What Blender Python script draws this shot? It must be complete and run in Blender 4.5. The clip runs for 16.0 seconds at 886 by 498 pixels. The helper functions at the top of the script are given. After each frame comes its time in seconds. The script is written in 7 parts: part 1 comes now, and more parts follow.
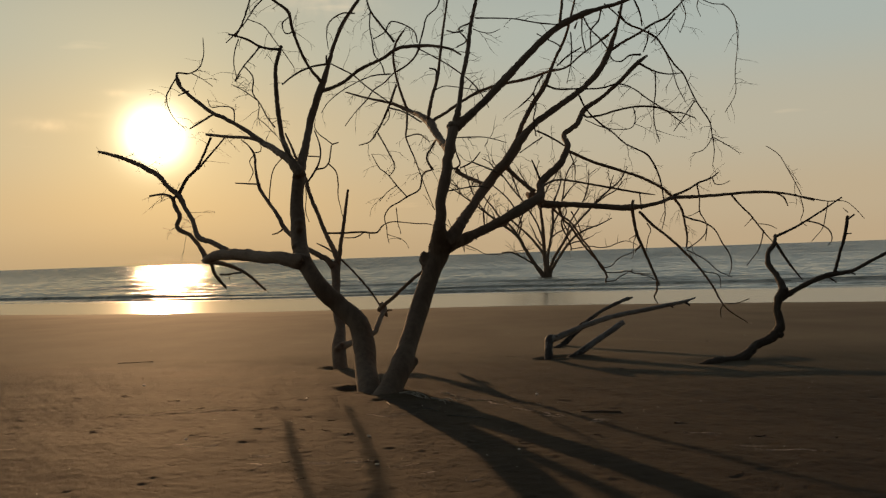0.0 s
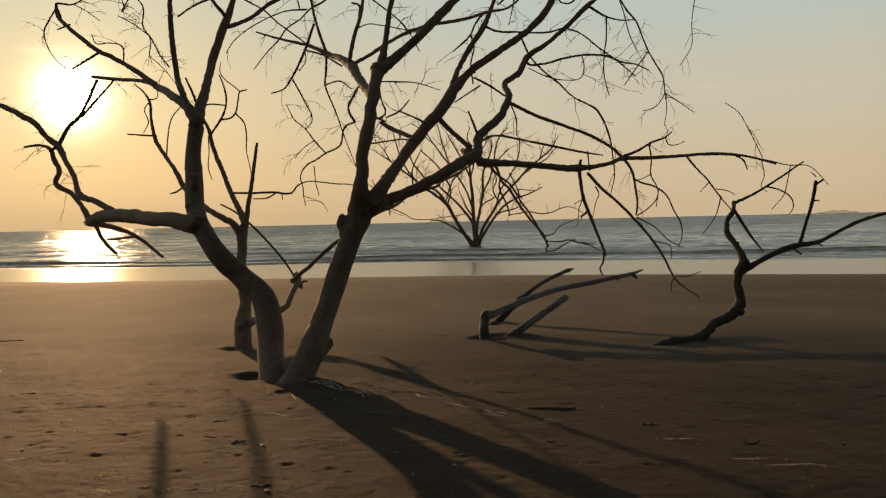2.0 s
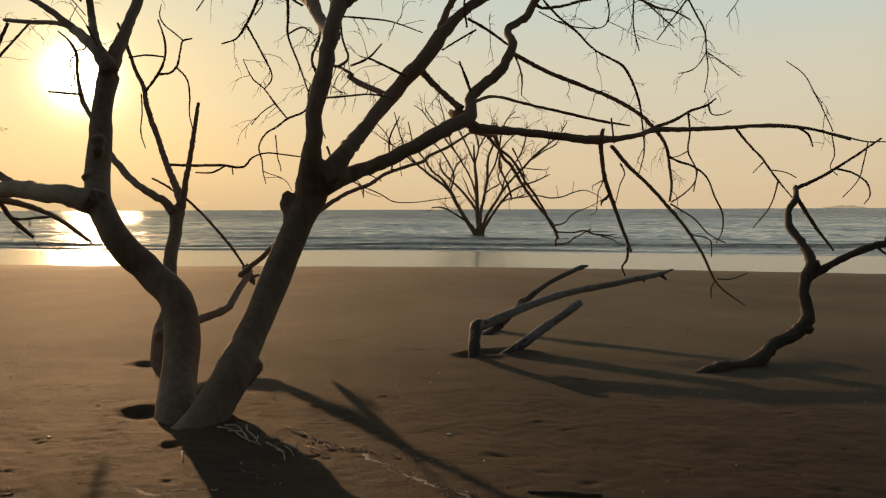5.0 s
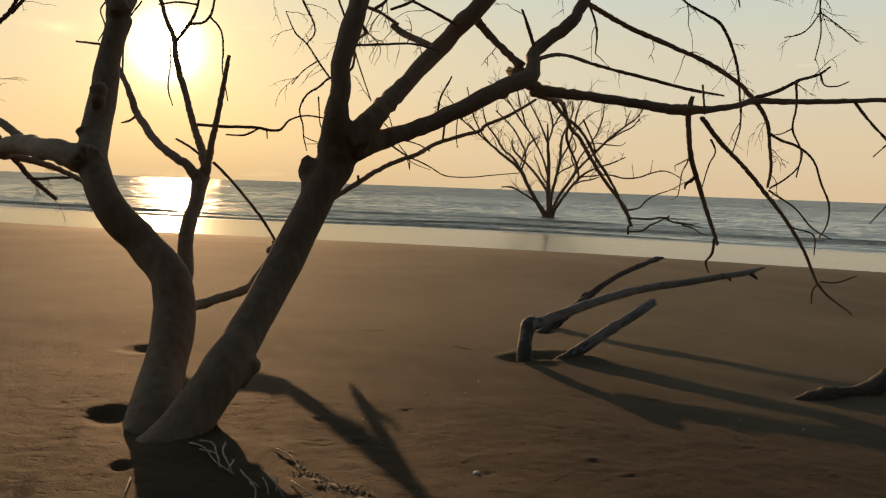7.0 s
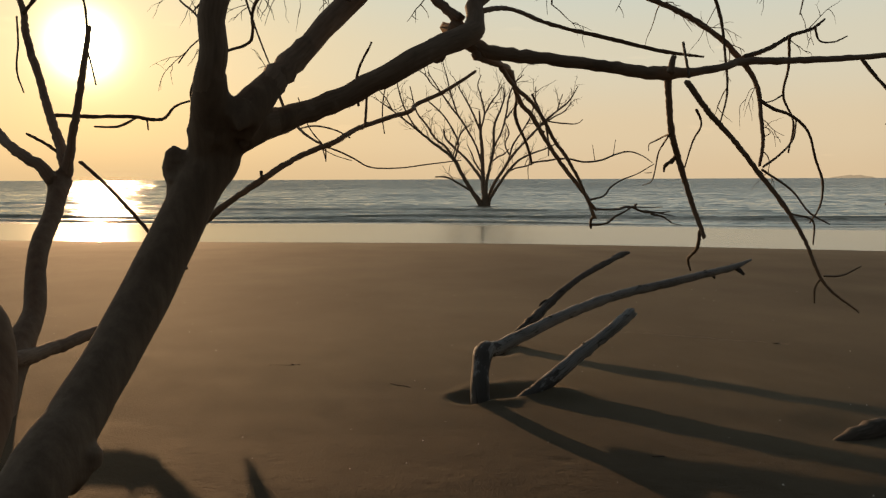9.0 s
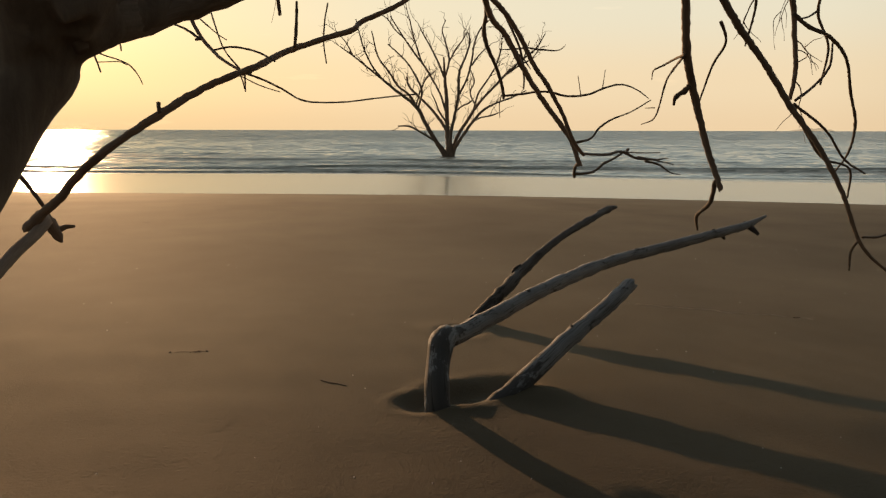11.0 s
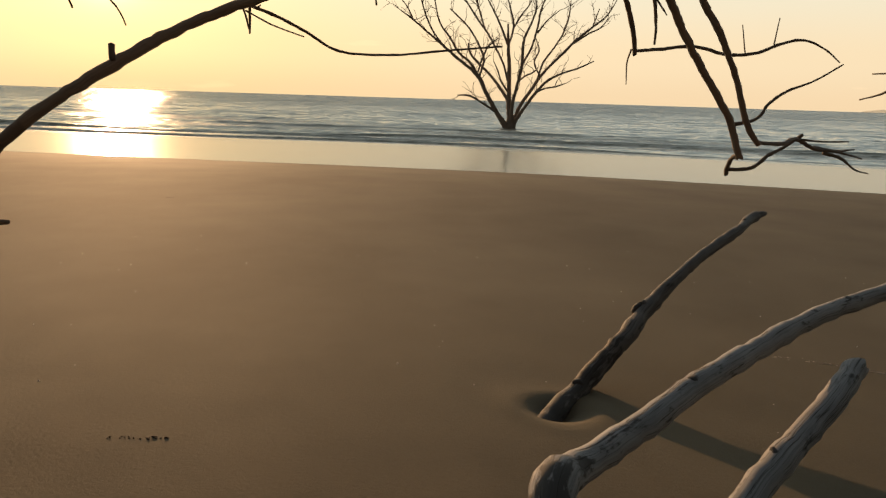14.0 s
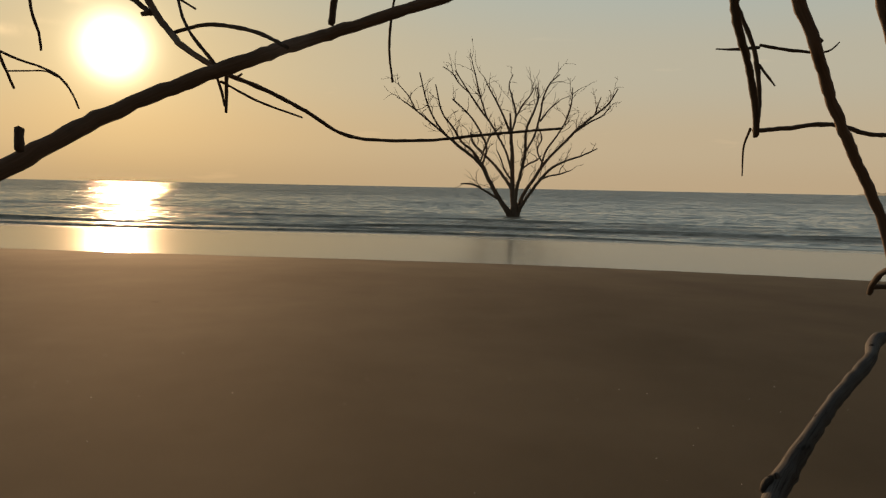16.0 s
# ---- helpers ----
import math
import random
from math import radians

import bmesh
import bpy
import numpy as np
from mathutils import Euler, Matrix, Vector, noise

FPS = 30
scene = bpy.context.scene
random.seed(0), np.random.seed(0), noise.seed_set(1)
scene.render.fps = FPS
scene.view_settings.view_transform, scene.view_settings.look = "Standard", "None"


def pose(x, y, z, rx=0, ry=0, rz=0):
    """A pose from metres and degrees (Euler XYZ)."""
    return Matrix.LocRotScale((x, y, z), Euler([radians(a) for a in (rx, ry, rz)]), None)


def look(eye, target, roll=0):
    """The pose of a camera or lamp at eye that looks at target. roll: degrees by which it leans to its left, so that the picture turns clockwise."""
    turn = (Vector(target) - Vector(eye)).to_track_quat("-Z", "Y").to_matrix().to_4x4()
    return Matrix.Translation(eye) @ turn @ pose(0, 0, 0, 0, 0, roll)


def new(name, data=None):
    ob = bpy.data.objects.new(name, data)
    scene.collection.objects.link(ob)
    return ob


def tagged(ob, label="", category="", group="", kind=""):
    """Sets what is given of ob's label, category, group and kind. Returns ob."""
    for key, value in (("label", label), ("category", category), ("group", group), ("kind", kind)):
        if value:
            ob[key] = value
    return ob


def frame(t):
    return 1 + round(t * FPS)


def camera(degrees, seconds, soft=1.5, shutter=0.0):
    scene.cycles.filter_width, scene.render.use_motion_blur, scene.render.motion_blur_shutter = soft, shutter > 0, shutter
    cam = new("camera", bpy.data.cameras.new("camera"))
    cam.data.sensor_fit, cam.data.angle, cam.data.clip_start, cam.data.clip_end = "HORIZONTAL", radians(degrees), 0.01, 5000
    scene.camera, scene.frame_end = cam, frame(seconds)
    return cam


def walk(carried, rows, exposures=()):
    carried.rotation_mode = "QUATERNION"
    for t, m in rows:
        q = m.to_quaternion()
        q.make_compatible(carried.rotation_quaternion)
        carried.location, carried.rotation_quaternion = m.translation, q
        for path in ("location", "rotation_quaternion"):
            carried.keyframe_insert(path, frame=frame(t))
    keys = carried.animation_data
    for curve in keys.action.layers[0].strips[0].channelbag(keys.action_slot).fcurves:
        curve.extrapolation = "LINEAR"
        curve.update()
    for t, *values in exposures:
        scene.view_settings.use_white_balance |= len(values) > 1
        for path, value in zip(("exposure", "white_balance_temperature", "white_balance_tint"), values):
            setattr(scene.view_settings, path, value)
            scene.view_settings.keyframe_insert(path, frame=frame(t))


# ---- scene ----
cam = camera(56.2, 16.0, soft=1.3)
PATH = [
    (0, (0.332, 0.045, 1.495), (0.282, 2.044, 1.509), -2.0),
    (0.5, (0.33, 0.434, 1.483), (0.334, 2.434, 1.48), -1.6),
    (1, (0.309, 0.754, 1.46), (0.373, 2.753, 1.423), -2.2),
    (1.5, (0.292, 1.108, 1.454), (0.401, 3.104, 1.39), -2.9),
    (2, (0.365, 1.525, 1.438), (0.486, 3.52, 1.372), -1.3),
    (2.5, (0.401, 1.904, 1.423), (0.546, 3.897, 1.354), -0.6),
    (3, (0.427, 2.233, 1.437), (0.618, 4.222, 1.336), -2.0),
    (3.5, (0.525, 2.607, 1.427), (0.731, 4.594, 1.328), -2.3),
    (4, (0.584, 2.907, 1.44), (0.75, 4.898, 1.349), -1.6),
    (4.2, (0.608, 3.103, 1.428), (0.745, 5.096, 1.343), -1.3),
    (6.5, (0.946, 4.633, 1.372), (1.032, 6.626, 1.237), 1.2),
    (7, (0.963, 4.944, 1.363), (0.904, 6.937, 1.214), 2.1),
    (7.5, (0.962, 5.318, 1.372), (0.865, 7.308, 1.198), -0.1),
    (8, (1.038, 5.725, 1.371), (1.021, 7.718, 1.214), -0.3),
    (8.5, (1.014, 6.113, 1.36), (1.072, 8.107, 1.219), 0.5),
    (9, (0.98, 6.455, 1.377), (1.075, 8.446, 1.209), -0.2),
    (9.5, (1.029, 6.871, 1.354), (1.147, 8.857, 1.154), -1.2),
    (10, (1.072, 7.178, 1.289), (1.219, 9.155, 1.028), -0.9),
    (12.5, (1.184, 8.739, 1.277), (1.355, 10.71, 0.987), 0.9),
    (13, (1.176, 9.046, 1.282), (1.249, 11.02, 0.968), 1.6),
    (13.5, (1.133, 9.379, 1.256), (1.182, 11.341, 0.87), 2.5),
    (14, (1.118, 9.654, 1.27), (1.171, 11.621, 0.914), 1.8),
    (14.5, (1.142, 9.969, 1.317), (1.175, 11.956, 1.094), 1.7),
    (15, (1.077, 10.259, 1.295), (1.132, 12.252, 1.136), 2.7),
    (15.5, (0.992, 10.485, 1.332), (1.056, 12.479, 1.187), 2.1),
    (16, (0.972, 10.779, 1.306), (1.017, 12.772, 1.157), 1.1),
]
walk(cam, [(t, look(eye, target, roll)) for t, eye, target, roll in PATH],
     exposures=[(0, -0.51), (0.5, -0.51), (1, -0.36), (2, -0.24), (2.5, -0.30), (3, -0.22), (3.5, -0.14), (4, -0.10), (7, 0.0), (9, 0.0), (10, 0.26), (12.5, 0.29), (13, 0.36), (13.5, 0.28), (14, 0.40), (14.5, 0.1), (15, -0.42), (16, -0.5)])

# ---- light ----
SUN_UP, SUN_LEFT = 8.4, 20.3
SUN_DIR = Vector((-math.sin(radians(SUN_LEFT)) * math.cos(radians(SUN_UP)),
                  math.cos(radians(SUN_LEFT)) * math.cos(radians(SUN_UP)), math.sin(radians(SUN_UP))))


def build_sky():
    world = bpy.data.worlds.new("evening_sky")
    scene.world = world
    world.use_nodes = True
    nt = world.node_tree
    nt.nodes.clear()
    link = nt.links.new

    def node(kind, **sets):
        n = nt.nodes.new(kind)
        for key, value in sets.items():
            if key == "operation":
                n.operation = value
            elif key == "blend_type":
                n.blend_type = value
            elif key == "data_type":
                n.data_type = value
        return n

    def calc(op, a, b=None):
        n = node("ShaderNodeMath", operation=op)
        if op == "MULTIPLY_ADD":
            n.inputs[2].default_value = 1.0 - b
        for i, v in enumerate((a, b)):
            if v is None:
                continue
            if isinstance(v, (int, float)):
                n.inputs[i].default_value = v
            else:
                link(v, n.inputs[i])
        return n.outputs[0]

    def tint(factor, colour):
        n = node("ShaderNodeVectorMath", operation="SCALE")
        n.inputs[0].default_value = colour
        link(factor, n.inputs["Scale"])
        return n.outputs[0]

    def total(a, b):
        n = node("ShaderNodeVectorMath", operation="ADD")
        link(a, n.inputs[0])
        link(b, n.inputs[1])
        return n.outputs[0]

    coord = node("ShaderNodeTexCoord")
    unit = node("ShaderNodeVectorMath", operation="NORMALIZE")
    link(coord.outputs["Generated"], unit.inputs[0])
    split = node("ShaderNodeSeparateXYZ")
    link(unit.outputs[0], split.inputs[0])

    # haze gradient from the horizon up
    ramp = node("ShaderNodeValToRGB")
    ramp.color_ramp.interpolation = "EASE"
    stops = ((0.0, (0.71, 0.53, 0.325)), (0.05, (0.72, 0.57, 0.37)), (0.14, (0.67, 0.61, 0.46)), (0.25, (0.56, 0.62, 0.56)),
             (0.38, (0.42, 0.50, 0.50)), (0.60, (0.22, 0.25, 0.26)), (1.0, (0.11, 0.13, 0.145)))
    while len(ramp.color_ramp.elements) < len(stops):
        ramp.color_ramp.elements.new(0.5)
    for el, (at, c) in zip(ramp.color_ramp.elements, stops):
        el.position, el.color = at, (*c, 1)
    link(split.outputs["Z"], ramp.inputs[0])

    # the glow of the hazy air round the sun
    dot = node("ShaderNodeVectorMath", operation="DOT_PRODUCT")
    link(unit.outputs[0], dot.inputs[0])
    dot.inputs[1].default_value = SUN_DIR
    angle = calc("ARCCOSINE", calc("MINIMUM", dot.outputs["Value"], 0.9999999))
    core = calc("MULTIPLY", calc("EXPONENT", calc("MULTIPLY", calc("POWER", calc("DIVIDE", angle, radians(1.2)), 1.5), -1.0)), 10.0)
    inner = calc("MULTIPLY", calc("EXPONENT", calc("DIVIDE", angle, -radians(3.4))), 0.42)
    outer = calc("MULTIPLY", calc("EXPONENT", calc("DIVIDE", angle, -radians(11.0))), 0.05)
    veil = calc("MULTIPLY", calc("EXPONENT", calc("MULTIPLY", calc("POWER", calc("DIVIDE", angle, radians(28.0)), 4.0), -1.0)), 0.03)
    glow = total(total(tint(core, (1.0, 0.88, 0.58)), tint(inner, (1.0, 0.76, 0.28))), total(tint(outer, (1.0, 0.42, 0.06)), tint(veil, (1.0, 0.75, 0.25))))

    # thin wisps of cloud
    stretch = node("ShaderNodeMapping")
    stretch.inputs["Scale"].default_value = (5.0, 5.0, 34.0)
    stretch.inputs["Location"].default_value = (0.35, 0.2, 0.6)
    link(unit.outputs[0], stretch.inputs["Vector"])
    cloud = node("ShaderNodeTexNoise")
    cloud.inputs["Scale"].default_value = 1.6
    cloud.inputs["Detail"].default_value = 6.0
    link(stretch.outputs[0], cloud.inputs["Vector"])
    wisp = calc("MULTIPLY", calc("MAXIMUM", calc("SUBTRACT", cloud.outputs[0], 0.66), 0.0), 1.0)
    clouds = tint(wisp, (1.0, 0.62, 0.30))
    # the few small lit clouds round the sun: azimuth to the left, height, half width and half height in degrees
    ragged = node("ShaderNodeTexNoise")
    ragged.inputs["Scale"].default_value, ragged.inputs["Detail"].default_value = 60.0, 5.0
    link(unit.outputs[0], ragged.inputs["Vector"])
    turn = calc("ARCTAN2", calc("MULTIPLY", split.outputs["X"], -1.0), split.outputs["Y"])
    for left, up, wide, high, power in ((26.6, 8.9, 1.7, 0.32, 0.30), (22.4, 11.0, 0.8, 0.22, 0.28), (9.0, 17.3, 3.2, 0.9, 0.22), (24.2, 9.6, 0.9, 0.18, 0.12)):
        u = calc("POWER", calc("ABSOLUTE", calc("DIVIDE", calc("SUBTRACT", turn, radians(left)), radians(wide))), 2.0)
        v = calc("POWER", calc("ABSOLUTE", calc("DIVIDE", calc("SUBTRACT", split.outputs["Z"], math.sin(radians(up))), radians(high))), 2.0)
        body = calc("MULTIPLY", calc("EXPONENT", calc("MULTIPLY", calc("ADD", u, v), -1.0)), power)
        torn = calc("MAXIMUM", calc("SUBTRACT", calc("MULTIPLY", ragged.outputs[0], 2.6), 0.65), 0.0)
        clouds = total(clouds, tint(calc("MULTIPLY", body, torn), (1.0, 0.60, 0.30)))

    sky = node("ShaderNodeTexSky")
    sky.sky_type = "NISHITA"
    sky.sun_disc = False
    sky.sun_elevation, sky.sun_rotation = radians(SUN_UP), radians(-SUN_LEFT)
    sky.dust_density, sky.air_density = 4.0, 1.2
    clear = node("ShaderNodeVectorMath", operation="SCALE")
    clear.inputs["Scale"].default_value = 0.005
    link(sky.outputs[0], clear.inputs[0])

    # the haze is dimmer away from the sun
    side = calc("MULTIPLY_ADD", calc("MINIMUM", calc("MAXIMUM", calc("DIVIDE", calc("ADD", dot.outputs["Value"], 0.40), 1.05), 0.0), 1.0), 0.86)
    haze = node("ShaderNodeVectorMath", operation="SCALE")
    link(ramp.outputs[0], haze.inputs[0])
    link(side, haze.inputs["Scale"])
    # and redder towards it
    warm = tint(calc("EXPONENT", calc("MULTIPLY", calc("POWER", calc("DIVIDE", angle, radians(19.0)), 2.0), -1.0)), (-0.08, -0.15, -0.27))
    lift = node("ShaderNodeVectorMath", operation="ADD")
    lift.inputs[1].default_value = (1.0, 1.0, 1.0)
    link(warm, lift.inputs[0])
    redder = node("ShaderNodeVectorMath", operation="MULTIPLY")
    link(haze.outputs[0], redder.inputs[0])
    link(lift.outputs[0], redder.inputs[1])
    whole = total(total(total(redder.outputs[0], glow), clouds), clear.outputs[0])
    back = node("ShaderNodeBackground")
    link(whole, back.inputs["Color"])
    back.inputs["Strength"].default_value = 1.0
    outp = node("ShaderNodeOutputWorld")
    link(back.outputs[0], outp.inputs["Surface"])


build_sky()
sun_data = bpy.data.lights.new("sun", "SUN")
sun_data.energy, sun_data.angle, sun_data.color = 3.4, radians(0.6), (1.0, 0.57, 0.27)
sun = new("sun", sun_data)
sun.matrix_world = look(SUN_DIR * 100, (0, 0, 0))


# ---- materials ----
def material(name):
    m = bpy.data.materials.new(name)
    m.use_nodes = True
    nt = m.node_tree
    nt.nodes.clear()
    outp = nt.nodes.new("ShaderNodeOutputMaterial")
    bsdf = nt.nodes.new("ShaderNodeBsdfPrincipled")
    nt.links.new(bsdf.outputs[0], outp.inputs["Surface"])
    return m, nt, bsdf


def noise_node(nt, vector, scale, detail=5.0, rough=0.55):
    n = nt.nodes.new("ShaderNodeTexNoise")
    n.inputs["Scale"].default_value, n.inputs["Detail"].default_value, n.inputs["Roughness"].default_value = scale, detail, rough
    nt.links.new(vector, n.inputs["Vector"])
    return n.outputs[0]


def ramp_node(nt, factor, *stops):
    n = nt.nodes.new("ShaderNodeValToRGB")
    while len(n.color_ramp.elements) < len(stops):
        n.color_ramp.elements.new(0.5)
    for el, (at, c) in zip(n.color_ramp.elements, stops):
        el.position, el.color = at, ((c, c, c, 1) if isinstance(c, (int, float)) else (*c, 1))
    nt.links.new(factor, n.inputs[0])
    return n.outputs[0]


def blend(nt, factor, a, b, mode="MIX"):
    n = nt.nodes.new("ShaderNodeMix")
    n.data_type, n.blend_type = "RGBA", mode
    for sock, v in ((n.inputs[0], factor), (n.inputs[6], a), (n.inputs[7], b)):
        if isinstance(v, (int, float)):
            sock.default_value = v
        elif isinstance(v, tuple):
            sock.default_value = (*v, 1)
        else:
            nt.links.new(v, sock)
    return n.outputs[2]


def mapped(nt, source, scale):
    n = nt.nodes.new("ShaderNodeMapping")
    n.inputs["Scale"].default_value = scale
    nt.links.new(source, n.inputs["Vector"])
    return n.outputs[0]


def bump(nt, height, strength, distance, under=None):
    n = nt.nodes.new("ShaderNodeBump")
    n.inputs["Strength"].default_value, n.inputs["Distance"].default_value = strength, distance
    nt.links.new(height, n.inputs["Height"])
    if under is not None:
        nt.links.new(under, n.inputs["Normal"])
    return n.outputs[0]


def wood_material(name, dark, mid, pale, pale_from, rough=0.85, solid=False):
    """Weathered wood: long fibres along the limb, blotches, cracks and remains of bark."""
    m, nt, bsdf = material(name)
    uv = nt.nodes.new("ShaderNodeUVMap").outputs[0]
    pos = nt.nodes.new("ShaderNodeNewGeometry").outputs["Position"]
    fibre = noise_node(nt, mapped(nt, pos, (9.0, 9.0, 1.5)) if solid else mapped(nt, uv, (5.0, 1.2, 1.0)), 2.0 if solid else 5.0, 6.0, 0.65)
    blotch = noise_node(nt, pos, 7.0, 5.0, 0.6)
    patch = noise_node(nt, pos, 2.3, 4.0, 0.6)
    base = ramp_node(nt, fibre, (0.22, dark), (0.50, mid), (0.82, pale))
    worn = ramp_node(nt, blotch, (pale_from, 0.0), (pale_from + 0.12, 1.0))
    col = blend(nt, worn, base, pale)
    col = blend(nt, ramp_node(nt, patch, (0.60, 0.0), (0.66, 0.3 if solid else 0.75)), col, dark)
    nt.links.new(col, bsdf.inputs["Base Color"])
    bsdf.inputs["Roughness"].default_value = rough
    crack = noise_node(nt, mapped(nt, pos, (40.0, 40.0, 5.0)) if solid else mapped(nt, uv, (16.0, 1.1, 1.0)), 2.0 if solid else 9.0, 3.0, 0.5)
    n1 = bump(nt, crack, 0.2, 0.004)
    n2 = bump(nt, blotch, 0.5, 0.012, n1)
    nt.links.new(n2, bsdf.inputs["Normal"])
    return m


def driftwood_material(name, dark, mid, pale, foot, rough=0.8):
    """Bleached wood: grey with fine fibres, thin long cracks, and dark stains that are thickest over the first `foot` metres of the log."""
    m, nt, bsdf = material(name)
    uv = nt.nodes.new("ShaderNodeUVMap").outputs[0]
    split = nt.nodes.new("ShaderNodeSeparateXYZ")
    nt.links.new(uv, split.inputs[0])
    pos = nt.nodes.new("ShaderNodeNewGeometry").outputs["Position"]
    fibre = noise_node(nt, mapped(nt, uv, (9.0, 1.0, 1.0)), 5.0, 6.0, 0.6)
    tone = noise_node(nt, pos, 3.5, 4.0, 0.6)
    col = blend(nt, ramp_node(nt, fibre, (0.30, 0.0), (0.70, 1.0)), mid, pale)
    col = blend(nt, 1.0, col, ramp_node(nt, tone, (0.30, 0.72), (0.70, 1.15)), "MULTIPLY")
    # old bark and damp stains
    blot = noise_node(nt, mapped(nt, uv, (1.6, 2.2, 1.0)), 2.6, 7.0, 0.68)
    more = nt.nodes.new("ShaderNodeMath")
    more.operation = "MULTIPLY_ADD"
    nt.links.new(ramp_node(nt, split.outputs["Y"], (0.0, 1.0), (foot, 0.85), (min(1.0, foot * 1.7), 0.0)), more.inputs[0])
    more.inputs[1].default_value = 0.19
    nt.links.new(blot, more.inputs[2])
    stain = ramp_node(nt, more.outputs[0], (0.575, 0.0), (0.635, 0.85))
    col = blend(nt, stain, col, dark)
    split_line = noise_node(nt, mapped(nt, uv, (7.0, 0.45, 1.0)), 2.0, 2.0, 0.5)
    crack = ramp_node(nt, split_line, (0.485, 1.0), (0.497, 0.0), (0.503, 0.0), (0.515, 1.0))
    col = blend(nt, 1.0, col, blend(nt, crack, (0.30, 0.28, 0.26), (1.0, 1.0, 1.0)), "MULTIPLY")
    nt.links.new(col, bsdf.inputs["Base Color"])
    bsdf.inputs["Roughness"].default_value = rough
    n1 = bump(nt, fibre, 0.25, 0.003)
    n2 = bump(nt, crack, 0.6, 0.004, n1)
    n3 = bump(nt, stain, 0.5, 0.003, n2)
    nt.links.new(n3, bsdf.inputs["Normal"])
    return m


BARK = wood_material("weathered_bark", (0.15, 0.107, 0.078), (0.24, 0.178, 0.134), (0.34, 0.265, 0.207), 0.62)
TRUNK = wood_material("trunk_bark", (0.120, 0.082, 0.056), (0.182, 0.128, 0.090), (0.25, 0.186, 0.136), 0.64, solid=True)
TWIG = wood_material("dry_twig", (0.09, 0.064, 0.046), (0.13, 0.098, 0.072), (0.18, 0.14, 0.11), 0.66)
DRIFT = driftwood_material("bleached_driftwood", (0.040, 0.035, 0.032), (0.205, 0.208, 0.214), (0.345, 0.35, 0.36), 0.40)
STAINED = wood_material("stained_driftwood", (0.035, 0.026, 0.020), (0.085, 0.066, 0.052), (0.18, 0.150, 0.125), 0.60)
AGED = driftwood_material("dark_driftwood", (0.024, 0.021, 0.019), (0.076, 0.072, 0.069), (0.155, 0.150, 0.146), 0.7)
BONE = wood_material("bone_white_twig", (0.15, 0.13, 0.11), (0.24, 0.215, 0.185), (0.40, 0.365, 0.32), 0.5, 0.6)


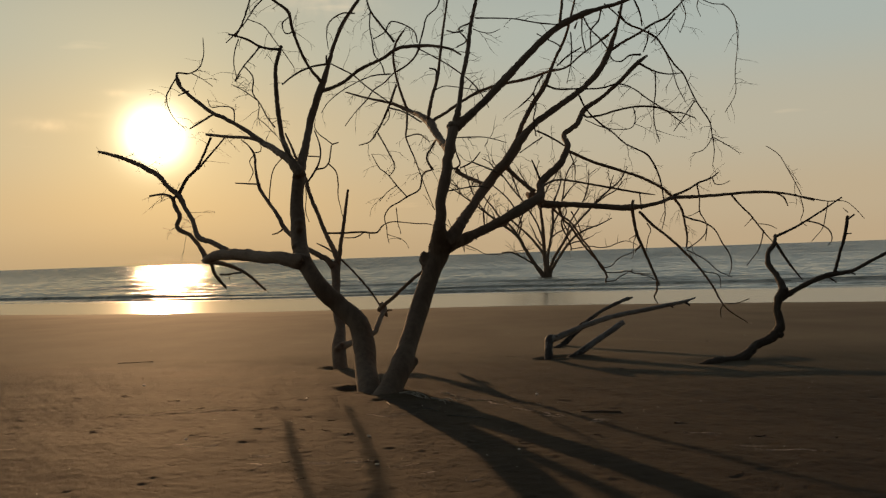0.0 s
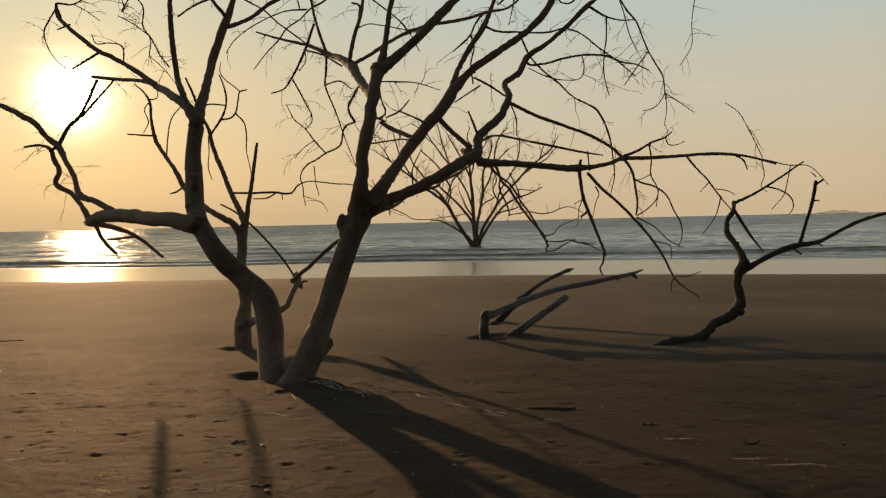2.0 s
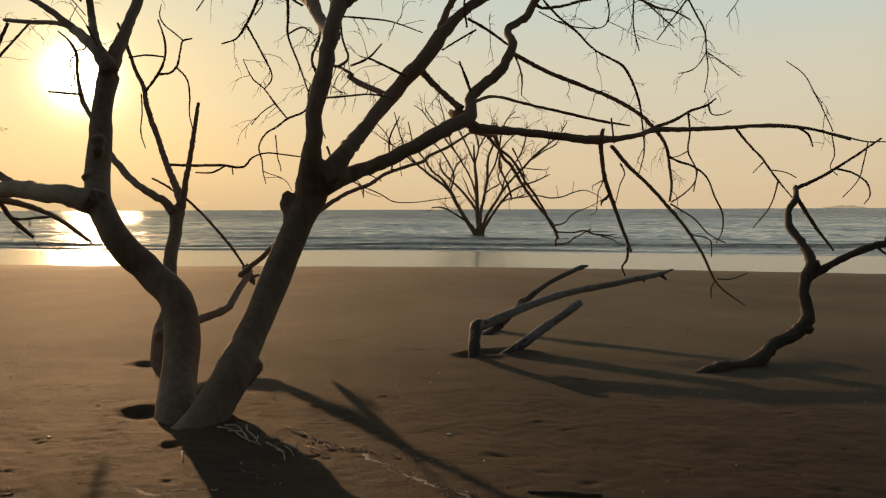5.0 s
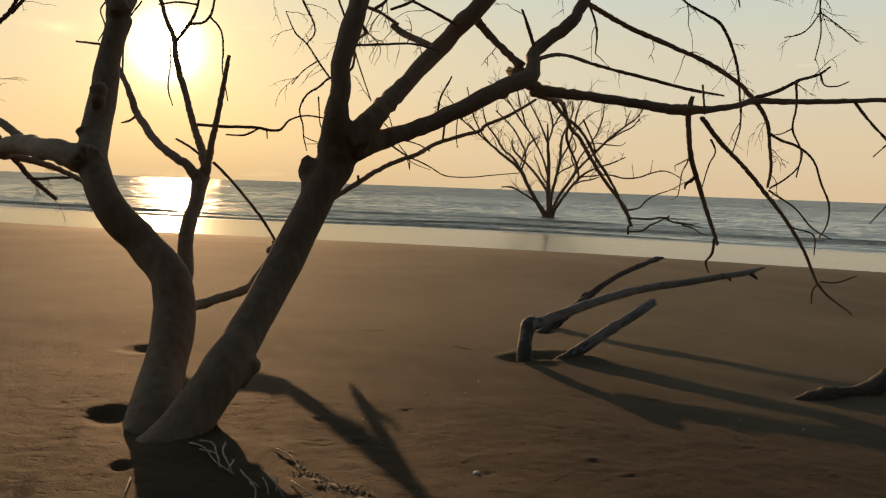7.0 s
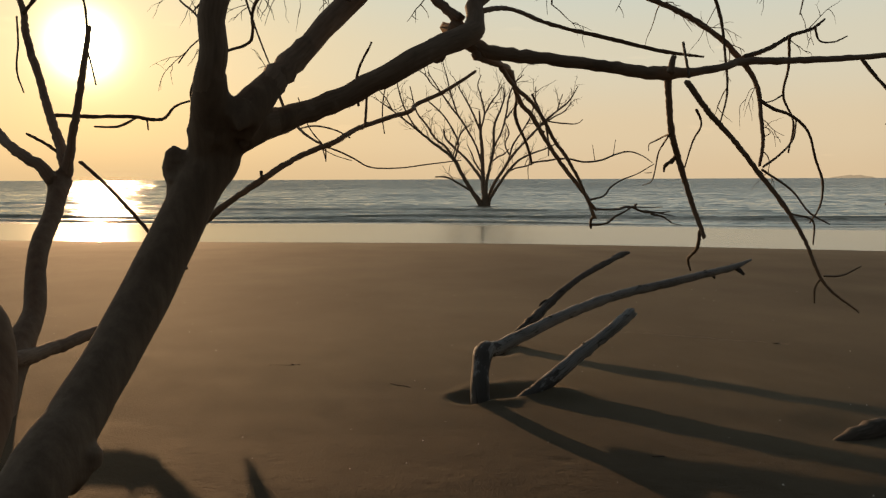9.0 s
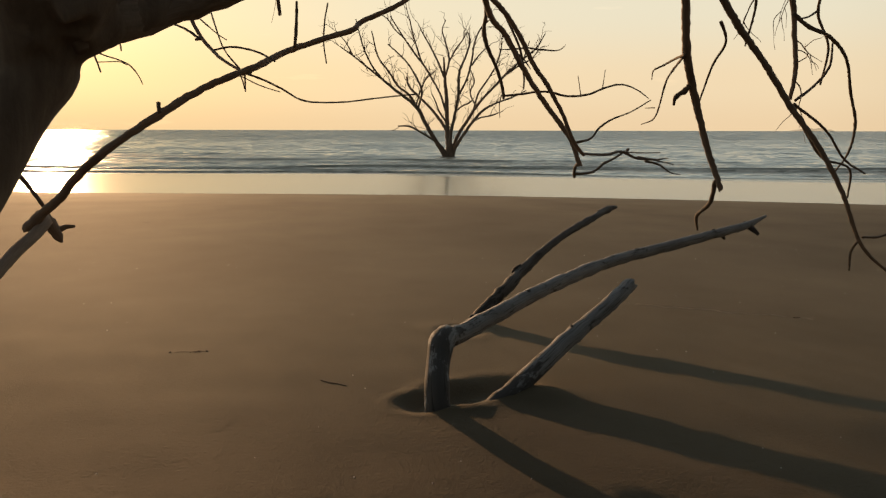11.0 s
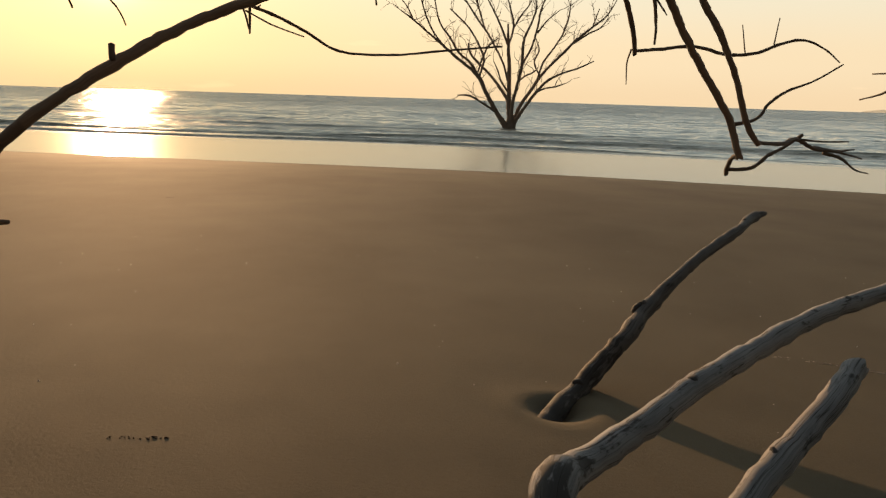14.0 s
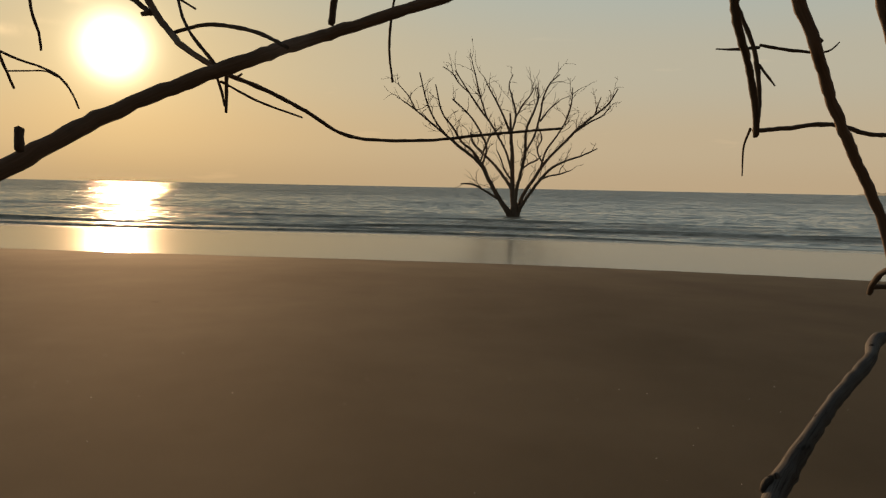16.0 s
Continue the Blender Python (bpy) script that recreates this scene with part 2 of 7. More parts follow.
def sand_material():
    m, nt, bsdf = material("beach_sand")
    pos = nt.nodes.new("ShaderNodeNewGeometry").outputs["Position"]
    wet = nt.nodes.new("ShaderNodeAttribute")
    wet.attribute_name = "wet"
    wetness = wet.outputs["Fac"]
    grain = noise_node(nt, pos, 420.0, 2.0, 0.6)
    coarse = noise_node(nt, pos, 55.0, 5.0, 0.7)
    broad = noise_node(nt, mapped(nt, pos, (0.7, 0.8, 1.0)), 1.3, 5.0, 0.6)
    streak = noise_node(nt, mapped(nt, pos, (0.5, 0.4, 1.0)), 0.9, 4.0, 0.55)
    # near sand, toned below dry sand's own colour to balance the exposures
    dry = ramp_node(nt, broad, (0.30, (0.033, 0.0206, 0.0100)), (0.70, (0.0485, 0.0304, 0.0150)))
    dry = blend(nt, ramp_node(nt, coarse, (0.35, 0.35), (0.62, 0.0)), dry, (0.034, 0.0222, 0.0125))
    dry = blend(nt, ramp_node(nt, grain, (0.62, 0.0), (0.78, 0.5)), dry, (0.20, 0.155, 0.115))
    # damp sand, lighter than the dry: grazing sky sheen is painted into its colour
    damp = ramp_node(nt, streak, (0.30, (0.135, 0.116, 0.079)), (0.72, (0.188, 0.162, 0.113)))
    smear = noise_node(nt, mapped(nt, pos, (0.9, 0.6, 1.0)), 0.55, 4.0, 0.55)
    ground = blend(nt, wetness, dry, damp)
    ground = blend(nt, 1.0, ground, ramp_node(nt, smear, (0.30, 0.80), (0.50, 1.0), (0.70, 1.20)), "MULTIPLY")
    blown = nt.nodes.new("ShaderNodeAttribute")
    blown.attribute_name = "drift"
    ground = blend(nt, 1.0, ground, blend(nt, blown.outputs["Fac"], (1.0, 1.0, 1.0), (1.24, 1.20, 1.16)), "MULTIPLY")
    nt.links.new(ground, bsdf.inputs["Base Color"])
    nt.links.new(ramp_node(nt, wetness, (0.0, 0.80), (0.7, 0.88), (1.0, 0.84)), bsdf.inputs["Roughness"])
    bsdf.inputs["Specular IOR Level"].default_value = 0.15
    dryness = nt.nodes.new("ShaderNodeMath")
    dryness.operation = "SUBTRACT"
    dryness.inputs[0].default_value = 0.86
    dryness.use_clamp = True
    nt.links.new(wetness, dryness.inputs[1])
    rough_h = nt.nodes.new("ShaderNodeMath")
    rough_h.operation = "MULTIPLY"
    nt.links.new(coarse, rough_h.inputs[0])
    nt.links.new(dryness.outputs[0], rough_h.inputs[1])
    lumps = noise_node(nt, mapped(nt, pos, (0.7, 1.0, 1.0)), 17.0, 4.0, 0.6)
    pitted = nt.nodes.new("ShaderNodeMath")
    pitted.operation = "MULTIPLY"
    nt.links.new(ramp_node(nt, lumps, (0.27, 0.0), (0.38, 0.95), (0.75, 1.0)), pitted.inputs[0])
    nt.links.new(ramp_node(nt, wetness, (0.0, 1.0), (0.06, 0.85), (0.22, 0.05), (1.0, 0.0)), pitted.inputs[1])
    n0 = bump(nt, pitted.outputs[0], 0.8, 0.02)
    n1 = bump(nt, rough_h.outputs[0], 0.6, 0.02, n0)
    n2 = bump(nt, grain, 0.22, 0.003, n1)
    nt.links.new(n2, bsdf.inputs["Normal"])
    return m


def water_material():
    m, nt, bsdf = material("sea_water")
    pos = nt.nodes.new("ShaderNodeNewGeometry").outputs["Position"]
    att = nt.nodes.new("ShaderNodeAttribute")
    att.attribute_name = "chop"
    chop = att.outputs["Fac"]
    foam_att = nt.nodes.new("ShaderNodeAttribute")
    foam_att.attribute_name = "foam"
    lace = noise_node(nt, mapped(nt, pos, (0.5, 1.6, 1.0)), 2.2, 7.0, 0.7)
    foam = nt.nodes.new("ShaderNodeMath")
    foam.operation = "MULTIPLY"
    nt.links.new(ramp_node(nt, lace, (0.42, 0.0), (0.54, 1.0)), foam.inputs[0])
    nt.links.new(foam_att.outputs["Fac"], foam.inputs[1])
    nt.links.new(blend(nt, foam.outputs[0], (0.27, 0.258, 0.198), (0.82, 0.78, 0.70)), bsdf.inputs["Base Color"])
    nt.links.new(blend(nt, foam.outputs[0], ramp_node(nt, chop, (0.03, 0.19), (0.4, 0.11)), (0.6, 0.6, 0.6)), bsdf.inputs["Roughness"])
    bsdf.inputs["IOR"].default_value = 1.33
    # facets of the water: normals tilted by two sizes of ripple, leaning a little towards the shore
    def tilt(scale_xyz, scale, k):
        n = nt.nodes.new("ShaderNodeTexNoise")
        n.inputs["Scale"].default_value, n.inputs["Detail"].default_value, n.inputs["Roughness"].default_value = scale, 4.0, 0.6
        nt.links.new(mapped(nt, pos, scale_xyz), n.inputs["Vector"])
        v = nt.nodes.new("ShaderNodeVectorMath")
        v.operation = "MULTIPLY_ADD"
        nt.links.new(n.outputs["Color"], v.inputs[0])
        v.inputs[1].default_value = k
        v.inputs[2].default_value = tuple(-0.5 * q for q in k)
        return v.outputs[0]

    def vec(op, a, b):
        v = nt.nodes.new("ShaderNodeVectorMath")
        v.operation = op
        for i, q in enumerate((a, b)):
            if isinstance(q, tuple):
                v.inputs[i].default_value = q
            else:
                nt.links.new(q, v.inputs[i])
        return v

    ripple = vec("ADD", tilt((1.5, 1.8, 1.0), 1.8, (0.80, 0.56, 0.0)), tilt((0.8, 1.2, 1.0), 0.9, (0.80, 0.56, 0.0))).outputs[0]
    ripple = vec("ADD", ripple, tilt((0.30, 0.22, 1.0), 0.8, (0.20, 0.24, 0.0))).outputs[0]
    ripple = vec("ADD", ripple, tilt((0.07, 0.05, 1.0), 0.8, (0.10, 0.18, 0.0))).outputs[0]
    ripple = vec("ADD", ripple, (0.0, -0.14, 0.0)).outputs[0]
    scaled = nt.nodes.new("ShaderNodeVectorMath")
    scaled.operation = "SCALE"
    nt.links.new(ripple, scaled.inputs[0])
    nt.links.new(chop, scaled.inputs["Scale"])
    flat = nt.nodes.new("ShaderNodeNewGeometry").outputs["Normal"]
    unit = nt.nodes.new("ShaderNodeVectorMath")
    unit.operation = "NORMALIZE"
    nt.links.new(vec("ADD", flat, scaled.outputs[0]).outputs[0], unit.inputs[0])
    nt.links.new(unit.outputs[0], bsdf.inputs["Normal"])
    return m


def plain_material(name, c1, c2, scale, rough=0.8):
    m, nt, bsdf = material(name)
    pos = nt.nodes.new("ShaderNodeNewGeometry").outputs["Position"]
    nt.links.new(ramp_node(nt, noise_node(nt, pos, scale), (0.35, c1), (0.65, c2)), bsdf.inputs["Base Color"])
    bsdf.inputs["Roughness"].default_value = rough
    return m


def through_haze(m, share):
    """Lets the sky shine through a far thing, as haze does."""
    nt = m.node_tree
    bsdf = next(n for n in nt.nodes if n.type == "BSDF_PRINCIPLED")
    outp = next(n for n in nt.nodes if n.type == "OUTPUT_MATERIAL")
    mix, clear = nt.nodes.new("ShaderNodeMixShader"), nt.nodes.new("ShaderNodeBsdfTransparent")
    mix.inputs[0].default_value = share
    nt.links.new(bsdf.outputs[0], mix.inputs[1])
    nt.links.new(clear.outputs[0], mix.inputs[2])
    nt.links.new(mix.outputs[0], outp.inputs["Surface"])


SAND, WATER = sand_material(), water_material()
FAR_LAND = plain_material("hazy_far_land", (0.42, 0.36, 0.30), (0.48, 0.41, 0.33), 0.01)
through_haze(FAR_LAND, 0.76)
DEBRIS = plain_material("dry_debris", (0.040, 0.024, 0.015), (0.105, 0.066, 0.042), 30.0)
SHELL = plain_material("pale_shell", (0.55, 0.48, 0.40), (0.70, 0.64, 0.56), 40.0, 0.5)
CRUMB = plain_material("crumbly_sand", (0.16, 0.115, 0.075), (0.42, 0.35, 0.28), 60.0)
SALT = plain_material("dried_foam", (0.33, 0.245, 0.188), (0.54, 0.42, 0.335), 25.0)


# ---- ground and sea ----
SEA = -0.40


def shore(x):
    """Where the wet edge of the sand runs."""
    x = np.asarray(x, float)
    return 29.3 - 0.19 * np.clip(x, -40, 60) + 0.0035 * np.clip(x, -40, 0) ** 2 - 0.007 * np.clip(x - 1, 0, 14) ** 2 + 0.35 * np.sin(x * 0.23 + 1.0) * np.exp(-(x / 60) ** 2)


def steps(lo, hi, step, far_lo, far_hi, grow=1.12):
    """Even steps from lo to hi, then ever larger ones out to far_lo and far_hi."""
    mid = list(np.arange(lo, hi + step / 2, step))
    for sign, end in ((1, far_hi), (-1, far_lo)):
        at, d, side = (mid[-1] if sign > 0 else mid[0]), step, []
        while sign * (end - at) > 0:
            d *= grow
            at += sign * d
            side.append(at)
        mid = mid + side if sign > 0 else side[::-1] + mid
    return np.array(mid)


def sheet(name, xs, ys, heights, mat, attributes, label, category):
    """A ground sheet: xs and ys are 2D arrays, with heights and named point attributes."""
    n, k = xs.shape
    mesh = bpy.data.meshes.new(name)
    verts = np.stack([xs, ys, heights], -1).reshape(-1, 3)
    i, j = np.meshgrid(np.arange(n - 1), np.arange(k - 1), indexing="ij")
    a = (i * k + j).ravel()
    faces = np.stack([a, a + k, a + k + 1, a + 1], -1)
    mesh.from_pydata(verts.tolist(), [], faces.tolist())
    mesh.polygons.foreach_set("use_smooth", [True] * len(mesh.polygons))
    for key, values in attributes.items():
        mesh.attributes.new(key, "FLOAT", "POINT").data.foreach_set("value", np.asarray(values, np.float32).ravel())
    mesh.materials.append(mat)
    ob = new(name, mesh)
    return tagged(ob, label, category, kind="structure")


def wobble(x, y, fx, fy, seed):
    """Smooth random relief of about -1 to 1."""
    r = np.random.RandomState(seed)
    total = np.zeros_like(x, dtype=float)
    for _ in range(14):
        a, p = r.uniform(0.45, 1.5), r.uniform(0, 6.28, 2)
        dx, dy = r.normal(0, 1, 2)
        total += np.sin(fx * a * dx * x + fy * a * dy * y + p[0])
    return total / 14 ** 0.5 / 1.2


# hollows scoured round the wood: x, y, radius, depth
HOLLOWS = ((-1.05, 9.52, 0.17, 0.045), (-0.62, 8.70, 0.06, 0.025), (-0.66, 9.38, 0.30, 0.03), (-1.52, 11.33, 0.13, 0.03), (1.39, 11.52, 0.10, 0.042),
           (1.55, 11.63, 0.13, 0.06), (1.74, 11.74, 0.13, 0.05), (1.72, 12.97, 0.12, 0.065), (1.88, 11.80, 0.10, 0.02), (3.38, 10.75, 0.22, 0.015))
RIDGES = ((1.97, 11.58, 0.12, 0.03), (1.60, 11.42, 0.10, 0.015), (-0.3, 9.05, 0.25, 0.012))


def strewn_pits():
    """Small pits and scuffs in the dry sand round the trees: x, y, half length, half width, depth."""
    rnd = random.Random(77)
    pits = []
    for _ in range(2600):
        x, y = rnd.gauss(-0.6, 2.6), 4.9 + 5.5 * rnd.random() ** 1.3
        long = rnd.uniform(0.016, 0.045)
        pits.append((x, y, long, long * rnd.uniform(0.45, 1.1), 0.0006 + 0.0038 * rnd.random() ** 2.6))
    # a few crisp ones farther on, where the sand is firm
    for _ in range(110):
        long = rnd.uniform(0.018, 0.036)
        pits.append((rnd.gauss(0.4, 1.3), rnd.uniform(9.2, 11.4), long, long * rnd.uniform(0.4, 0.7), 0.0012 + 0.0022 * rnd.random() ** 2))
    return pits


PITS = strewn_pits()


def beach_height(x, y):
    s = y - shore(x)
    z = np.where(s < 0, SEA + 0.4 * (1 - np.exp(np.minimum(s, 0) / 9.0)) * 1.16 - 0.064 * (1 - np.exp(np.minimum(s, 0) / 30.0)), SEA - 0.018 * np.maximum(s, 0))
    # a faint swell of the sand where the driftwood stands
    z = z + 0.046 * np.exp(-((y - 12.2) / 2.6) ** 2 - (x / 25) ** 2)
    dryness = np.clip((-s - 14) / 6, 0, 1) * np.clip((60 - np.abs(x)) / 40, 0, 1)
    z = z + 0.012 * wobble(x, y, 1.1, 1.4, 3) * dryness + 0.005 * wobble(x, y, 8.0, 8.0, 5) * dryness
    near = np.clip((11.2 - y + 0.4 * np.sin(x)) / 2.2, 0, 1) * dryness
    pits = np.maximum(wobble(x, y, 16.0, 21.0, 8) - 0.85, 0) * 0.006
    z = z - pits * near + 0.0022 * wobble(x, y, 26.0, 33.0, 11) * near
    for hx, hy, r, d in HOLLOWS:
        q = ((x - hx) ** 2 + (y - hy) ** 2) / r ** 2 * (1 + 0.4 * np.sin(7 * x / (r * 9) + hx * 5) * np.sin(6 * y / (r * 8) + hy * 3))
        z = z - d * np.exp(-q * 1.4) + 0.12 * d * np.exp(-(np.sqrt(q) - 1.6) ** 2 * 5)
    if np.ndim(x) == 2:
        for px, py, long, wide, depth in PITS:
            i0, i1 = np.searchsorted(x[:, 0], (px - 4 * long, px + 4 * long))
            j0, j1 = np.searchsorted(y[0], (py - 4 * wide, py + 4 * wide))
            if i1 > i0 and j1 > j0:
                q = ((x[i0:i1, j0:j1] - px) / long) ** 2 + ((y[i0:i1, j0:j1] - py) / wide) ** 2
                z[i0:i1, j0:j1] += depth * (0.45 * np.exp(-(np.sqrt(q) - 1.7) ** 2 * 3) - np.exp(-q))
    for hx, hy, r, d in RIDGES:
        z = z + d * np.exp(-((x - hx) ** 2 + (y - hy) ** 2) / r ** 2)
    return z


def drift(x, y):
    """Where wind-blown drier sand lies round the forked tree: 0 to 1, with a ragged edge."""
    q = ((x + 1.2) / 1.4) ** 2 + ((y - 9.6) / 1.6) ** 2 + 0.16 * wobble(x, y, 4.0, 5.0, 31) + 0.07 * wobble(x, y, 15.0, 19.0, 32)
    return np.clip((1.0 - q) / 0.10 + 0.5, 0, 1)


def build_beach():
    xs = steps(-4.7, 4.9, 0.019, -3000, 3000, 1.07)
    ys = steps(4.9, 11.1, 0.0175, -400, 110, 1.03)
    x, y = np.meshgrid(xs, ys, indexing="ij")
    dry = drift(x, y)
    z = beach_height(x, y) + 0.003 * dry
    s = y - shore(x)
    # damp zone; also spreads the sky sheen painted into the damp colour
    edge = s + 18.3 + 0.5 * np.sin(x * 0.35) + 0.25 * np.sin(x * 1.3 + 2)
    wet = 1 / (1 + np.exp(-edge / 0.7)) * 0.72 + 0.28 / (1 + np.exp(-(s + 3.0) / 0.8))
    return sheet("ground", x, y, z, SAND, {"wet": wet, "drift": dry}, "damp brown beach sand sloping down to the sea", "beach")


def build_sea():
    xs = steps(-26, 26, 0.4, -4500, 4500, 1.09)
    ss = steps(-0.8, 34, 0.085, -1.5, 4700, 1.035)
    x, s = np.meshgrid(xs, ss, indexing="ij")
    y = s + shore(x)
    run = np.clip((s - 9.5) / 6, 0, 1)
    fade = np.exp(-np.maximum(s - 40, 0) / 120)
    swell = 0.04 * wobble(x, s, 0.34, 0.75, 21) + 0.022 * wobble(x, s, 0.9, 1.9, 22)
    z = SEA + run * fade * swell
    foam = np.zeros_like(s)
    # low breakers running in along the shore
    for at, height, width, seed in ((9.7, 0.035, 0.11, 6), (10.9, 0.07, 0.15, 1), (13.4, 0.14, 0.26, 2), (15.8, 0.09, 0.40, 7), (18.6, 0.09, 0.55, 3), (25.5, 0.08, 0.9, 4), (36.0, 0.07, 1.4, 5)):
        line = at + 0.55 * np.sin(x * 0.11 + seed) + 0.3 * np.sin(x * 0.31 + seed * 2)
        power = np.clip(0.62 + 0.75 * np.sin(x * 0.085 + seed * 1.9) + 0.3 * np.sin(x * 0.33 + seed), 0.08, 1.2)
        d = (s - line) / width
        crest = np.where(d < 0, np.exp(-(d * 1.9) ** 2), np.exp(-(d * 0.8) ** 2))
        z = z + height * power * crest
        foam = foam + power * np.exp(-((d + 3.0) / (3.2 if at < 14 else 2.0)) ** 2) * 0.9
    z = z - 0.02 * np.exp(-np.maximum(s + 0.2, 0) * 2.5)
    chop = np.clip((s - 9.0) / 5, 0, 1) * 0.9 + 0.02
    chop = np.clip(chop, 0.035, 1) * (1 + 0.8 * np.clip((s - 40) / 140, 0, 1))
    return sheet("sea", x, y, z, WATER, {"chop": chop, "foam": np.clip(foam, 0, 1)}, "calm grey-green evening sea with low breaking waves", "sea")


build_beach()
build_sea()


def build_far_land():
    """A low hump of land on the horizon."""
    bm = bmesh.new()
    n = 40
    at = Vector((0, 0, 0))
    rows = []
    for i in range(n + 1):
        u = i / n * 2 - 1
        h = (1 - u * u) ** 0.7 * (10 + 2.0 * math.sin(i * 0.55) + 0.8 * math.sin(i * 1.3)) + 0.3
        x = u * 75
        rows.append([bm.verts.new(at + Vector((x, -12, -2))), bm.verts.new(at + Vector((x, 0, h))), bm.verts.new(at + Vector((x, 40, h * 0.8))), bm.verts.new(at + Vector((x, 60, -2)))])
    for a, b in zip(rows, rows[1:]):
        for k in range(3):
            bm.faces.new((a[k], b[k], b[k + 1], a[k + 1]))
    mesh = bpy.data.meshes.new("far_island")
    bm.to_mesh(mesh)
    bm.free()
    mesh.materials.append(FAR_LAND)
    ob = new("far_island", mesh)
    ob.location = FAR_ISLAND
    return tagged(ob, "low hazy island far out on the horizon", "island")


FAR_ISLAND = (1600.0, 2880.0, SEA)
build_far_land()


# ---- wood ----
def curve_points(ctrl, step):
    """A smooth run of (place, radius) through the control points, even where their spacing is not."""
    pts = [np.array(c, float) for c in ctrl]
    gaps = [max(float(np.linalg.norm(q[:3] - p[:3])), 1e-4) for p, q in zip(pts, pts[1:])]
    lean = []
    for i, p in enumerate(pts):
        if i == 0:
            lean.append((pts[1] - p) / gaps[0])
        elif i == len(pts) - 1:
            lean.append((p - pts[-2]) / gaps[-1])
        else:
            a, b = (p - pts[i - 1]) / gaps[i - 1], (pts[i + 1] - p) / gaps[i]
            lean.append((a * gaps[i] + b * gaps[i - 1]) / (gaps[i] + gaps[i - 1]))
    run = []
    for i, g in enumerate(gaps):
        n = max(2, int(math.ceil(g / step)))
        for k in range(n):
            t = k / n
            q = ((2 * t ** 3 - 3 * t * t + 1) * pts[i] + (t ** 3 - 2 * t * t + t) * g * lean[i]
                 + (3 * t * t - 2 * t ** 3) * pts[i + 1] + (t ** 3 - t * t) * g * lean[i + 1])
            q[3] = pts[i][3] + (pts[i + 1][3] - pts[i][3]) * t
            run.append(q)
    run.append(pts[-1])
    return np.array(run)


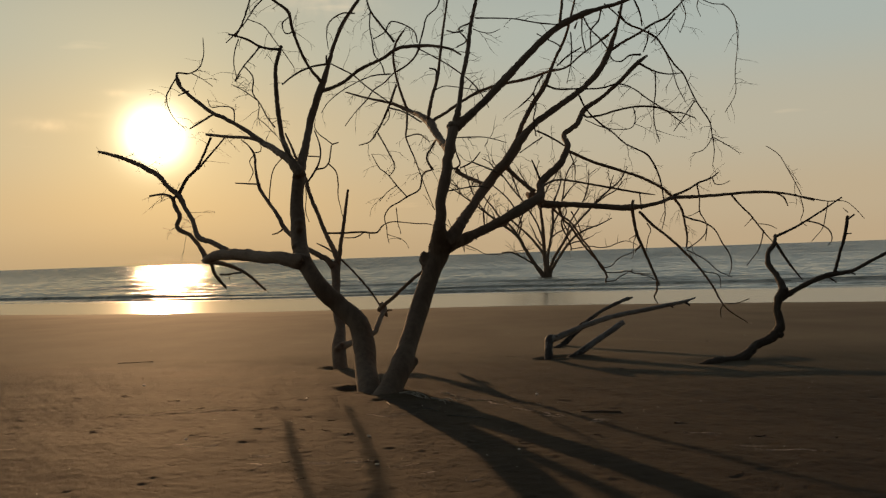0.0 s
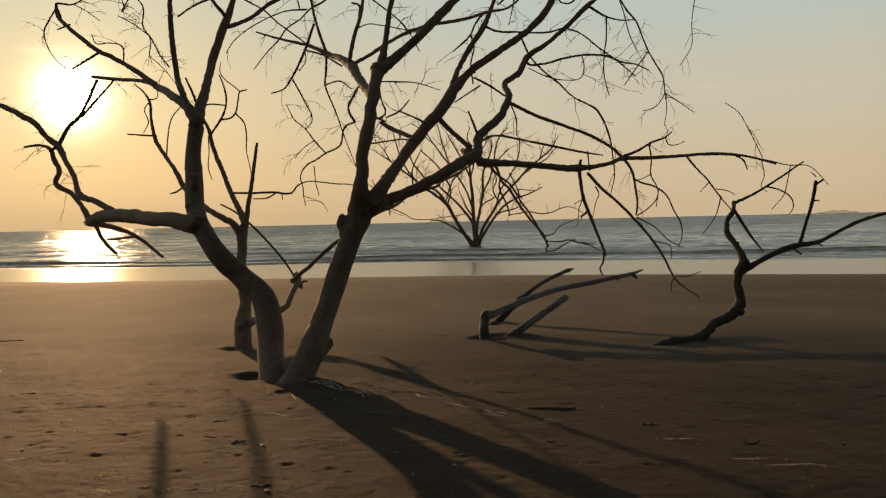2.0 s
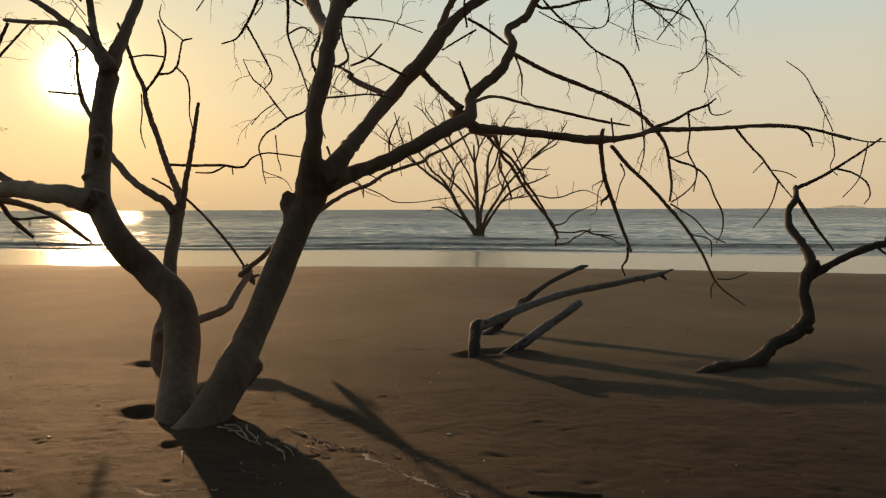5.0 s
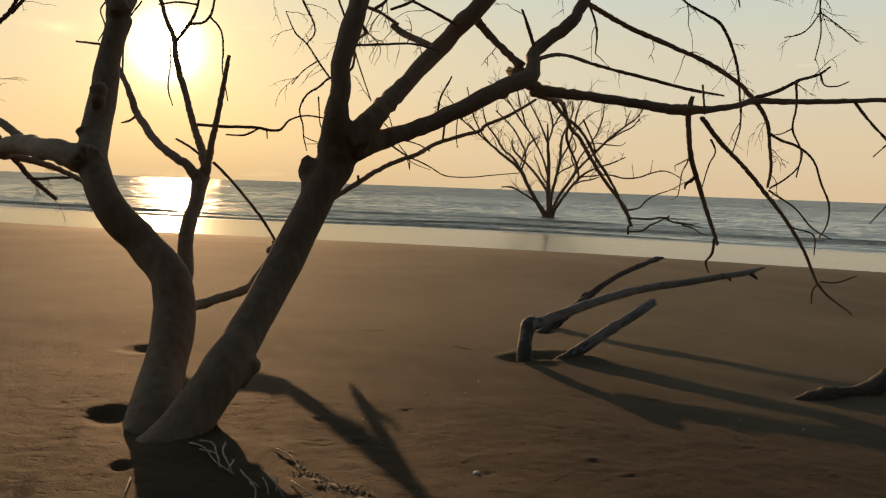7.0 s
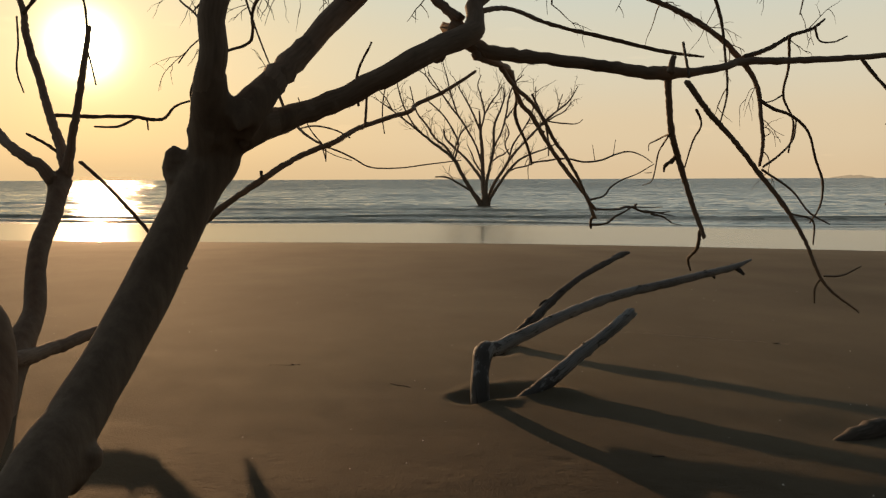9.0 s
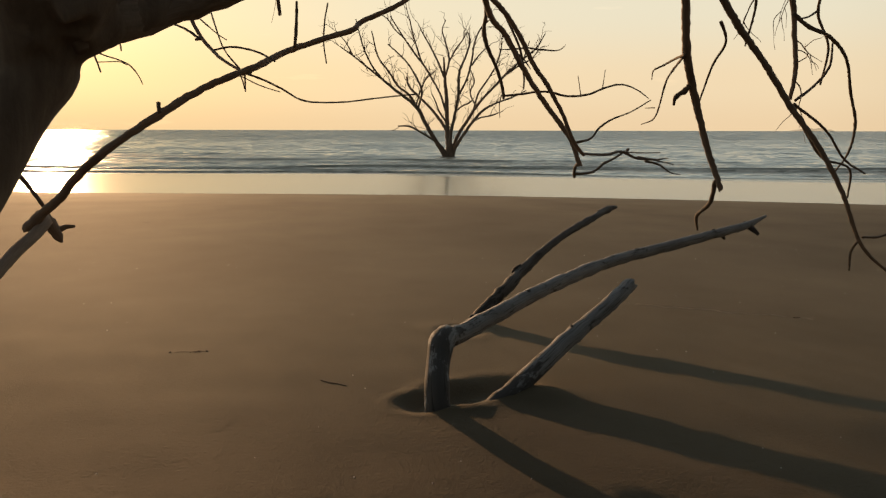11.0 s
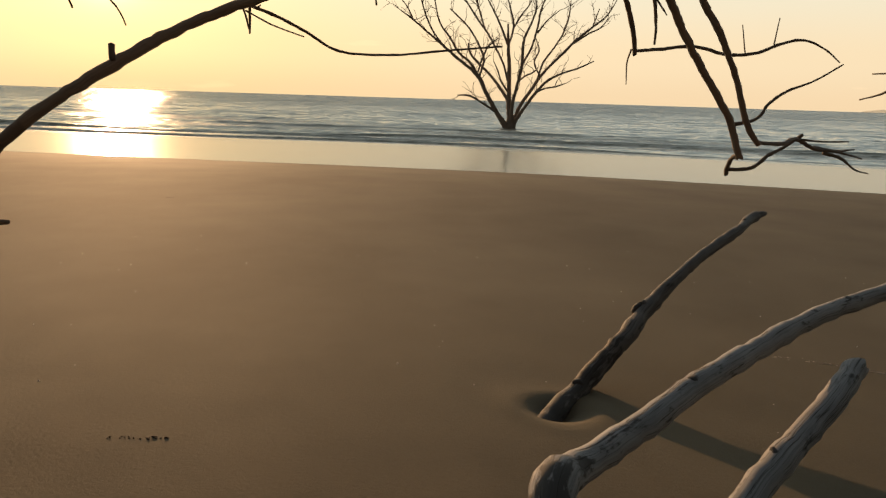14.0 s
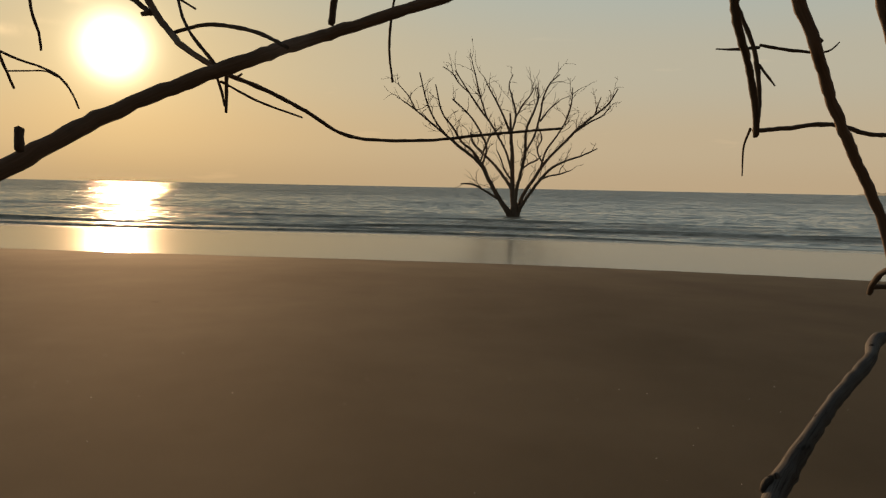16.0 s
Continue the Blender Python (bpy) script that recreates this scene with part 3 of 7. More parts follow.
class Wood:
    """Gathers tubes of one part into vertex, face and fibre-coordinate lists."""

    def __init__(self):
        self.verts, self.faces, self.uv = [], [], []

    def tube(self, ctrl, gnarl=0.1, bend=0.0, seed=0):
        rmax = max(c[3] for c in ctrl)
        sides = 16 if rmax > 0.08 else 11 if rmax > 0.03 else 7 if rmax > 0.009 else 5
        run = curve_points(ctrl, min(0.16, max(0.022, rmax * 0.7)))
        rnd = random.Random(seed)
        off = Vector((rnd.uniform(0, 50), rnd.uniform(0, 50), rnd.uniform(0, 50)))
        first, length, side = len(self.verts), 0.0, Vector((0.31, 0.17, 0.93))
        n = len(run)
        last, before = None, 0.0
        for i, q in enumerate(run):
            p, r = Vector(q[:3]), float(q[3])
            ahead = Vector(run[min(i + 1, n - 1)][:3]) - Vector(run[max(i - 1, 0)][:3])
            if ahead.length < 1e-6:
                ahead = Vector((0, 0, 1))
            ahead.normalize()
            side = side - ahead * side.dot(ahead)
            if side.length < 1e-3:
                side = ahead.orthogonal()
            side.normalize()
            other = ahead.cross(side)
            if last is not None:
                length += (p - last).length
            last = p
            # crooks and knots of the limb
            wander = noise.noise_vector(p * (0.35 / max(r, 0.012)) + off) * (r * bend)
            swell = 1 + gnarl * noise.noise(p * (0.22 / max(r, 0.006)) + off) * 1.5
            knot = max(noise.noise(p * (0.12 / max(r, 0.01)) - off) - 0.42, 0) * gnarl * 4
            for k in range(sides):
                a = 2 * math.pi * k / sides
                d = side * math.cos(a) + other * math.sin(a)
                lump = 1 + gnarl * 0.9 * noise.noise((p + d * r) * (0.55 / max(r, 0.01)) + off)
                if rmax > 0.05:
                    lump += 0.035 * noise.noise(Vector((math.cos(a) * 2.6, math.sin(a) * 2.6, length * 1.6)) + off)
                lump += knot * max(math.cos(a - off.x), 0)
                self.verts.append(tuple(p + wander + d * (r * swell * lump)))
            if i:
                b = first + (i - 1) * sides
                for k in range(sides):
                    k2 = (k + 1) % sides
                    self.faces.append((b + k, b + k2, b + sides + k2, b + sides + k))
                    u0, u1 = k / sides, (k + 1) / sides
                    self.uv += [(u0, before), (u1, before), (u1, length), (u0, length)]
            before = length
        # broken ends
        for ring, p, flip in ((first, run[0], True), (first + (n - 1) * sides, run[-1], False)):
            c = len(self.verts)
            d = Vector(run[-1][:3]) - Vector(run[-2][:3]) if not flip else Vector(run[0][:3]) - Vector(run[1][:3])
            if d.length > 0:
                d.normalize()
            self.verts.append(tuple(Vector(p[:3]) + d * float(p[3]) * 0.35))
            if p[3] > 0.011:
                # torn fibres round the break
                for k in range(sides):
                    self.verts[ring + k] = tuple(Vector(self.verts[ring + k]) + d * float(p[3]) * rnd.uniform(-0.55, 0.75))
            for k in range(sides):
                k2 = (k + 1) % sides
                self.faces.append((ring + k2, ring + k, c) if flip else (ring + k, ring + k2, c))
                self.uv += [(0.0, 0.0), (0.02, 0.0), (0.01, 0.02)]
        return run

    def sprig(self, at, way, length, radius, rnd, droop=0.5, forks=1):
        """One fine side twig, crooked and hanging a little."""
        p, d = Vector(at), Vector(way).normalized()
        n = 5
        ctrl = [(*p, radius)]
        for i in range(n):
            d = (d + Vector((rnd.gauss(0, 0.22), rnd.gauss(0, 0.22), rnd.gauss(0, 0.18) - droop * 0.22))).normalized()
            p = p + d * (length / n)
            ctrl.append((*p, max(radius * (1 - 0.68 * (i + 1) / n), 0.0011)))
            if forks and i in (1, 2, 3) and rnd.random() < 0.5:
                w = (d + Vector((rnd.gauss(0, 0.7), rnd.gauss(0, 0.5), rnd.gauss(0, 0.6)))).normalized()
                self.sprig(p, w, length * rnd.uniform(0.3, 0.6), radius * 0.7, rnd, droop, forks - 1)
        self.tube(ctrl, 0.0)

    def mesh(self, name, mat):
        m = bpy.data.meshes.new(name)
        m.from_pydata(self.verts, [], self.faces)
        layer = m.uv_layers.new(name="fibre")
        layer.data.foreach_set("uv", np.array(self.uv, np.float32).ravel())
        m.polygons.foreach_set("use_smooth", [True] * len(m.polygons))
        m.materials.append(mat)
        return m


WOODS = {}


def wooden_thing(name, base, wood, fine, label, category, gnarl=0.12, sprigs=0.0, droop=0.5, crook=0.25, group=""):
    """An Empty at the foot of a tree or log; limb() adds its parts."""
    ob = new(name)
    ob.location = base
    ob.empty_display_size = 0.2
    WOODS[name] = dict(ob=ob, wood=wood, fine=fine, gnarl=gnarl, sprigs=sprigs, droop=droop, crook=crook, count=0, parts=[])
    return tagged(ob, label, category, group)


def limb(thing, kind, *ctrl, bare=False):
    """One limb through control points (x, y, z, radius), with its finest side twigs."""
    w = WOODS[thing.name]
    w["count"] += 1
    rnd = random.Random(w["count"] * 7 + len(thing.name))
    build = Wood()
    rmax = max(c[3] for c in ctrl)
    run = build.tube(ctrl, w["gnarl"] if kind != "twig" else 0.16, w["crook"], w["count"])
    if w["sprigs"] and not bare and rmax < 0.07 * w.get("size", 1.0) and kind != "trunk":
        length = float(np.linalg.norm(np.diff(run[:, :3], axis=0), axis=1).sum())
        for _ in range(int(length * w["sprigs"] * rnd.uniform(0.6, 1.4) + rnd.random())):
            i = rnd.randrange(max(1, len(run) // 5), len(run))
            if run[i][3] > 0.045 * w.get("size", 1.0):
                continue
            along = Vector(run[min(i + 1, len(run) - 1)][:3]) - Vector(run[max(i - 1, 0)][:3])
            wild = w.get("wild", 0.7)
            way = along.normalized() * rnd.uniform(0.1, 0.9) + Vector((rnd.gauss(0, wild), rnd.gauss(0, wild), rnd.gauss(0.05, wild * 0.86) + w.get("rise", 0.0)))
            size = w["size"] if "size" in w else 1.0
            build.sprig(run[i][:3], way, rnd.uniform(0.12, 0.48) * size, min(rnd.uniform(0.0034, 0.0052) * size * w.get("stout", 1.0), run[i][3] * 0.8), rnd, w["droop"])
    ob = new(kind, build.mesh(kind, w["fine"] if kind == "twig" else w["wood"]))
    if kind in ("twig", "snag") and w["parts"]:
        # a twig belongs to the limb that it springs from
        ob.parent = min(w["parts"], key=lambda part: float(np.min(np.linalg.norm(part[1] - np.array(ctrl[0][:3]), axis=1))))[0]
    else:
        ob.parent = thing
        ob.matrix_parent_inverse = Matrix.Translation(-thing.location)
        w["parts"].append((ob, run[:, :3]))
    return ob


def grown_trunk(thing, trunk, forks, burls):
    """A trunk with its forks and burls grown into one another: trunk and forks are runs of (x, y, z, radius), burls (x, y, z, radius)."""
    w = WOODS[thing.name]
    w["count"] += 1
    build = Wood()
    run = build.tube(trunk, w["gnarl"] * 0.55, w["crook"] * 0.4, w["count"])
    for fork in forks:
        build.tube(fork, 0.05, 0.1, w["count"])
    for x, y, z, r in burls:
        build.tube([(x, y, z - r * 0.8, r * 0.45), (x, y, z - r * 0.4, r * 0.9), (x, y, z, r), (x, y, z + r * 0.4, r * 0.9), (x, y, z + r * 0.8, r * 0.4)], 0.2, 0.1, w["count"])
    ob = new("trunk", build.mesh("trunk", TRUNK))
    ob.parent = thing
    ob.matrix_parent_inverse = Matrix.Translation(-thing.location)
    grow = ob.modifiers.new("grow", "REMESH")
    grow.mode, grow.voxel_size, grow.use_smooth_shade = "VOXEL", 0.016, True
    even = ob.modifiers.new("even", "SMOOTH")
    even.factor, even.iterations = 0.5, 7
    w["parts"].append((ob, run[:, :3]))
    return ob


dead_tree = wooden_thing("dead_tree", (-0.6, 9.35, 0), BARK, TWIG, "leafless dead tree with two leaning grey-brown trunks in sand", "dead tree", 0.10, 4.2, 0.5)
leaning_tree = wooden_thing("leaning_tree", (-1.38, 11.3, 0), BARK, TWIG, "smaller bare dead tree leaning behind the forked one", "dead tree", 0.09, 0.0)
driftwood_branch = wooden_thing("driftwood_branch", (3.3, 10.6, 0), STAINED, STAINED, "dark crooked fallen branch rising out of the sand", "driftwood", 0.14, 0.0)
bent_log = wooden_thing("bent_log", (1.45, 11.48, 0), DRIFT, DRIFT, "bleached bent driftwood limb standing out of the sand", "driftwood", 0.09, 0.0, crook=0.12)
short_log = wooden_thing("short_log", (1.68, 11.6, 0), DRIFT, DRIFT, "short thick broken driftwood stump slanting from sand", "driftwood", 0.09, 0.0, crook=0.12)
knotted_log = wooden_thing("knotted_log", (1.66, 12.92, 0), AGED, AGED, "thin knotted grey driftwood pole slanting from sand", "driftwood", 0.12, 0.0, crook=0.15)
sea_tree = wooden_thing("sea_tree", (6.4, 60.6, SEA), BARK, TWIG, "bare fan-shaped dead tree standing in shallow sea", "dead tree", 0.08, 2.6, 0.0)
WOODS["sea_tree"].update(size=3.8, rise=0.45, sprigs=1.9, stout=1.25, wild=0.42)

# dead_tree
grown_trunk(dead_tree, [(-0.631, 9.148, -0.140, 0.1653), (-0.578, 9.306, -0.053, 0.1400), (-0.456, 9.602, 0.200, 0.1324), (-0.361, 10.030, 0.487, 0.1202), (-0.246, 10.456, 0.863, 0.1227), (-0.084, 10.744, 1.290, 0.1229), (0.023, 10.878, 1.554, 0.1373)],
            [[(0.004, 10.806, 1.581, 0.134), (0.013, 10.762, 1.661, 0.121), (0.022, 10.715, 1.739, 0.106), (0.031, 10.673, 1.820, 0.091), (0.040, 10.643, 1.907, 0.077)], [(0.140, 10.730, 1.655, 0.108), (0.205, 10.778, 1.750, 0.094), (0.247, 10.845, 1.813, 0.085), (0.289, 10.911, 1.875, 0.077), (0.332, 10.978, 1.938, 0.070)], [(0.100, 10.808, 1.604, 0.112), (0.189, 10.868, 1.639, 0.092), (0.251, 10.929, 1.665, 0.082), (0.316, 10.987, 1.691, 0.075), (0.388, 11.034, 1.720, 0.070)]],
            [(-0.185, 10.78, 1.50, 0.060), (-0.165, 10.80, 1.44, 0.085), (-0.14, 10.76, 1.35, 0.085), (0.02, 10.84, 1.56, 0.110), (-0.315, 9.80, 0.255, 0.075), (-0.37, 9.74, 0.22, 0.09)])
grown_trunk(dead_tree, [(-0.771, 9.333, -0.160, 0.1510), (-0.806, 9.525, -0.025, 0.1362), (-0.896, 9.990, 0.171, 0.1365), (-0.947, 10.293, 0.437, 0.1486), (-1.031, 10.447, 0.682, 0.1313), (-1.266, 10.599, 0.879, 0.1210), (-1.503, 10.596, 1.129, 0.1148), (-1.695, 10.765, 1.371, 0.1126), (-1.859, 11.133, 1.656, 0.1122), (-1.941, 11.439, 1.970, 0.1088), (-1.993, 11.662, 2.313, 0.0930), (-1.991, 11.889, 2.673, 0.0935)],
            [[(-1.754, 10.747, 1.463, 0.112), (-1.832, 10.809, 1.476, 0.106), (-1.909, 10.871, 1.489, 0.096), (-1.986, 10.933, 1.502, 0.088)], [(-1.956, 11.777, 2.709, 0.084), (-2.002, 11.813, 2.778, 0.077), (-2.048, 11.849, 2.846, 0.069), (-2.097, 11.895, 2.908, 0.060)], [(-1.991, 11.830, 2.685, 0.084), (-1.986, 11.892, 2.753, 0.079), (-1.982, 11.955, 2.821, 0.073), (-1.977, 12.017, 2.889, 0.067)]],
            [(-1.915, 11.02, 1.675, 0.046), (-1.88, 11.23, 2.00, 0.072), (-1.875, 11.19, 1.92, 0.062)])
limb(dead_tree, "limb", (0.004, 10.806, 1.581, 0.1081), (0.039, 10.645, 1.902, 0.0727), (0.064, 10.626, 2.160, 0.0704), (0.132, 10.684, 2.498, 0.0704), (0.187, 10.764, 2.839, 0.0662), (0.248, 10.986, 3.168, 0.0738))
limb(dead_tree, "limb", (0.259, 10.987, 3.138, 0.060), (0.339, 11.076, 3.500, 0.033), (0.39, 11.16, 3.83, 0.030), (0.47, 11.28, 4.20, 0.030), (0.54, 11.43, 4.66, 0.028), (0.62, 11.53, 5.00, 0.023), (0.72, 11.70, 5.52, 0.019))
limb(dead_tree, "limb", (0.268, 10.986, 3.158, 0.068), (0.580, 11.128, 3.435, 0.053), (0.86, 11.29, 3.73, 0.054), (1.19, 11.50, 4.10, 0.048), (1.53, 11.70, 4.45, 0.048), (1.79, 11.85, 4.68, 0.049), (2.14, 11.98, 4.87, 0.046), (2.42, 12.08, 4.98, 0.029), (2.75, 12.20, 5.09, 0.025), (3.30, 12.40, 5.36, 0.020))
limb(dead_tree, "limb", (1.80, 11.85, 4.69, 0.022), (1.86, 11.91, 5.06, 0.019), (1.94, 12.00, 5.65, 0.015))
limb(dead_tree, "limb", (0.162, 10.712, 1.687, 0.0776), (0.460, 11.168, 2.125, 0.0635), (0.723, 11.500, 2.489, 0.0666), (0.952, 11.528, 2.740, 0.0698), (1.115, 11.641, 2.973, 0.0689), (1.329, 11.790, 3.242, 0.0483), (1.719, 12.006, 3.543, 0.0468), (2.121, 12.221, 3.835, 0.0423), (2.414, 12.410, 4.128, 0.0431), (2.616, 12.576, 4.466, 0.0451), (2.757, 12.640, 4.829, 0.0244), (2.859, 12.702, 5.186, 0.0219), (2.950, 12.784, 5.635, 0.0165))
limb(dead_tree, "limb", (1.099, 11.776, 2.976, 0.042), (1.229, 11.860, 3.315, 0.032), (1.404, 11.962, 3.627, 0.036), (1.586, 12.051, 3.900, 0.036), (1.73, 12.13, 4.23, 0.022), (1.92, 12.21, 4.61, 0.020), (2.07, 12.31, 5.09, 0.015), (2.19, 12.40, 5.53, 0.010))
limb(dead_tree, "limb", (0.126, 10.808, 1.614, 0.0895), (0.386, 11.033, 1.719, 0.0680), (0.686, 11.112, 1.840, 0.0604), (0.963, 11.116, 1.987, 0.0614), (1.211, 11.246, 2.140, 0.0624), (1.390, 11.385, 2.230, 0.0627), (1.432, 11.560, 2.446, 0.0522), (1.720, 11.688, 2.712, 0.0496), (1.852, 11.820, 2.986, 0.0433), (1.828, 12.028, 3.157, 0.0365), (2.053, 12.190, 3.339, 0.0396), (2.175, 12.354, 3.561, 0.0396), (2.457, 12.422, 3.750, 0.0281), (2.774, 12.491, 4.016, 0.0288), (3.042, 12.561, 4.278, 0.0360), (3.191, 12.600, 4.388, 0.0176))
limb(dead_tree, "limb", (1.277, 11.523, 2.279, 0.0745), (1.411, 11.569, 2.189, 0.0467), (1.850, 11.756, 2.140, 0.0403), (2.291, 11.885, 2.108, 0.0396), (2.747, 12.044, 2.078, 0.0470), (2.976, 12.124, 2.102, 0.0289), (3.189, 12.197, 2.142, 0.0257), (3.469, 12.482, 2.225, 0.0301), (3.865, 12.451, 2.228, 0.0243), (4.262, 12.419, 2.245, 0.0208), (4.721, 12.308, 2.254, 0.0212), (5.061, 12.228, 2.206, 0.0146), (5.411, 12.148, 2.095, 0.0117), bare=True)
limb(dead_tree, "limb", (1.833, 11.961, 2.942, 0.0245), (2.219, 12.104, 2.777, 0.0217), (2.643, 12.267, 2.649, 0.0212), (3.099, 12.429, 2.495, 0.0207), (3.459, 12.579, 2.278, 0.0216), (3.621, 12.614, 2.073, 0.0184), (3.682, 12.658, 1.839, 0.0159), (3.717, 12.690, 1.624, 0.0144), (3.704, 12.708, 1.468, 0.0116))
limb(dead_tree, "limb", (2.849, 11.890, 2.007, 0.0214), (3.016, 12.024, 1.855, 0.0206), (3.318, 12.279, 1.653, 0.0181), (3.627, 12.537, 1.412, 0.0193), (3.857, 12.591, 1.162, 0.0169), (4.047, 12.658, 0.910, 0.0159), (4.256, 12.759, 0.571, 0.0123), (4.664, 12.949, 0.288, 0.0077), bare=True)
limb(dead_tree, "limb", (2.777, 12.076, 2.058, 0.0247), (2.838, 12.199, 1.800, 0.0234), (2.889, 12.298, 1.670, 0.0240), (2.983, 12.432, 1.509, 0.0229), (3.079, 12.533, 1.319, 0.0208), (3.165, 12.602, 1.141, 0.0205), (3.249, 12.597, 0.927, 0.0155), bare=True)
limb(dead_tree, "twig", (2.854, 12.241, 1.689, 0.008), (2.884, 12.499, 1.680, 0.007), (2.878, 12.680, 1.656, 0.006), (2.865, 12.750, 1.644, 0.005), (2.90, 12.90, 1.59, 0.0026), bare=True)
limb(dead_tree, "twig", (2.845, 12.245, 1.672, 0.008), (2.887, 12.501, 1.623, 0.007), (2.885, 12.580, 1.581, 0.006), (2.901, 12.687, 1.518, 0.006), (2.926, 12.815, 1.433, 0.005), (2.942, 12.965, 1.350, 0.005), (2.910, 13.095, 1.319, 0.0034), bare=True)
limb(dead_tree, "twig", (2.923, 12.896, 1.421, 0.0039), (2.90, 13.00, 1.42, 0.0027), bare=True)
limb(dead_tree, "twig", (2.951, 12.401, 1.526, 0.018), (2.921, 12.422, 1.497, 0.016), (2.890, 12.451, 1.466, 0.014), (2.889, 12.477, 1.424, 0.007), bare=True)
limb(dead_tree, "twig", (3.215, 12.606, 0.983, 0.013), (3.243, 12.731, 0.844, 0.013), (3.243, 12.920, 0.746, 0.013), (3.34, 13.15, 0.62, 0.008), bare=True)
limb(dead_tree, "twig", (3.15, 14.15, 1.12, 0.012), (3.17, 14.15, 1.14, 0.009), bare=True)
limb(dead_tree, "twig", (3.26, 14.20, 1.07, 0.011), (3.41, 14.25, 1.05, 0.009), (3.54, 14.30, 1.06, 0.0036), bare=True)
limb(dead_tree, "twig", (3.32, 14.20, 1.04, 0.011), (3.46, 14.28, 1.01, 0.009), (3.59, 14.35, 0.94, 0.005), (3.69, 14.40, 0.92, 0.0037), bare=True)
limb(dead_tree, "limb", (2.745, 11.926, 2.073, 0.027), (2.770, 11.935, 2.175, 0.019), bare=True)
limb(dead_tree, "twig", (1.401, 11.475, 2.364, 0.019), (1.72, 12.20, 2.53, 0.015), (2.18, 12.85, 2.53, 0.016), (2.61, 12.88, 2.44, 0.016), (3.04, 12.90, 2.35, 0.016), (3.273, 12.763, 2.296, 0.008), bare=True)
limb(dead_tree, "limb", (0.949, 11.616, 2.700, 0.035), (1.139, 11.570, 2.498, 0.028), (1.315, 11.483, 2.329, 0.034))
limb(dead_tree, "twig", (1.433, 11.541, 2.449, 0.016), (1.371, 11.566, 2.630, 0.014), (1.317, 11.577, 2.771, 0.009))
limb(dead_tree, "limb", (1.423, 11.544, 2.124, 0.0296), (1.634, 11.995, 2.123, 0.0216), (1.788, 12.690, 2.151, 0.0214), (1.963, 13.123, 1.931, 0.0183), (2.013, 13.181, 1.898, 0.0189), (2.118, 13.249, 1.742, 0.0186), (2.223, 13.361, 1.613, 0.0184), (2.335, 13.455, 1.478, 0.0183), (2.454, 13.559, 1.358, 0.0181), (2.603, 13.685, 1.187, 0.0190), (2.668, 13.716, 1.030, 0.0170), bare=True)
limb(dead_tree, "twig", (2.121, 13.266, 1.743, 0.013), (2.131, 13.246, 1.763, 0.011), bare=True)
limb(dead_tree, "twig", (2.669, 13.725, 1.040, 0.012), (2.659, 13.762, 1.030, 0.012), (2.659, 13.827, 0.990, 0.012), (2.681, 13.905, 0.930, 0.011), bare=True)
limb(dead_tree, "twig", (2.670, 13.865, 0.960, 0.011), (2.772, 13.909, 0.960, 0.011), (2.833, 13.942, 0.970, 0.010), (2.926, 13.994, 1.030, 0.010), (3.028, 14.054, 1.070, 0.008), (3.119, 14.094, 1.120, 0.008), bare=True)
limb(dead_tree, "limb", (1.633, 11.944, 2.093, 0.0177), (1.763, 12.292, 2.021, 0.0166), (2.021, 12.778, 1.871, 0.0145), (2.053, 12.805, 1.830, 0.0154), (2.109, 12.853, 1.742, 0.0152), (2.174, 12.900, 1.645, 0.0150), (2.241, 12.939, 1.573, 0.0149), (2.304, 12.987, 1.484, 0.0135), (2.387, 13.077, 1.375, 0.0135), (2.459, 13.161, 1.251, 0.0140), (2.517, 13.230, 1.175, 0.0136), (2.588, 13.294, 1.114, 0.0127), bare=True)
limb(dead_tree, "twig", (2.187, 12.917, 1.645, 0.010), (2.19, 12.90, 1.64, 0.008), bare=True)
limb(dead_tree, "twig", (2.578, 13.305, 1.122, 0.009), (2.845, 13.645, 1.107, 0.010), (3.089, 13.987, 1.110, 0.011), (3.20, 14.07, 1.07, 0.010), (3.38, 14.18, 1.05, 0.007), (3.59, 14.30, 1.01, 0.004), bare=True)
limb(dead_tree, "twig", (3.037, 13.876, 1.120, 0.007), (3.21, 13.99, 1.11, 0.005), (3.40, 14.10, 1.11, 0.004), bare=True)
limb(dead_tree, "twig", (1.800, 12.707, 2.175, 0.0142), (1.903, 13.234, 1.996, 0.0121), (1.909, 13.352, 1.918, 0.0150), (1.933, 13.392, 1.839, 0.0139), (1.977, 13.432, 1.761, 0.0129), (2.031, 13.498, 1.666, 0.0119), (2.065, 13.540, 1.575, 0.0111), (2.083, 13.570, 1.499, 0.0115), bare=True)
limb(dead_tree, "twig", (2.079, 13.590, 1.515, 0.008), (2.217, 13.638, 1.530, 0.009), (2.403, 13.703, 1.552, 0.009), (2.582, 13.756, 1.523, 0.009), (2.741, 13.826, 1.538, 0.008), (2.910, 13.903, 1.597, 0.008), (3.04, 13.96, 1.62, 0.007), (3.18, 14.01, 1.58, 0.005), (3.28, 14.05, 1.52, 0.004), bare=True)
limb(dead_tree, "twig", (2.070, 13.590, 1.524, 0.005), (2.060, 13.611, 1.475, 0.0036), (2.068, 13.642, 1.364, 0.0025), bare=True)
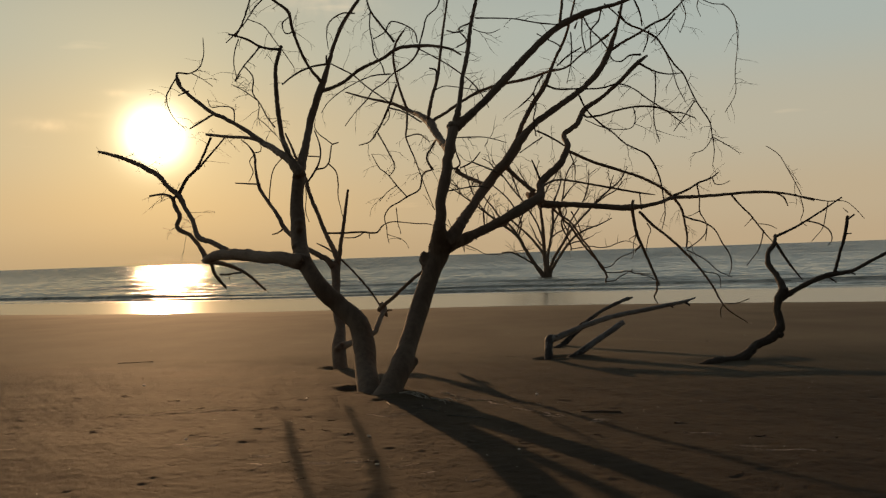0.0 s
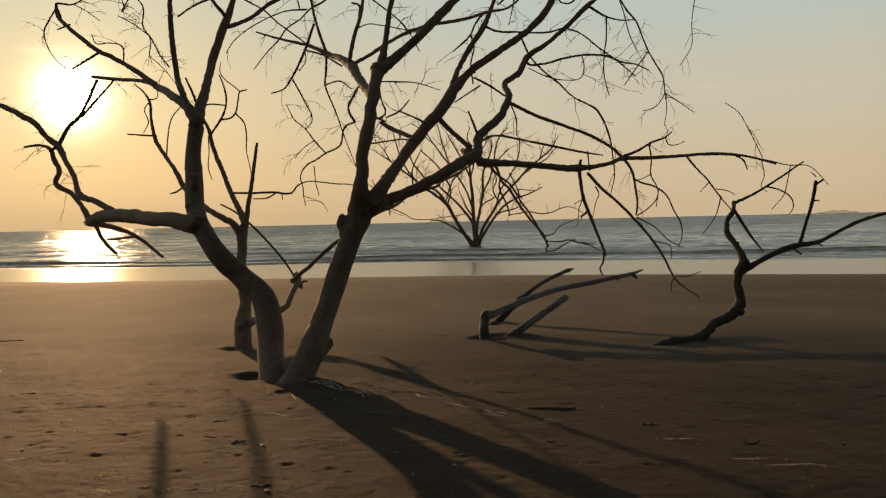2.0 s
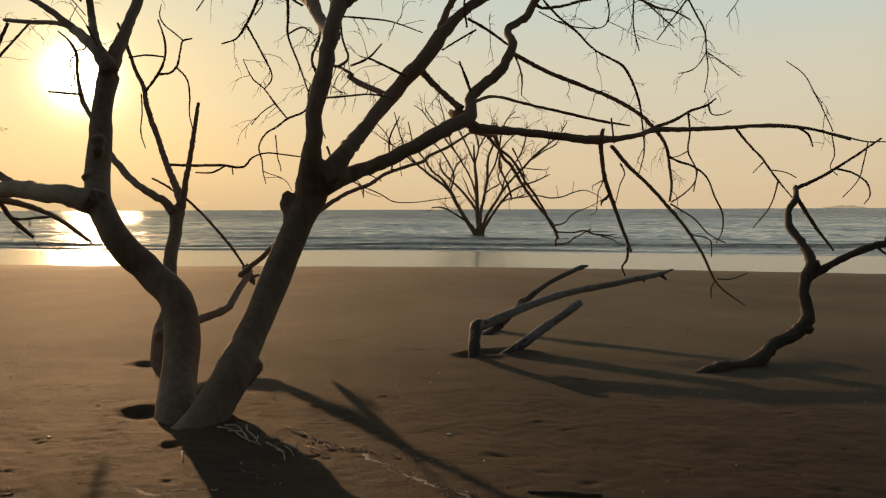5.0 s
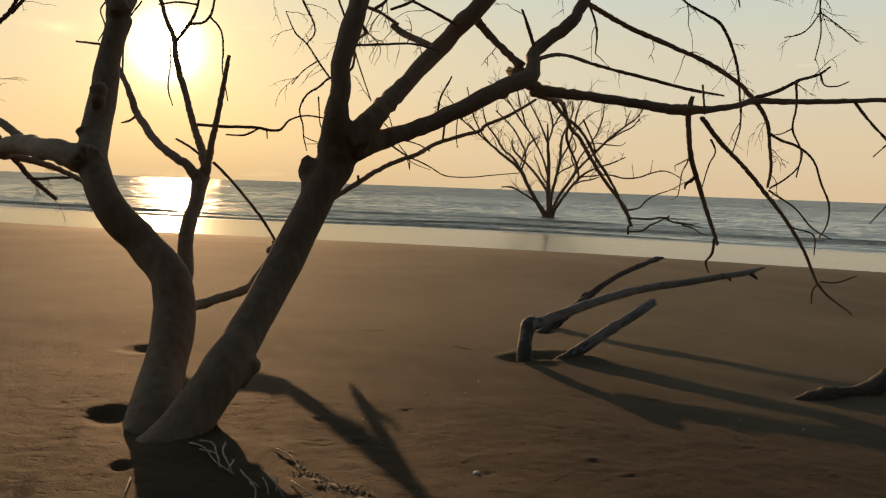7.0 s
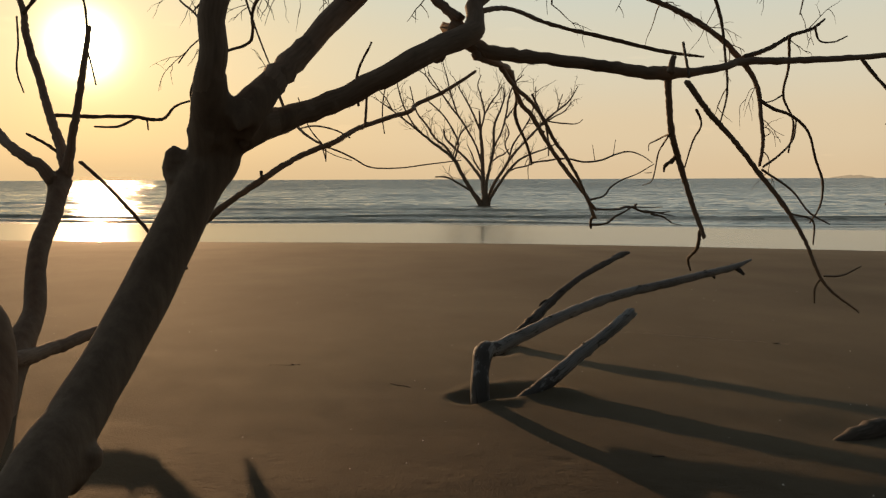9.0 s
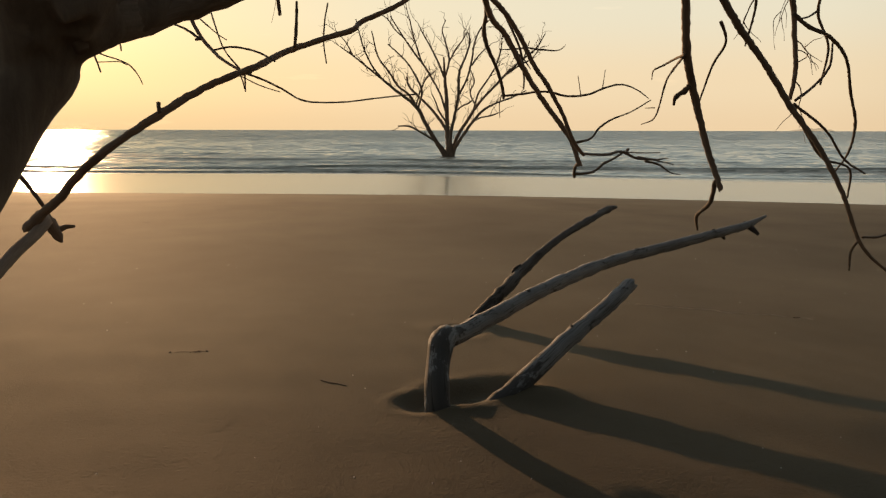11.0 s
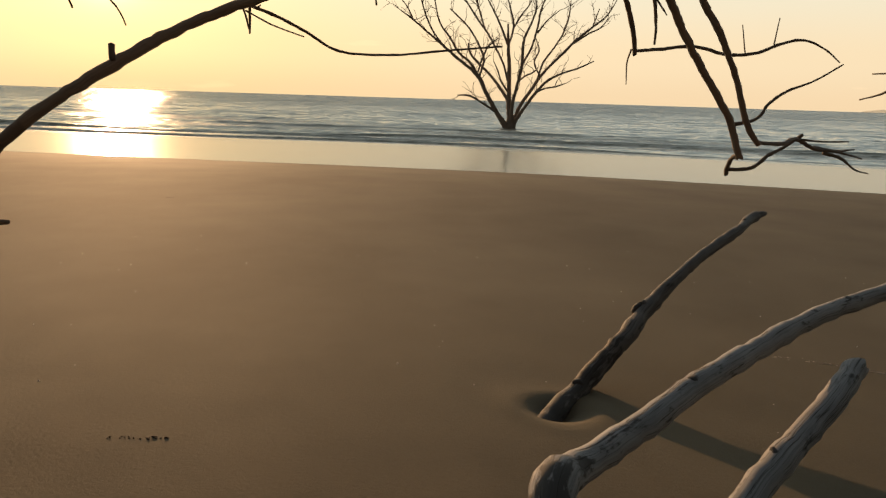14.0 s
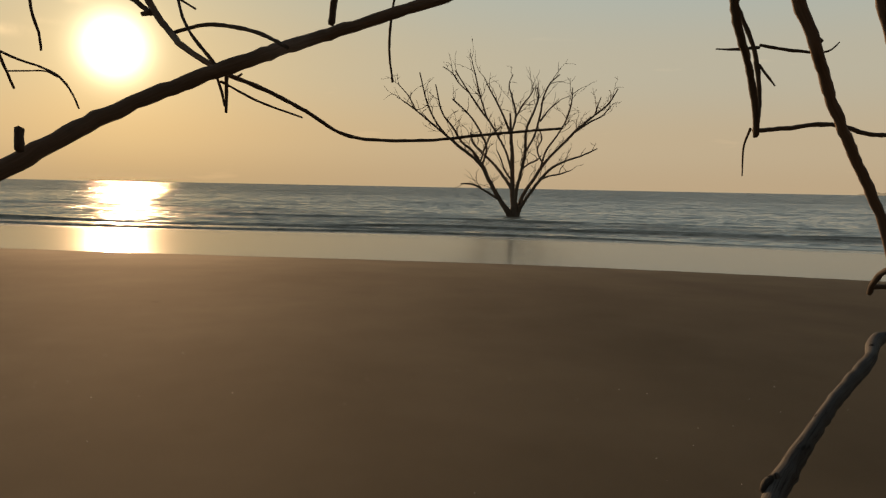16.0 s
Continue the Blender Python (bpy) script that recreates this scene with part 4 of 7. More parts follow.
limb(dead_tree, "twig", (2.613, 13.715, 1.191, 0.010), (2.689, 13.735, 1.201, 0.009), (2.769, 13.778, 1.226, 0.008), (2.830, 13.819, 1.293, 0.008), (2.930, 13.886, 1.352, 0.007), (3.12, 13.97, 1.42, 0.005), (3.29, 14.03, 1.51, 0.004), bare=True)
limb(dead_tree, "twig", (2.691, 13.822, 1.537, 0.0039), (2.671, 13.839, 1.675, 0.0026), bare=True)
limb(dead_tree, "twig", (2.900, 13.994, 1.587, 0.004), (2.92, 14.00, 1.73, 0.0027), bare=True)
limb(dead_tree, "twig", (2.18, 14.20, 2.16, 0.011), (2.26, 14.20, 2.00, 0.010), (2.30, 14.20, 1.91, 0.010), (2.33, 14.20, 1.78, 0.010), (2.34, 14.20, 1.68, 0.008), (2.34, 14.20, 1.59, 0.006), bare=True)
limb(dead_tree, "twig", (2.33, 14.20, 1.90, 0.007), (2.23, 14.20, 1.89, 0.006), (2.15, 14.20, 1.89, 0.0028), bare=True)
limb(dead_tree, "twig", (2.33, 14.20, 1.91, 0.007), (2.49, 14.20, 1.89, 0.007), (2.63, 14.20, 1.90, 0.004), (2.66, 14.20, 1.93, 0.0028), bare=True)
limb(dead_tree, "twig", (2.33, 14.20, 1.83, 0.006), (2.38, 14.15, 1.74, 0.004), bare=True)
# leaning_tree
limb(leaning_tree, "limb", (-1.060, 13.358, 0.634, 0.0455), (-0.955, 13.317, 0.739, 0.0313), (-0.811, 13.236, 0.845, 0.0287), (-0.600, 13.069, 1.035, 0.0281), (-0.394, 13.070, 1.199, 0.0261), (-0.154, 13.155, 1.370, 0.0271), (0.023, 13.281, 1.500, 0.0250), (0.217, 13.378, 1.607, 0.0229), (0.373, 13.365, 1.664, 0.0233), (0.627, 13.726, 1.831, 0.0221), (0.862, 13.722, 1.909, 0.0204), (1.070, 13.688, 1.977, 0.0191), (1.075, 13.749, 2.002, 0.0183), (1.358, 13.813, 2.148, 0.0171), (1.629, 13.874, 2.325, 0.0125))
# dead_tree
limb(dead_tree, "limb", (-1.754, 10.747, 1.463, 0.1100), (-2.060, 10.999, 1.514, 0.0860), (-2.619, 11.720, 1.569, 0.0850), (-3.192, 12.460, 1.607, 0.0830), (-3.485, 12.842, 1.608, 0.0790), (-3.793, 13.251, 1.540, 0.0750))
limb(dead_tree, "limb", (-3.253, 12.701, 1.650, 0.048), (-3.613, 13.001, 1.812, 0.039), (-3.921, 13.270, 1.921, 0.045), (-4.08, 13.53, 2.16, 0.035), (-4.33, 13.87, 2.46, 0.036), (-4.51, 14.10, 2.67, 0.054), (-4.73, 14.21, 2.84, 0.037), (-4.91, 14.32, 3.03, 0.043), (-5.15, 14.44, 3.17, 0.043), (-5.50, 14.60, 3.34, 0.038), (-5.81, 14.73, 3.46, 0.034), (-6.22, 14.90, 3.58, 0.021))
limb(dead_tree, "limb", (-3.783, 13.251, 1.540, 0.050), (-3.951, 13.411, 1.763, 0.035), (-4.15, 13.57, 1.95, 0.035), (-4.42, 13.73, 2.13, 0.036), (-4.40, 13.82, 2.27, 0.036), (-4.52, 13.96, 2.47, 0.036), (-4.62, 14.06, 2.64, 0.028), (-4.75, 14.13, 2.69, 0.020), (-5.08, 14.30, 2.69, 0.016))
limb(dead_tree, "limb", (-3.853, 13.301, 1.540, 0.045), (-3.600, 13.700, 1.457, 0.036), (-3.41, 14.04, 1.32, 0.028), (-3.19, 14.60, 0.99, 0.021))
limb(dead_tree, "twig", (-3.802, 13.501, 1.495, 0.030), (-3.90, 14.10, 1.26, 0.029), (-3.86, 14.50, 1.06, 0.024))
limb(dead_tree, "twig", (-3.661, 13.501, 1.302, 0.015), (-3.601, 13.580, 1.292, 0.016), (-3.48, 13.76, 1.31, 0.016), (-3.38, 13.90, 1.32, 0.016))
limb(dead_tree, "twig", (-4.51, 14.10, 2.67, 0.032), (-4.34, 14.10, 2.96, 0.028), (-4.19, 14.10, 3.10, 0.024), (-4.08, 14.10, 3.29, 0.020), (-3.92, 14.10, 3.63, 0.020))
limb(dead_tree, "twig", (-4.16, 14.10, 3.10, 0.020), (-3.92, 14.10, 3.36, 0.016), (-3.676, 14.100, 3.625, 0.012))
limb(dead_tree, "twig", (-4.53, 14.10, 2.67, 0.020), (-4.55, 13.90, 2.59, 0.024))
limb(dead_tree, "limb", (-1.956, 11.777, 2.709, 0.0820), (-2.098, 11.896, 2.910, 0.0650), (-2.284, 12.145, 3.043, 0.0510), (-2.540, 12.657, 3.221, 0.0490), (-2.896, 13.299, 3.440, 0.0440), (-3.052, 13.403, 3.566, 0.0360), (-3.367, 13.590, 3.773, 0.0330), (-3.591, 13.721, 3.905, 0.0340), (-3.808, 13.852, 4.013, 0.0310), (-4.061, 13.971, 4.211, 0.0290), (-4.304, 14.087, 4.411, 0.0290), (-4.494, 14.197, 4.626, 0.0260), (-4.521, 14.248, 4.751, 0.0200))
limb(dead_tree, "twig", (-4.442, 14.197, 4.577, 0.020), (-4.511, 14.248, 4.791, 0.018), (-4.314, 14.309, 4.794, 0.012), (-4.154, 14.360, 4.908, 0.012), (-4.10, 14.41, 5.09, 0.009), (-4.12, 14.50, 5.46, 0.006))
limb(dead_tree, "twig", (-4.501, 14.248, 4.751, 0.015), (-4.647, 14.298, 4.571, 0.012), (-4.746, 14.349, 4.417, 0.012), (-4.72, 14.40, 4.18, 0.009), (-4.63, 14.45, 4.01, 0.007), (-4.49, 14.50, 3.87, 0.006))
limb(dead_tree, "twig", (-4.239, 13.998, 4.425, 0.014), (-4.421, 13.998, 4.353, 0.011))
limb(dead_tree, "twig", (-4.282, 14.299, 4.795, 0.009), (-4.125, 14.339, 4.707, 0.007), (-3.94, 14.40, 4.57, 0.006))
limb(dead_tree, "limb", (-2.826, 13.199, 3.400, 0.030), (-3.063, 13.443, 3.495, 0.027), (-3.578, 13.900, 3.609, 0.026), (-4.07, 14.35, 3.73, 0.023))
limb(dead_tree, "twig", (-3.786, 13.852, 3.986, 0.017), (-4.064, 13.991, 3.876, 0.017), (-4.27, 14.10, 3.80, 0.012))
limb(dead_tree, "twig", (-3.367, 13.600, 3.773, 0.011), (-3.400, 13.630, 4.031, 0.011), (-3.571, 13.661, 4.079, 0.008), (-3.778, 13.682, 4.085, 0.008), (-3.833, 13.701, 4.217, 0.006))
limb(dead_tree, "limb", (-2.075, 11.899, 2.846, 0.046), (-2.207, 12.104, 3.121, 0.040), (-2.336, 12.419, 3.360, 0.037), (-2.37, 12.42, 3.62, 0.037), (-2.39, 12.42, 3.87, 0.034), (-2.40, 12.42, 4.21, 0.030), (-2.39, 12.42, 4.42, 0.030), (-2.34, 12.42, 4.59, 0.030), (-2.30, 12.42, 4.71, 0.025))
limb(dead_tree, "twig", (-1.936, 11.795, 2.722, 0.014), (-2.064, 11.846, 2.898, 0.014), (-2.128, 11.877, 3.018, 0.015), (-2.201, 11.904, 3.144, 0.010))
limb(dead_tree, "twig", (-2.30, 12.40, 4.66, 0.023), (-2.49, 12.46, 4.69, 0.020), (-2.68, 12.52, 4.76, 0.018), (-2.82, 12.58, 4.86, 0.018), (-3.05, 12.66, 4.96, 0.016), (-3.17, 12.70, 5.00, 0.010))
limb(dead_tree, "twig", (-2.65, 12.50, 4.73, 0.013), (-2.77, 12.54, 4.61, 0.013), (-2.92, 12.60, 4.48, 0.010), (-3.08, 12.67, 4.27, 0.010), (-3.00, 12.70, 4.38, 0.006))
limb(dead_tree, "twig", (-2.92, 12.60, 4.48, 0.010), (-2.78, 12.56, 4.30, 0.010), (-2.77, 12.51, 4.03, 0.010), (-2.65, 12.47, 3.85, 0.010), (-2.56, 12.44, 3.67, 0.010), (-2.43, 12.40, 3.49, 0.010))
limb(dead_tree, "twig", (-2.75, 12.60, 3.96, 0.008), (-2.97, 12.75, 4.13, 0.008), (-3.20, 12.90, 4.27, 0.007))
limb(dead_tree, "twig", (-2.72, 12.60, 3.94, 0.008), (-2.71, 12.60, 3.79, 0.006), (-2.73, 12.60, 3.70, 0.006), (-2.61, 12.60, 3.57, 0.006), (-2.460, 12.598, 3.397, 0.006))
limb(dead_tree, "twig", (-2.99, 12.60, 4.89, 0.010), (-3.05, 12.62, 4.75, 0.008), (-3.09, 12.66, 4.55, 0.008), (-3.06, 12.70, 4.31, 0.006))
limb(dead_tree, "twig", (-3.05, 12.65, 4.94, 0.013), (-2.97, 12.69, 5.11, 0.013), (-2.88, 12.74, 5.38, 0.013), (-2.80, 12.80, 5.71, 0.013))
limb(dead_tree, "twig", (-3.21, 12.70, 4.87, 0.008), (-3.07, 12.74, 5.02, 0.010), (-2.94, 12.78, 5.18, 0.010), (-2.78, 12.84, 5.44, 0.010), (-2.56, 12.90, 5.68, 0.011))
limb(dead_tree, "twig", (-2.86, 12.70, 5.22, 0.008), (-2.63, 12.72, 5.11, 0.008), (-2.47, 12.75, 4.89, 0.008), (-2.35, 12.77, 4.72, 0.007), (-2.19, 12.80, 4.47, 0.006))
limb(dead_tree, "limb", (-1.991, 11.830, 2.685, 0.0820), (-1.956, 12.328, 3.225, 0.0550), (-1.945, 12.710, 3.629, 0.0530), (-1.866, 12.810, 3.930, 0.0530), (-1.784, 12.897, 4.189, 0.0540), (-1.699, 12.974, 4.489, 0.0350), (-1.600, 13.062, 4.869, 0.0290), (-1.470, 13.141, 5.200, 0.0290), (-1.290, 13.220, 5.500, 0.0270), (-1.150, 13.270, 5.700, 0.0240), (-0.880, 13.400, 6.180, 0.0190))
limb(dead_tree, "limb", (-1.778, 12.898, 4.237, 0.029), (-1.945, 12.741, 4.451, 0.021), (-2.08, 12.54, 4.78, 0.023), (-2.13, 12.41, 5.00, 0.023), (-2.16, 12.30, 5.20, 0.025), (-2.30, 12.26, 5.31, 0.020), (-2.49, 12.20, 5.45, 0.015))
limb(dead_tree, "twig", (-2.16, 12.30, 5.10, 0.010), (-2.25, 12.33, 5.03, 0.010), (-2.22, 12.37, 4.89, 0.010), (-2.09, 12.40, 4.91, 0.010))
limb(dead_tree, "limb", (-1.798, 12.878, 4.099, 0.032), (-1.519, 12.819, 4.175, 0.026), (-1.13, 12.73, 4.40, 0.026), (-0.77, 12.66, 4.54, 0.026), (-0.59, 12.61, 4.64, 0.026), (-0.23, 12.54, 4.66, 0.028), (0.03, 12.40, 4.61, 0.020), (0.26, 12.28, 4.52, 0.017), (0.39, 12.20, 4.42, 0.012))
limb(dead_tree, "twig", (-1.70, 12.95, 4.54, 0.018), (-1.925, 12.771, 4.461, 0.016), (-2.16, 12.55, 4.29, 0.013), (-2.30, 12.40, 4.13, 0.010))
limb(dead_tree, "twig", (-1.71, 12.95, 4.56, 0.016), (-1.71, 12.95, 4.67, 0.013))
limb(dead_tree, "twig", (-1.64, 12.95, 4.54, 0.011), (-1.46, 12.94, 4.44, 0.011), (-1.29, 12.93, 4.34, 0.011), (-1.12, 12.92, 4.18, 0.011), (-0.90, 12.91, 4.01, 0.011), (-0.73, 12.90, 3.88, 0.008))
limb(dead_tree, "twig", (-1.26, 13.10, 5.36, 0.013), (-1.46, 13.14, 5.38, 0.011), (-1.60, 13.18, 5.33, 0.011), (-1.70, 13.21, 5.25, 0.008), (-1.74, 13.25, 5.08, 0.008), (-1.73, 13.30, 4.87, 0.006))
limb(dead_tree, "twig", (-1.07, 12.90, 5.62, 0.013), (-0.98, 12.81, 5.30, 0.016), (-0.81, 12.73, 5.04, 0.016), (-0.62, 12.65, 4.77, 0.018))
limb(dead_tree, "twig", (-0.98, 12.80, 5.30, 0.010), (-1.00, 12.80, 5.06, 0.010), (-0.97, 12.80, 4.84, 0.010), (-0.94, 12.80, 4.62, 0.010), (-0.83, 12.80, 4.45, 0.010), (-0.79, 12.80, 4.31, 0.010))
limb(dead_tree, "twig", (-0.95, 12.80, 4.86, 0.008), (-0.77, 12.76, 4.95, 0.009), (-0.67, 12.72, 5.09, 0.010), (-0.46, 12.68, 5.03, 0.010), (-0.30, 12.64, 4.90, 0.010), (-0.26, 12.60, 4.72, 0.010))
limb(dead_tree, "twig", (-0.23, 12.55, 4.68, 0.013), (-0.17, 12.54, 4.87, 0.013), (-0.10, 12.52, 5.09, 0.010), (0.05, 12.51, 5.22, 0.010), (0.12, 12.50, 5.40, 0.010))
limb(dead_tree, "limb", (-0.23, 12.55, 4.64, 0.020), (-0.30, 12.61, 4.53, 0.015), (-0.48, 12.72, 4.39, 0.013), (-0.65, 12.79, 4.32, 0.013), (-0.81, 12.89, 4.20, 0.010), (-1.00, 12.98, 4.10, 0.011), (-1.11, 13.06, 3.98, 0.011), (-1.29, 13.16, 3.83, 0.008), (-1.50, 13.30, 3.62, 0.007))
limb(dead_tree, "twig", (-0.70, 12.75, 4.30, 0.013), (-0.97, 12.82, 4.30, 0.010), (-1.25, 12.90, 4.22, 0.008), (-1.552, 12.988, 4.076, 0.008), (-1.748, 13.049, 3.927, 0.007), (-1.841, 13.100, 3.804, 0.006))
limb(dead_tree, "limb", (0.207, 10.764, 2.829, 0.066), (0.04, 11.50, 3.12, 0.048), (-0.08, 12.00, 3.39, 0.066), (-0.24, 12.60, 3.61, 0.045), (-0.50, 13.40, 3.85, 0.033), (-0.80, 13.70, 4.03, 0.025), (-1.19, 13.94, 4.17, 0.017), (-1.60, 14.20, 4.34, 0.012))
limb(dead_tree, "limb", (-0.12, 12.00, 3.46, 0.029), (-0.05, 12.09, 3.80, 0.025), (0.03, 12.16, 4.06, 0.022), (0.08, 12.25, 4.41, 0.020), (0.14, 12.36, 4.85, 0.018), (0.21, 12.48, 5.30, 0.015), (0.26, 12.60, 5.77, 0.013))
limb(dead_tree, "twig", (-0.00, 12.20, 3.98, 0.015), (-0.00, 12.20, 4.22, 0.015), (-0.08, 12.20, 4.24, 0.010))
limb(dead_tree, "limb", (-0.06, 12.00, 3.43, 0.024), (0.15, 12.06, 3.56, 0.022), (0.40, 12.12, 3.73, 0.022), (0.65, 12.19, 3.87, 0.022), (0.99, 12.27, 3.98, 0.022), (1.33, 12.35, 4.05, 0.023), (1.72, 12.45, 4.18, 0.020), (1.94, 12.50, 4.23, 0.015), (2.206, 12.562, 4.436, 0.013), (2.470, 12.633, 4.620, 0.013), (2.648, 12.680, 4.740, 0.010))
limb(dead_tree, "limb", (-0.50, 13.40, 3.85, 0.025), (-0.61, 13.35, 4.20, 0.019), (-0.67, 13.27, 4.48, 0.019), (-0.68, 13.21, 4.71, 0.019), (-0.63, 13.16, 4.87, 0.019), (-0.50, 13.10, 5.05, 0.016))
limb(dead_tree, "twig", (-0.50, 13.40, 3.85, 0.019), (-0.54, 13.73, 3.62, 0.017), (-0.57, 13.90, 3.51, 0.014), (-0.42, 13.90, 3.08, 0.011), (-0.28, 13.90, 2.65, 0.008), (-0.13, 13.90, 2.25, 0.006))
limb(dead_tree, "twig", (0.04, 11.60, 3.13, 0.014), (-0.08, 12.60, 3.16, 0.015), (-0.19, 13.15, 2.98, 0.016), (-0.12, 13.30, 2.87, 0.014))
limb(dead_tree, "twig", (-0.57, 13.90, 3.49, 0.011), (-0.31, 13.19, 3.42, 0.011), (-0.13, 12.60, 3.22, 0.008))
limb(dead_tree, "twig", (-0.66, 13.35, 4.25, 0.019), (-0.82, 13.57, 3.93, 0.017), (-1.03, 13.80, 3.60, 0.017), (-1.17, 13.90, 3.44, 0.011), (-1.37, 14.00, 3.39, 0.009))
limb(dead_tree, "twig", (-1.03, 13.80, 3.56, 0.014), (-0.89, 13.95, 3.28, 0.011), (-0.80, 14.10, 2.97, 0.009), (-0.89, 14.10, 2.86, 0.006))
limb(dead_tree, "twig", (-0.82, 13.50, 3.92, 0.014), (-0.53, 13.06, 3.76, 0.013), (-0.25, 12.60, 3.52, 0.013))
limb(dead_tree, "twig", (-0.81, 13.50, 3.90, 0.008), (-0.81, 13.58, 3.79, 0.008), (-0.92, 13.70, 3.66, 0.007))
limb(dead_tree, "twig", (-0.26, 12.55, 4.63, 0.010), (-0.04, 12.54, 4.50, 0.010), (0.17, 12.53, 4.37, 0.010), (0.38, 12.52, 4.21, 0.010), (0.58, 12.51, 4.03, 0.010), (0.70, 12.51, 3.85, 0.008), (0.78, 12.50, 3.68, 0.006))
limb(dead_tree, "twig", (0.43, 11.30, 4.53, 0.011), (0.32, 11.45, 4.55, 0.012), (0.20, 11.60, 4.62, 0.009))
limb(dead_tree, "twig", (0.54, 11.50, 4.69, 0.012), (0.37, 11.60, 4.63, 0.012), (0.47, 11.71, 4.50, 0.010), (0.33, 11.80, 4.43, 0.010))
limb(dead_tree, "twig", (0.60, 11.60, 4.78, 0.012), (0.83, 11.64, 4.78, 0.009), (1.15, 11.69, 4.77, 0.009), (1.47, 11.75, 4.72, 0.010), (1.79, 11.80, 4.69, 0.010))
limb(dead_tree, "twig", (0.57, 11.50, 4.60, 0.007), (0.67, 11.55, 4.57, 0.007), (0.82, 11.63, 4.57, 0.007), (0.95, 11.70, 4.64, 0.005))
limb(dead_tree, "twig", (-0.00, 12.10, 3.90, 0.010), (0.12, 12.12, 3.95, 0.007), (0.29, 12.14, 3.94, 0.007), (0.53, 12.17, 3.90, 0.007), (0.74, 12.20, 3.86, 0.007))
limb(dead_tree, "twig", (-0.12, 13.30, 2.87, 0.016), (-0.32, 13.90, 2.82, 0.014), (-0.39, 14.15, 2.62, 0.014), (-0.59, 13.95, 2.49, 0.013), (-0.75, 14.20, 2.42, 0.012), (-0.93, 14.40, 2.34, 0.012), (-1.040, 14.580, 2.175, 0.0100), (-1.015, 14.660, 2.025, 0.0090), (-1.015, 14.720, 1.895, 0.0080), (-0.995, 14.820, 1.735, 0.0060), bare=True)
limb(dead_tree, "twig", (-0.59, 13.95, 2.49, 0.011), (-0.78, 14.25, 2.71, 0.012), (-0.95, 14.40, 2.93, 0.009), (-1.08, 14.50, 3.04, 0.009), (-1.23, 14.60, 3.31, 0.006))
limb(dead_tree, "twig", (-0.78, 14.25, 2.71, 0.009), (-0.95, 14.32, 2.61, 0.007), (-1.10, 14.40, 2.46, 0.006))
limb(dead_tree, "twig", (0.251, 10.939, 3.059, 0.013), (0.274, 10.937, 2.842, 0.009), (0.313, 10.928, 2.659, 0.011), (0.243, 10.932, 2.610, 0.013))
limb(dead_tree, "limb", (0.25, 12.05, 2.71, 0.024), (0.322, 11.995, 2.652, 0.029), (0.496, 11.782, 2.544, 0.029), (0.720, 11.529, 2.418, 0.028))
limb(dead_tree, "twig", (0.194, 10.751, 2.585, 0.013), (0.233, 11.391, 2.673, 0.014), (0.30, 12.00, 2.71, 0.015))
limb(dead_tree, "twig", (0.33, 11.15, 2.65, 0.011), (0.482, 11.215, 2.731, 0.011), (0.604, 11.287, 2.872, 0.007))
limb(dead_tree, "twig", (0.48, 11.20, 2.73, 0.011), (0.643, 11.280, 2.669, 0.011), (0.816, 11.373, 2.597, 0.012))
limb(dead_tree, "twig", (0.148, 10.697, 2.310, 0.009), (0.319, 10.868, 2.349, 0.009), (0.513, 11.045, 2.388, 0.009), (0.694, 11.226, 2.376, 0.009))
limb(dead_tree, "twig", (0.252, 10.890, 3.019, 0.009), (0.449, 11.066, 3.045, 0.009), (0.68, 11.25, 3.06, 0.007), (0.970, 11.437, 3.004, 0.005))
limb(dead_tree, "twig", (0.66, 12.60, 1.91, 0.010), (0.65, 12.60, 2.12, 0.010), (0.76, 12.60, 2.37, 0.008))
limb(dead_tree, "limb", (2.156, 12.343, 3.539, 0.022), (2.179, 12.347, 3.484, 0.017), (2.396, 12.360, 3.474, 0.015), (2.65, 12.37, 3.54, 0.015), (2.98, 12.39, 3.59, 0.015), (3.21, 12.40, 3.58, 0.015), (3.51, 12.53, 3.51, 0.013), (3.70, 12.61, 3.50, 0.010), (3.91, 12.70, 3.43, 0.008))
limb(dead_tree, "twig", (1.586, 12.041, 3.900, 0.017), (1.702, 12.071, 3.852, 0.015), (2.040, 12.174, 3.847, 0.012), (2.477, 12.329, 3.878, 0.012), (2.71, 12.41, 3.94, 0.013), (2.84, 12.45, 3.92, 0.010), (3.19, 12.58, 3.72, 0.010), (3.47, 12.69, 3.56, 0.010), (3.76, 12.80, 3.37, 0.006))
limb(dead_tree, "twig", (2.072, 12.226, 3.814, 0.015), (2.216, 12.273, 3.540, 0.012), (2.386, 12.301, 3.364, 0.012), (2.58, 12.33, 3.22, 0.012), (2.788, 12.360, 3.033, 0.010), (2.948, 12.384, 2.956, 0.012), (3.079, 12.397, 2.888, 0.015), (3.200, 12.443, 2.730, 0.013), (3.272, 12.467, 2.567, 0.013), (3.327, 12.486, 2.289, 0.010), (3.344, 12.476, 1.974, 0.008), (3.285, 12.453, 1.757, 0.005))
limb(dead_tree, "limb", (2.618, 12.580, 4.463, 0.023), (2.851, 12.656, 4.618, 0.020), (3.14, 12.74, 4.78, 0.018), (3.33, 12.80, 4.91, 0.018), (3.56, 12.86, 5.02, 0.016), (3.76, 12.92, 5.20, 0.013), (3.98, 13.00, 5.43, 0.010))
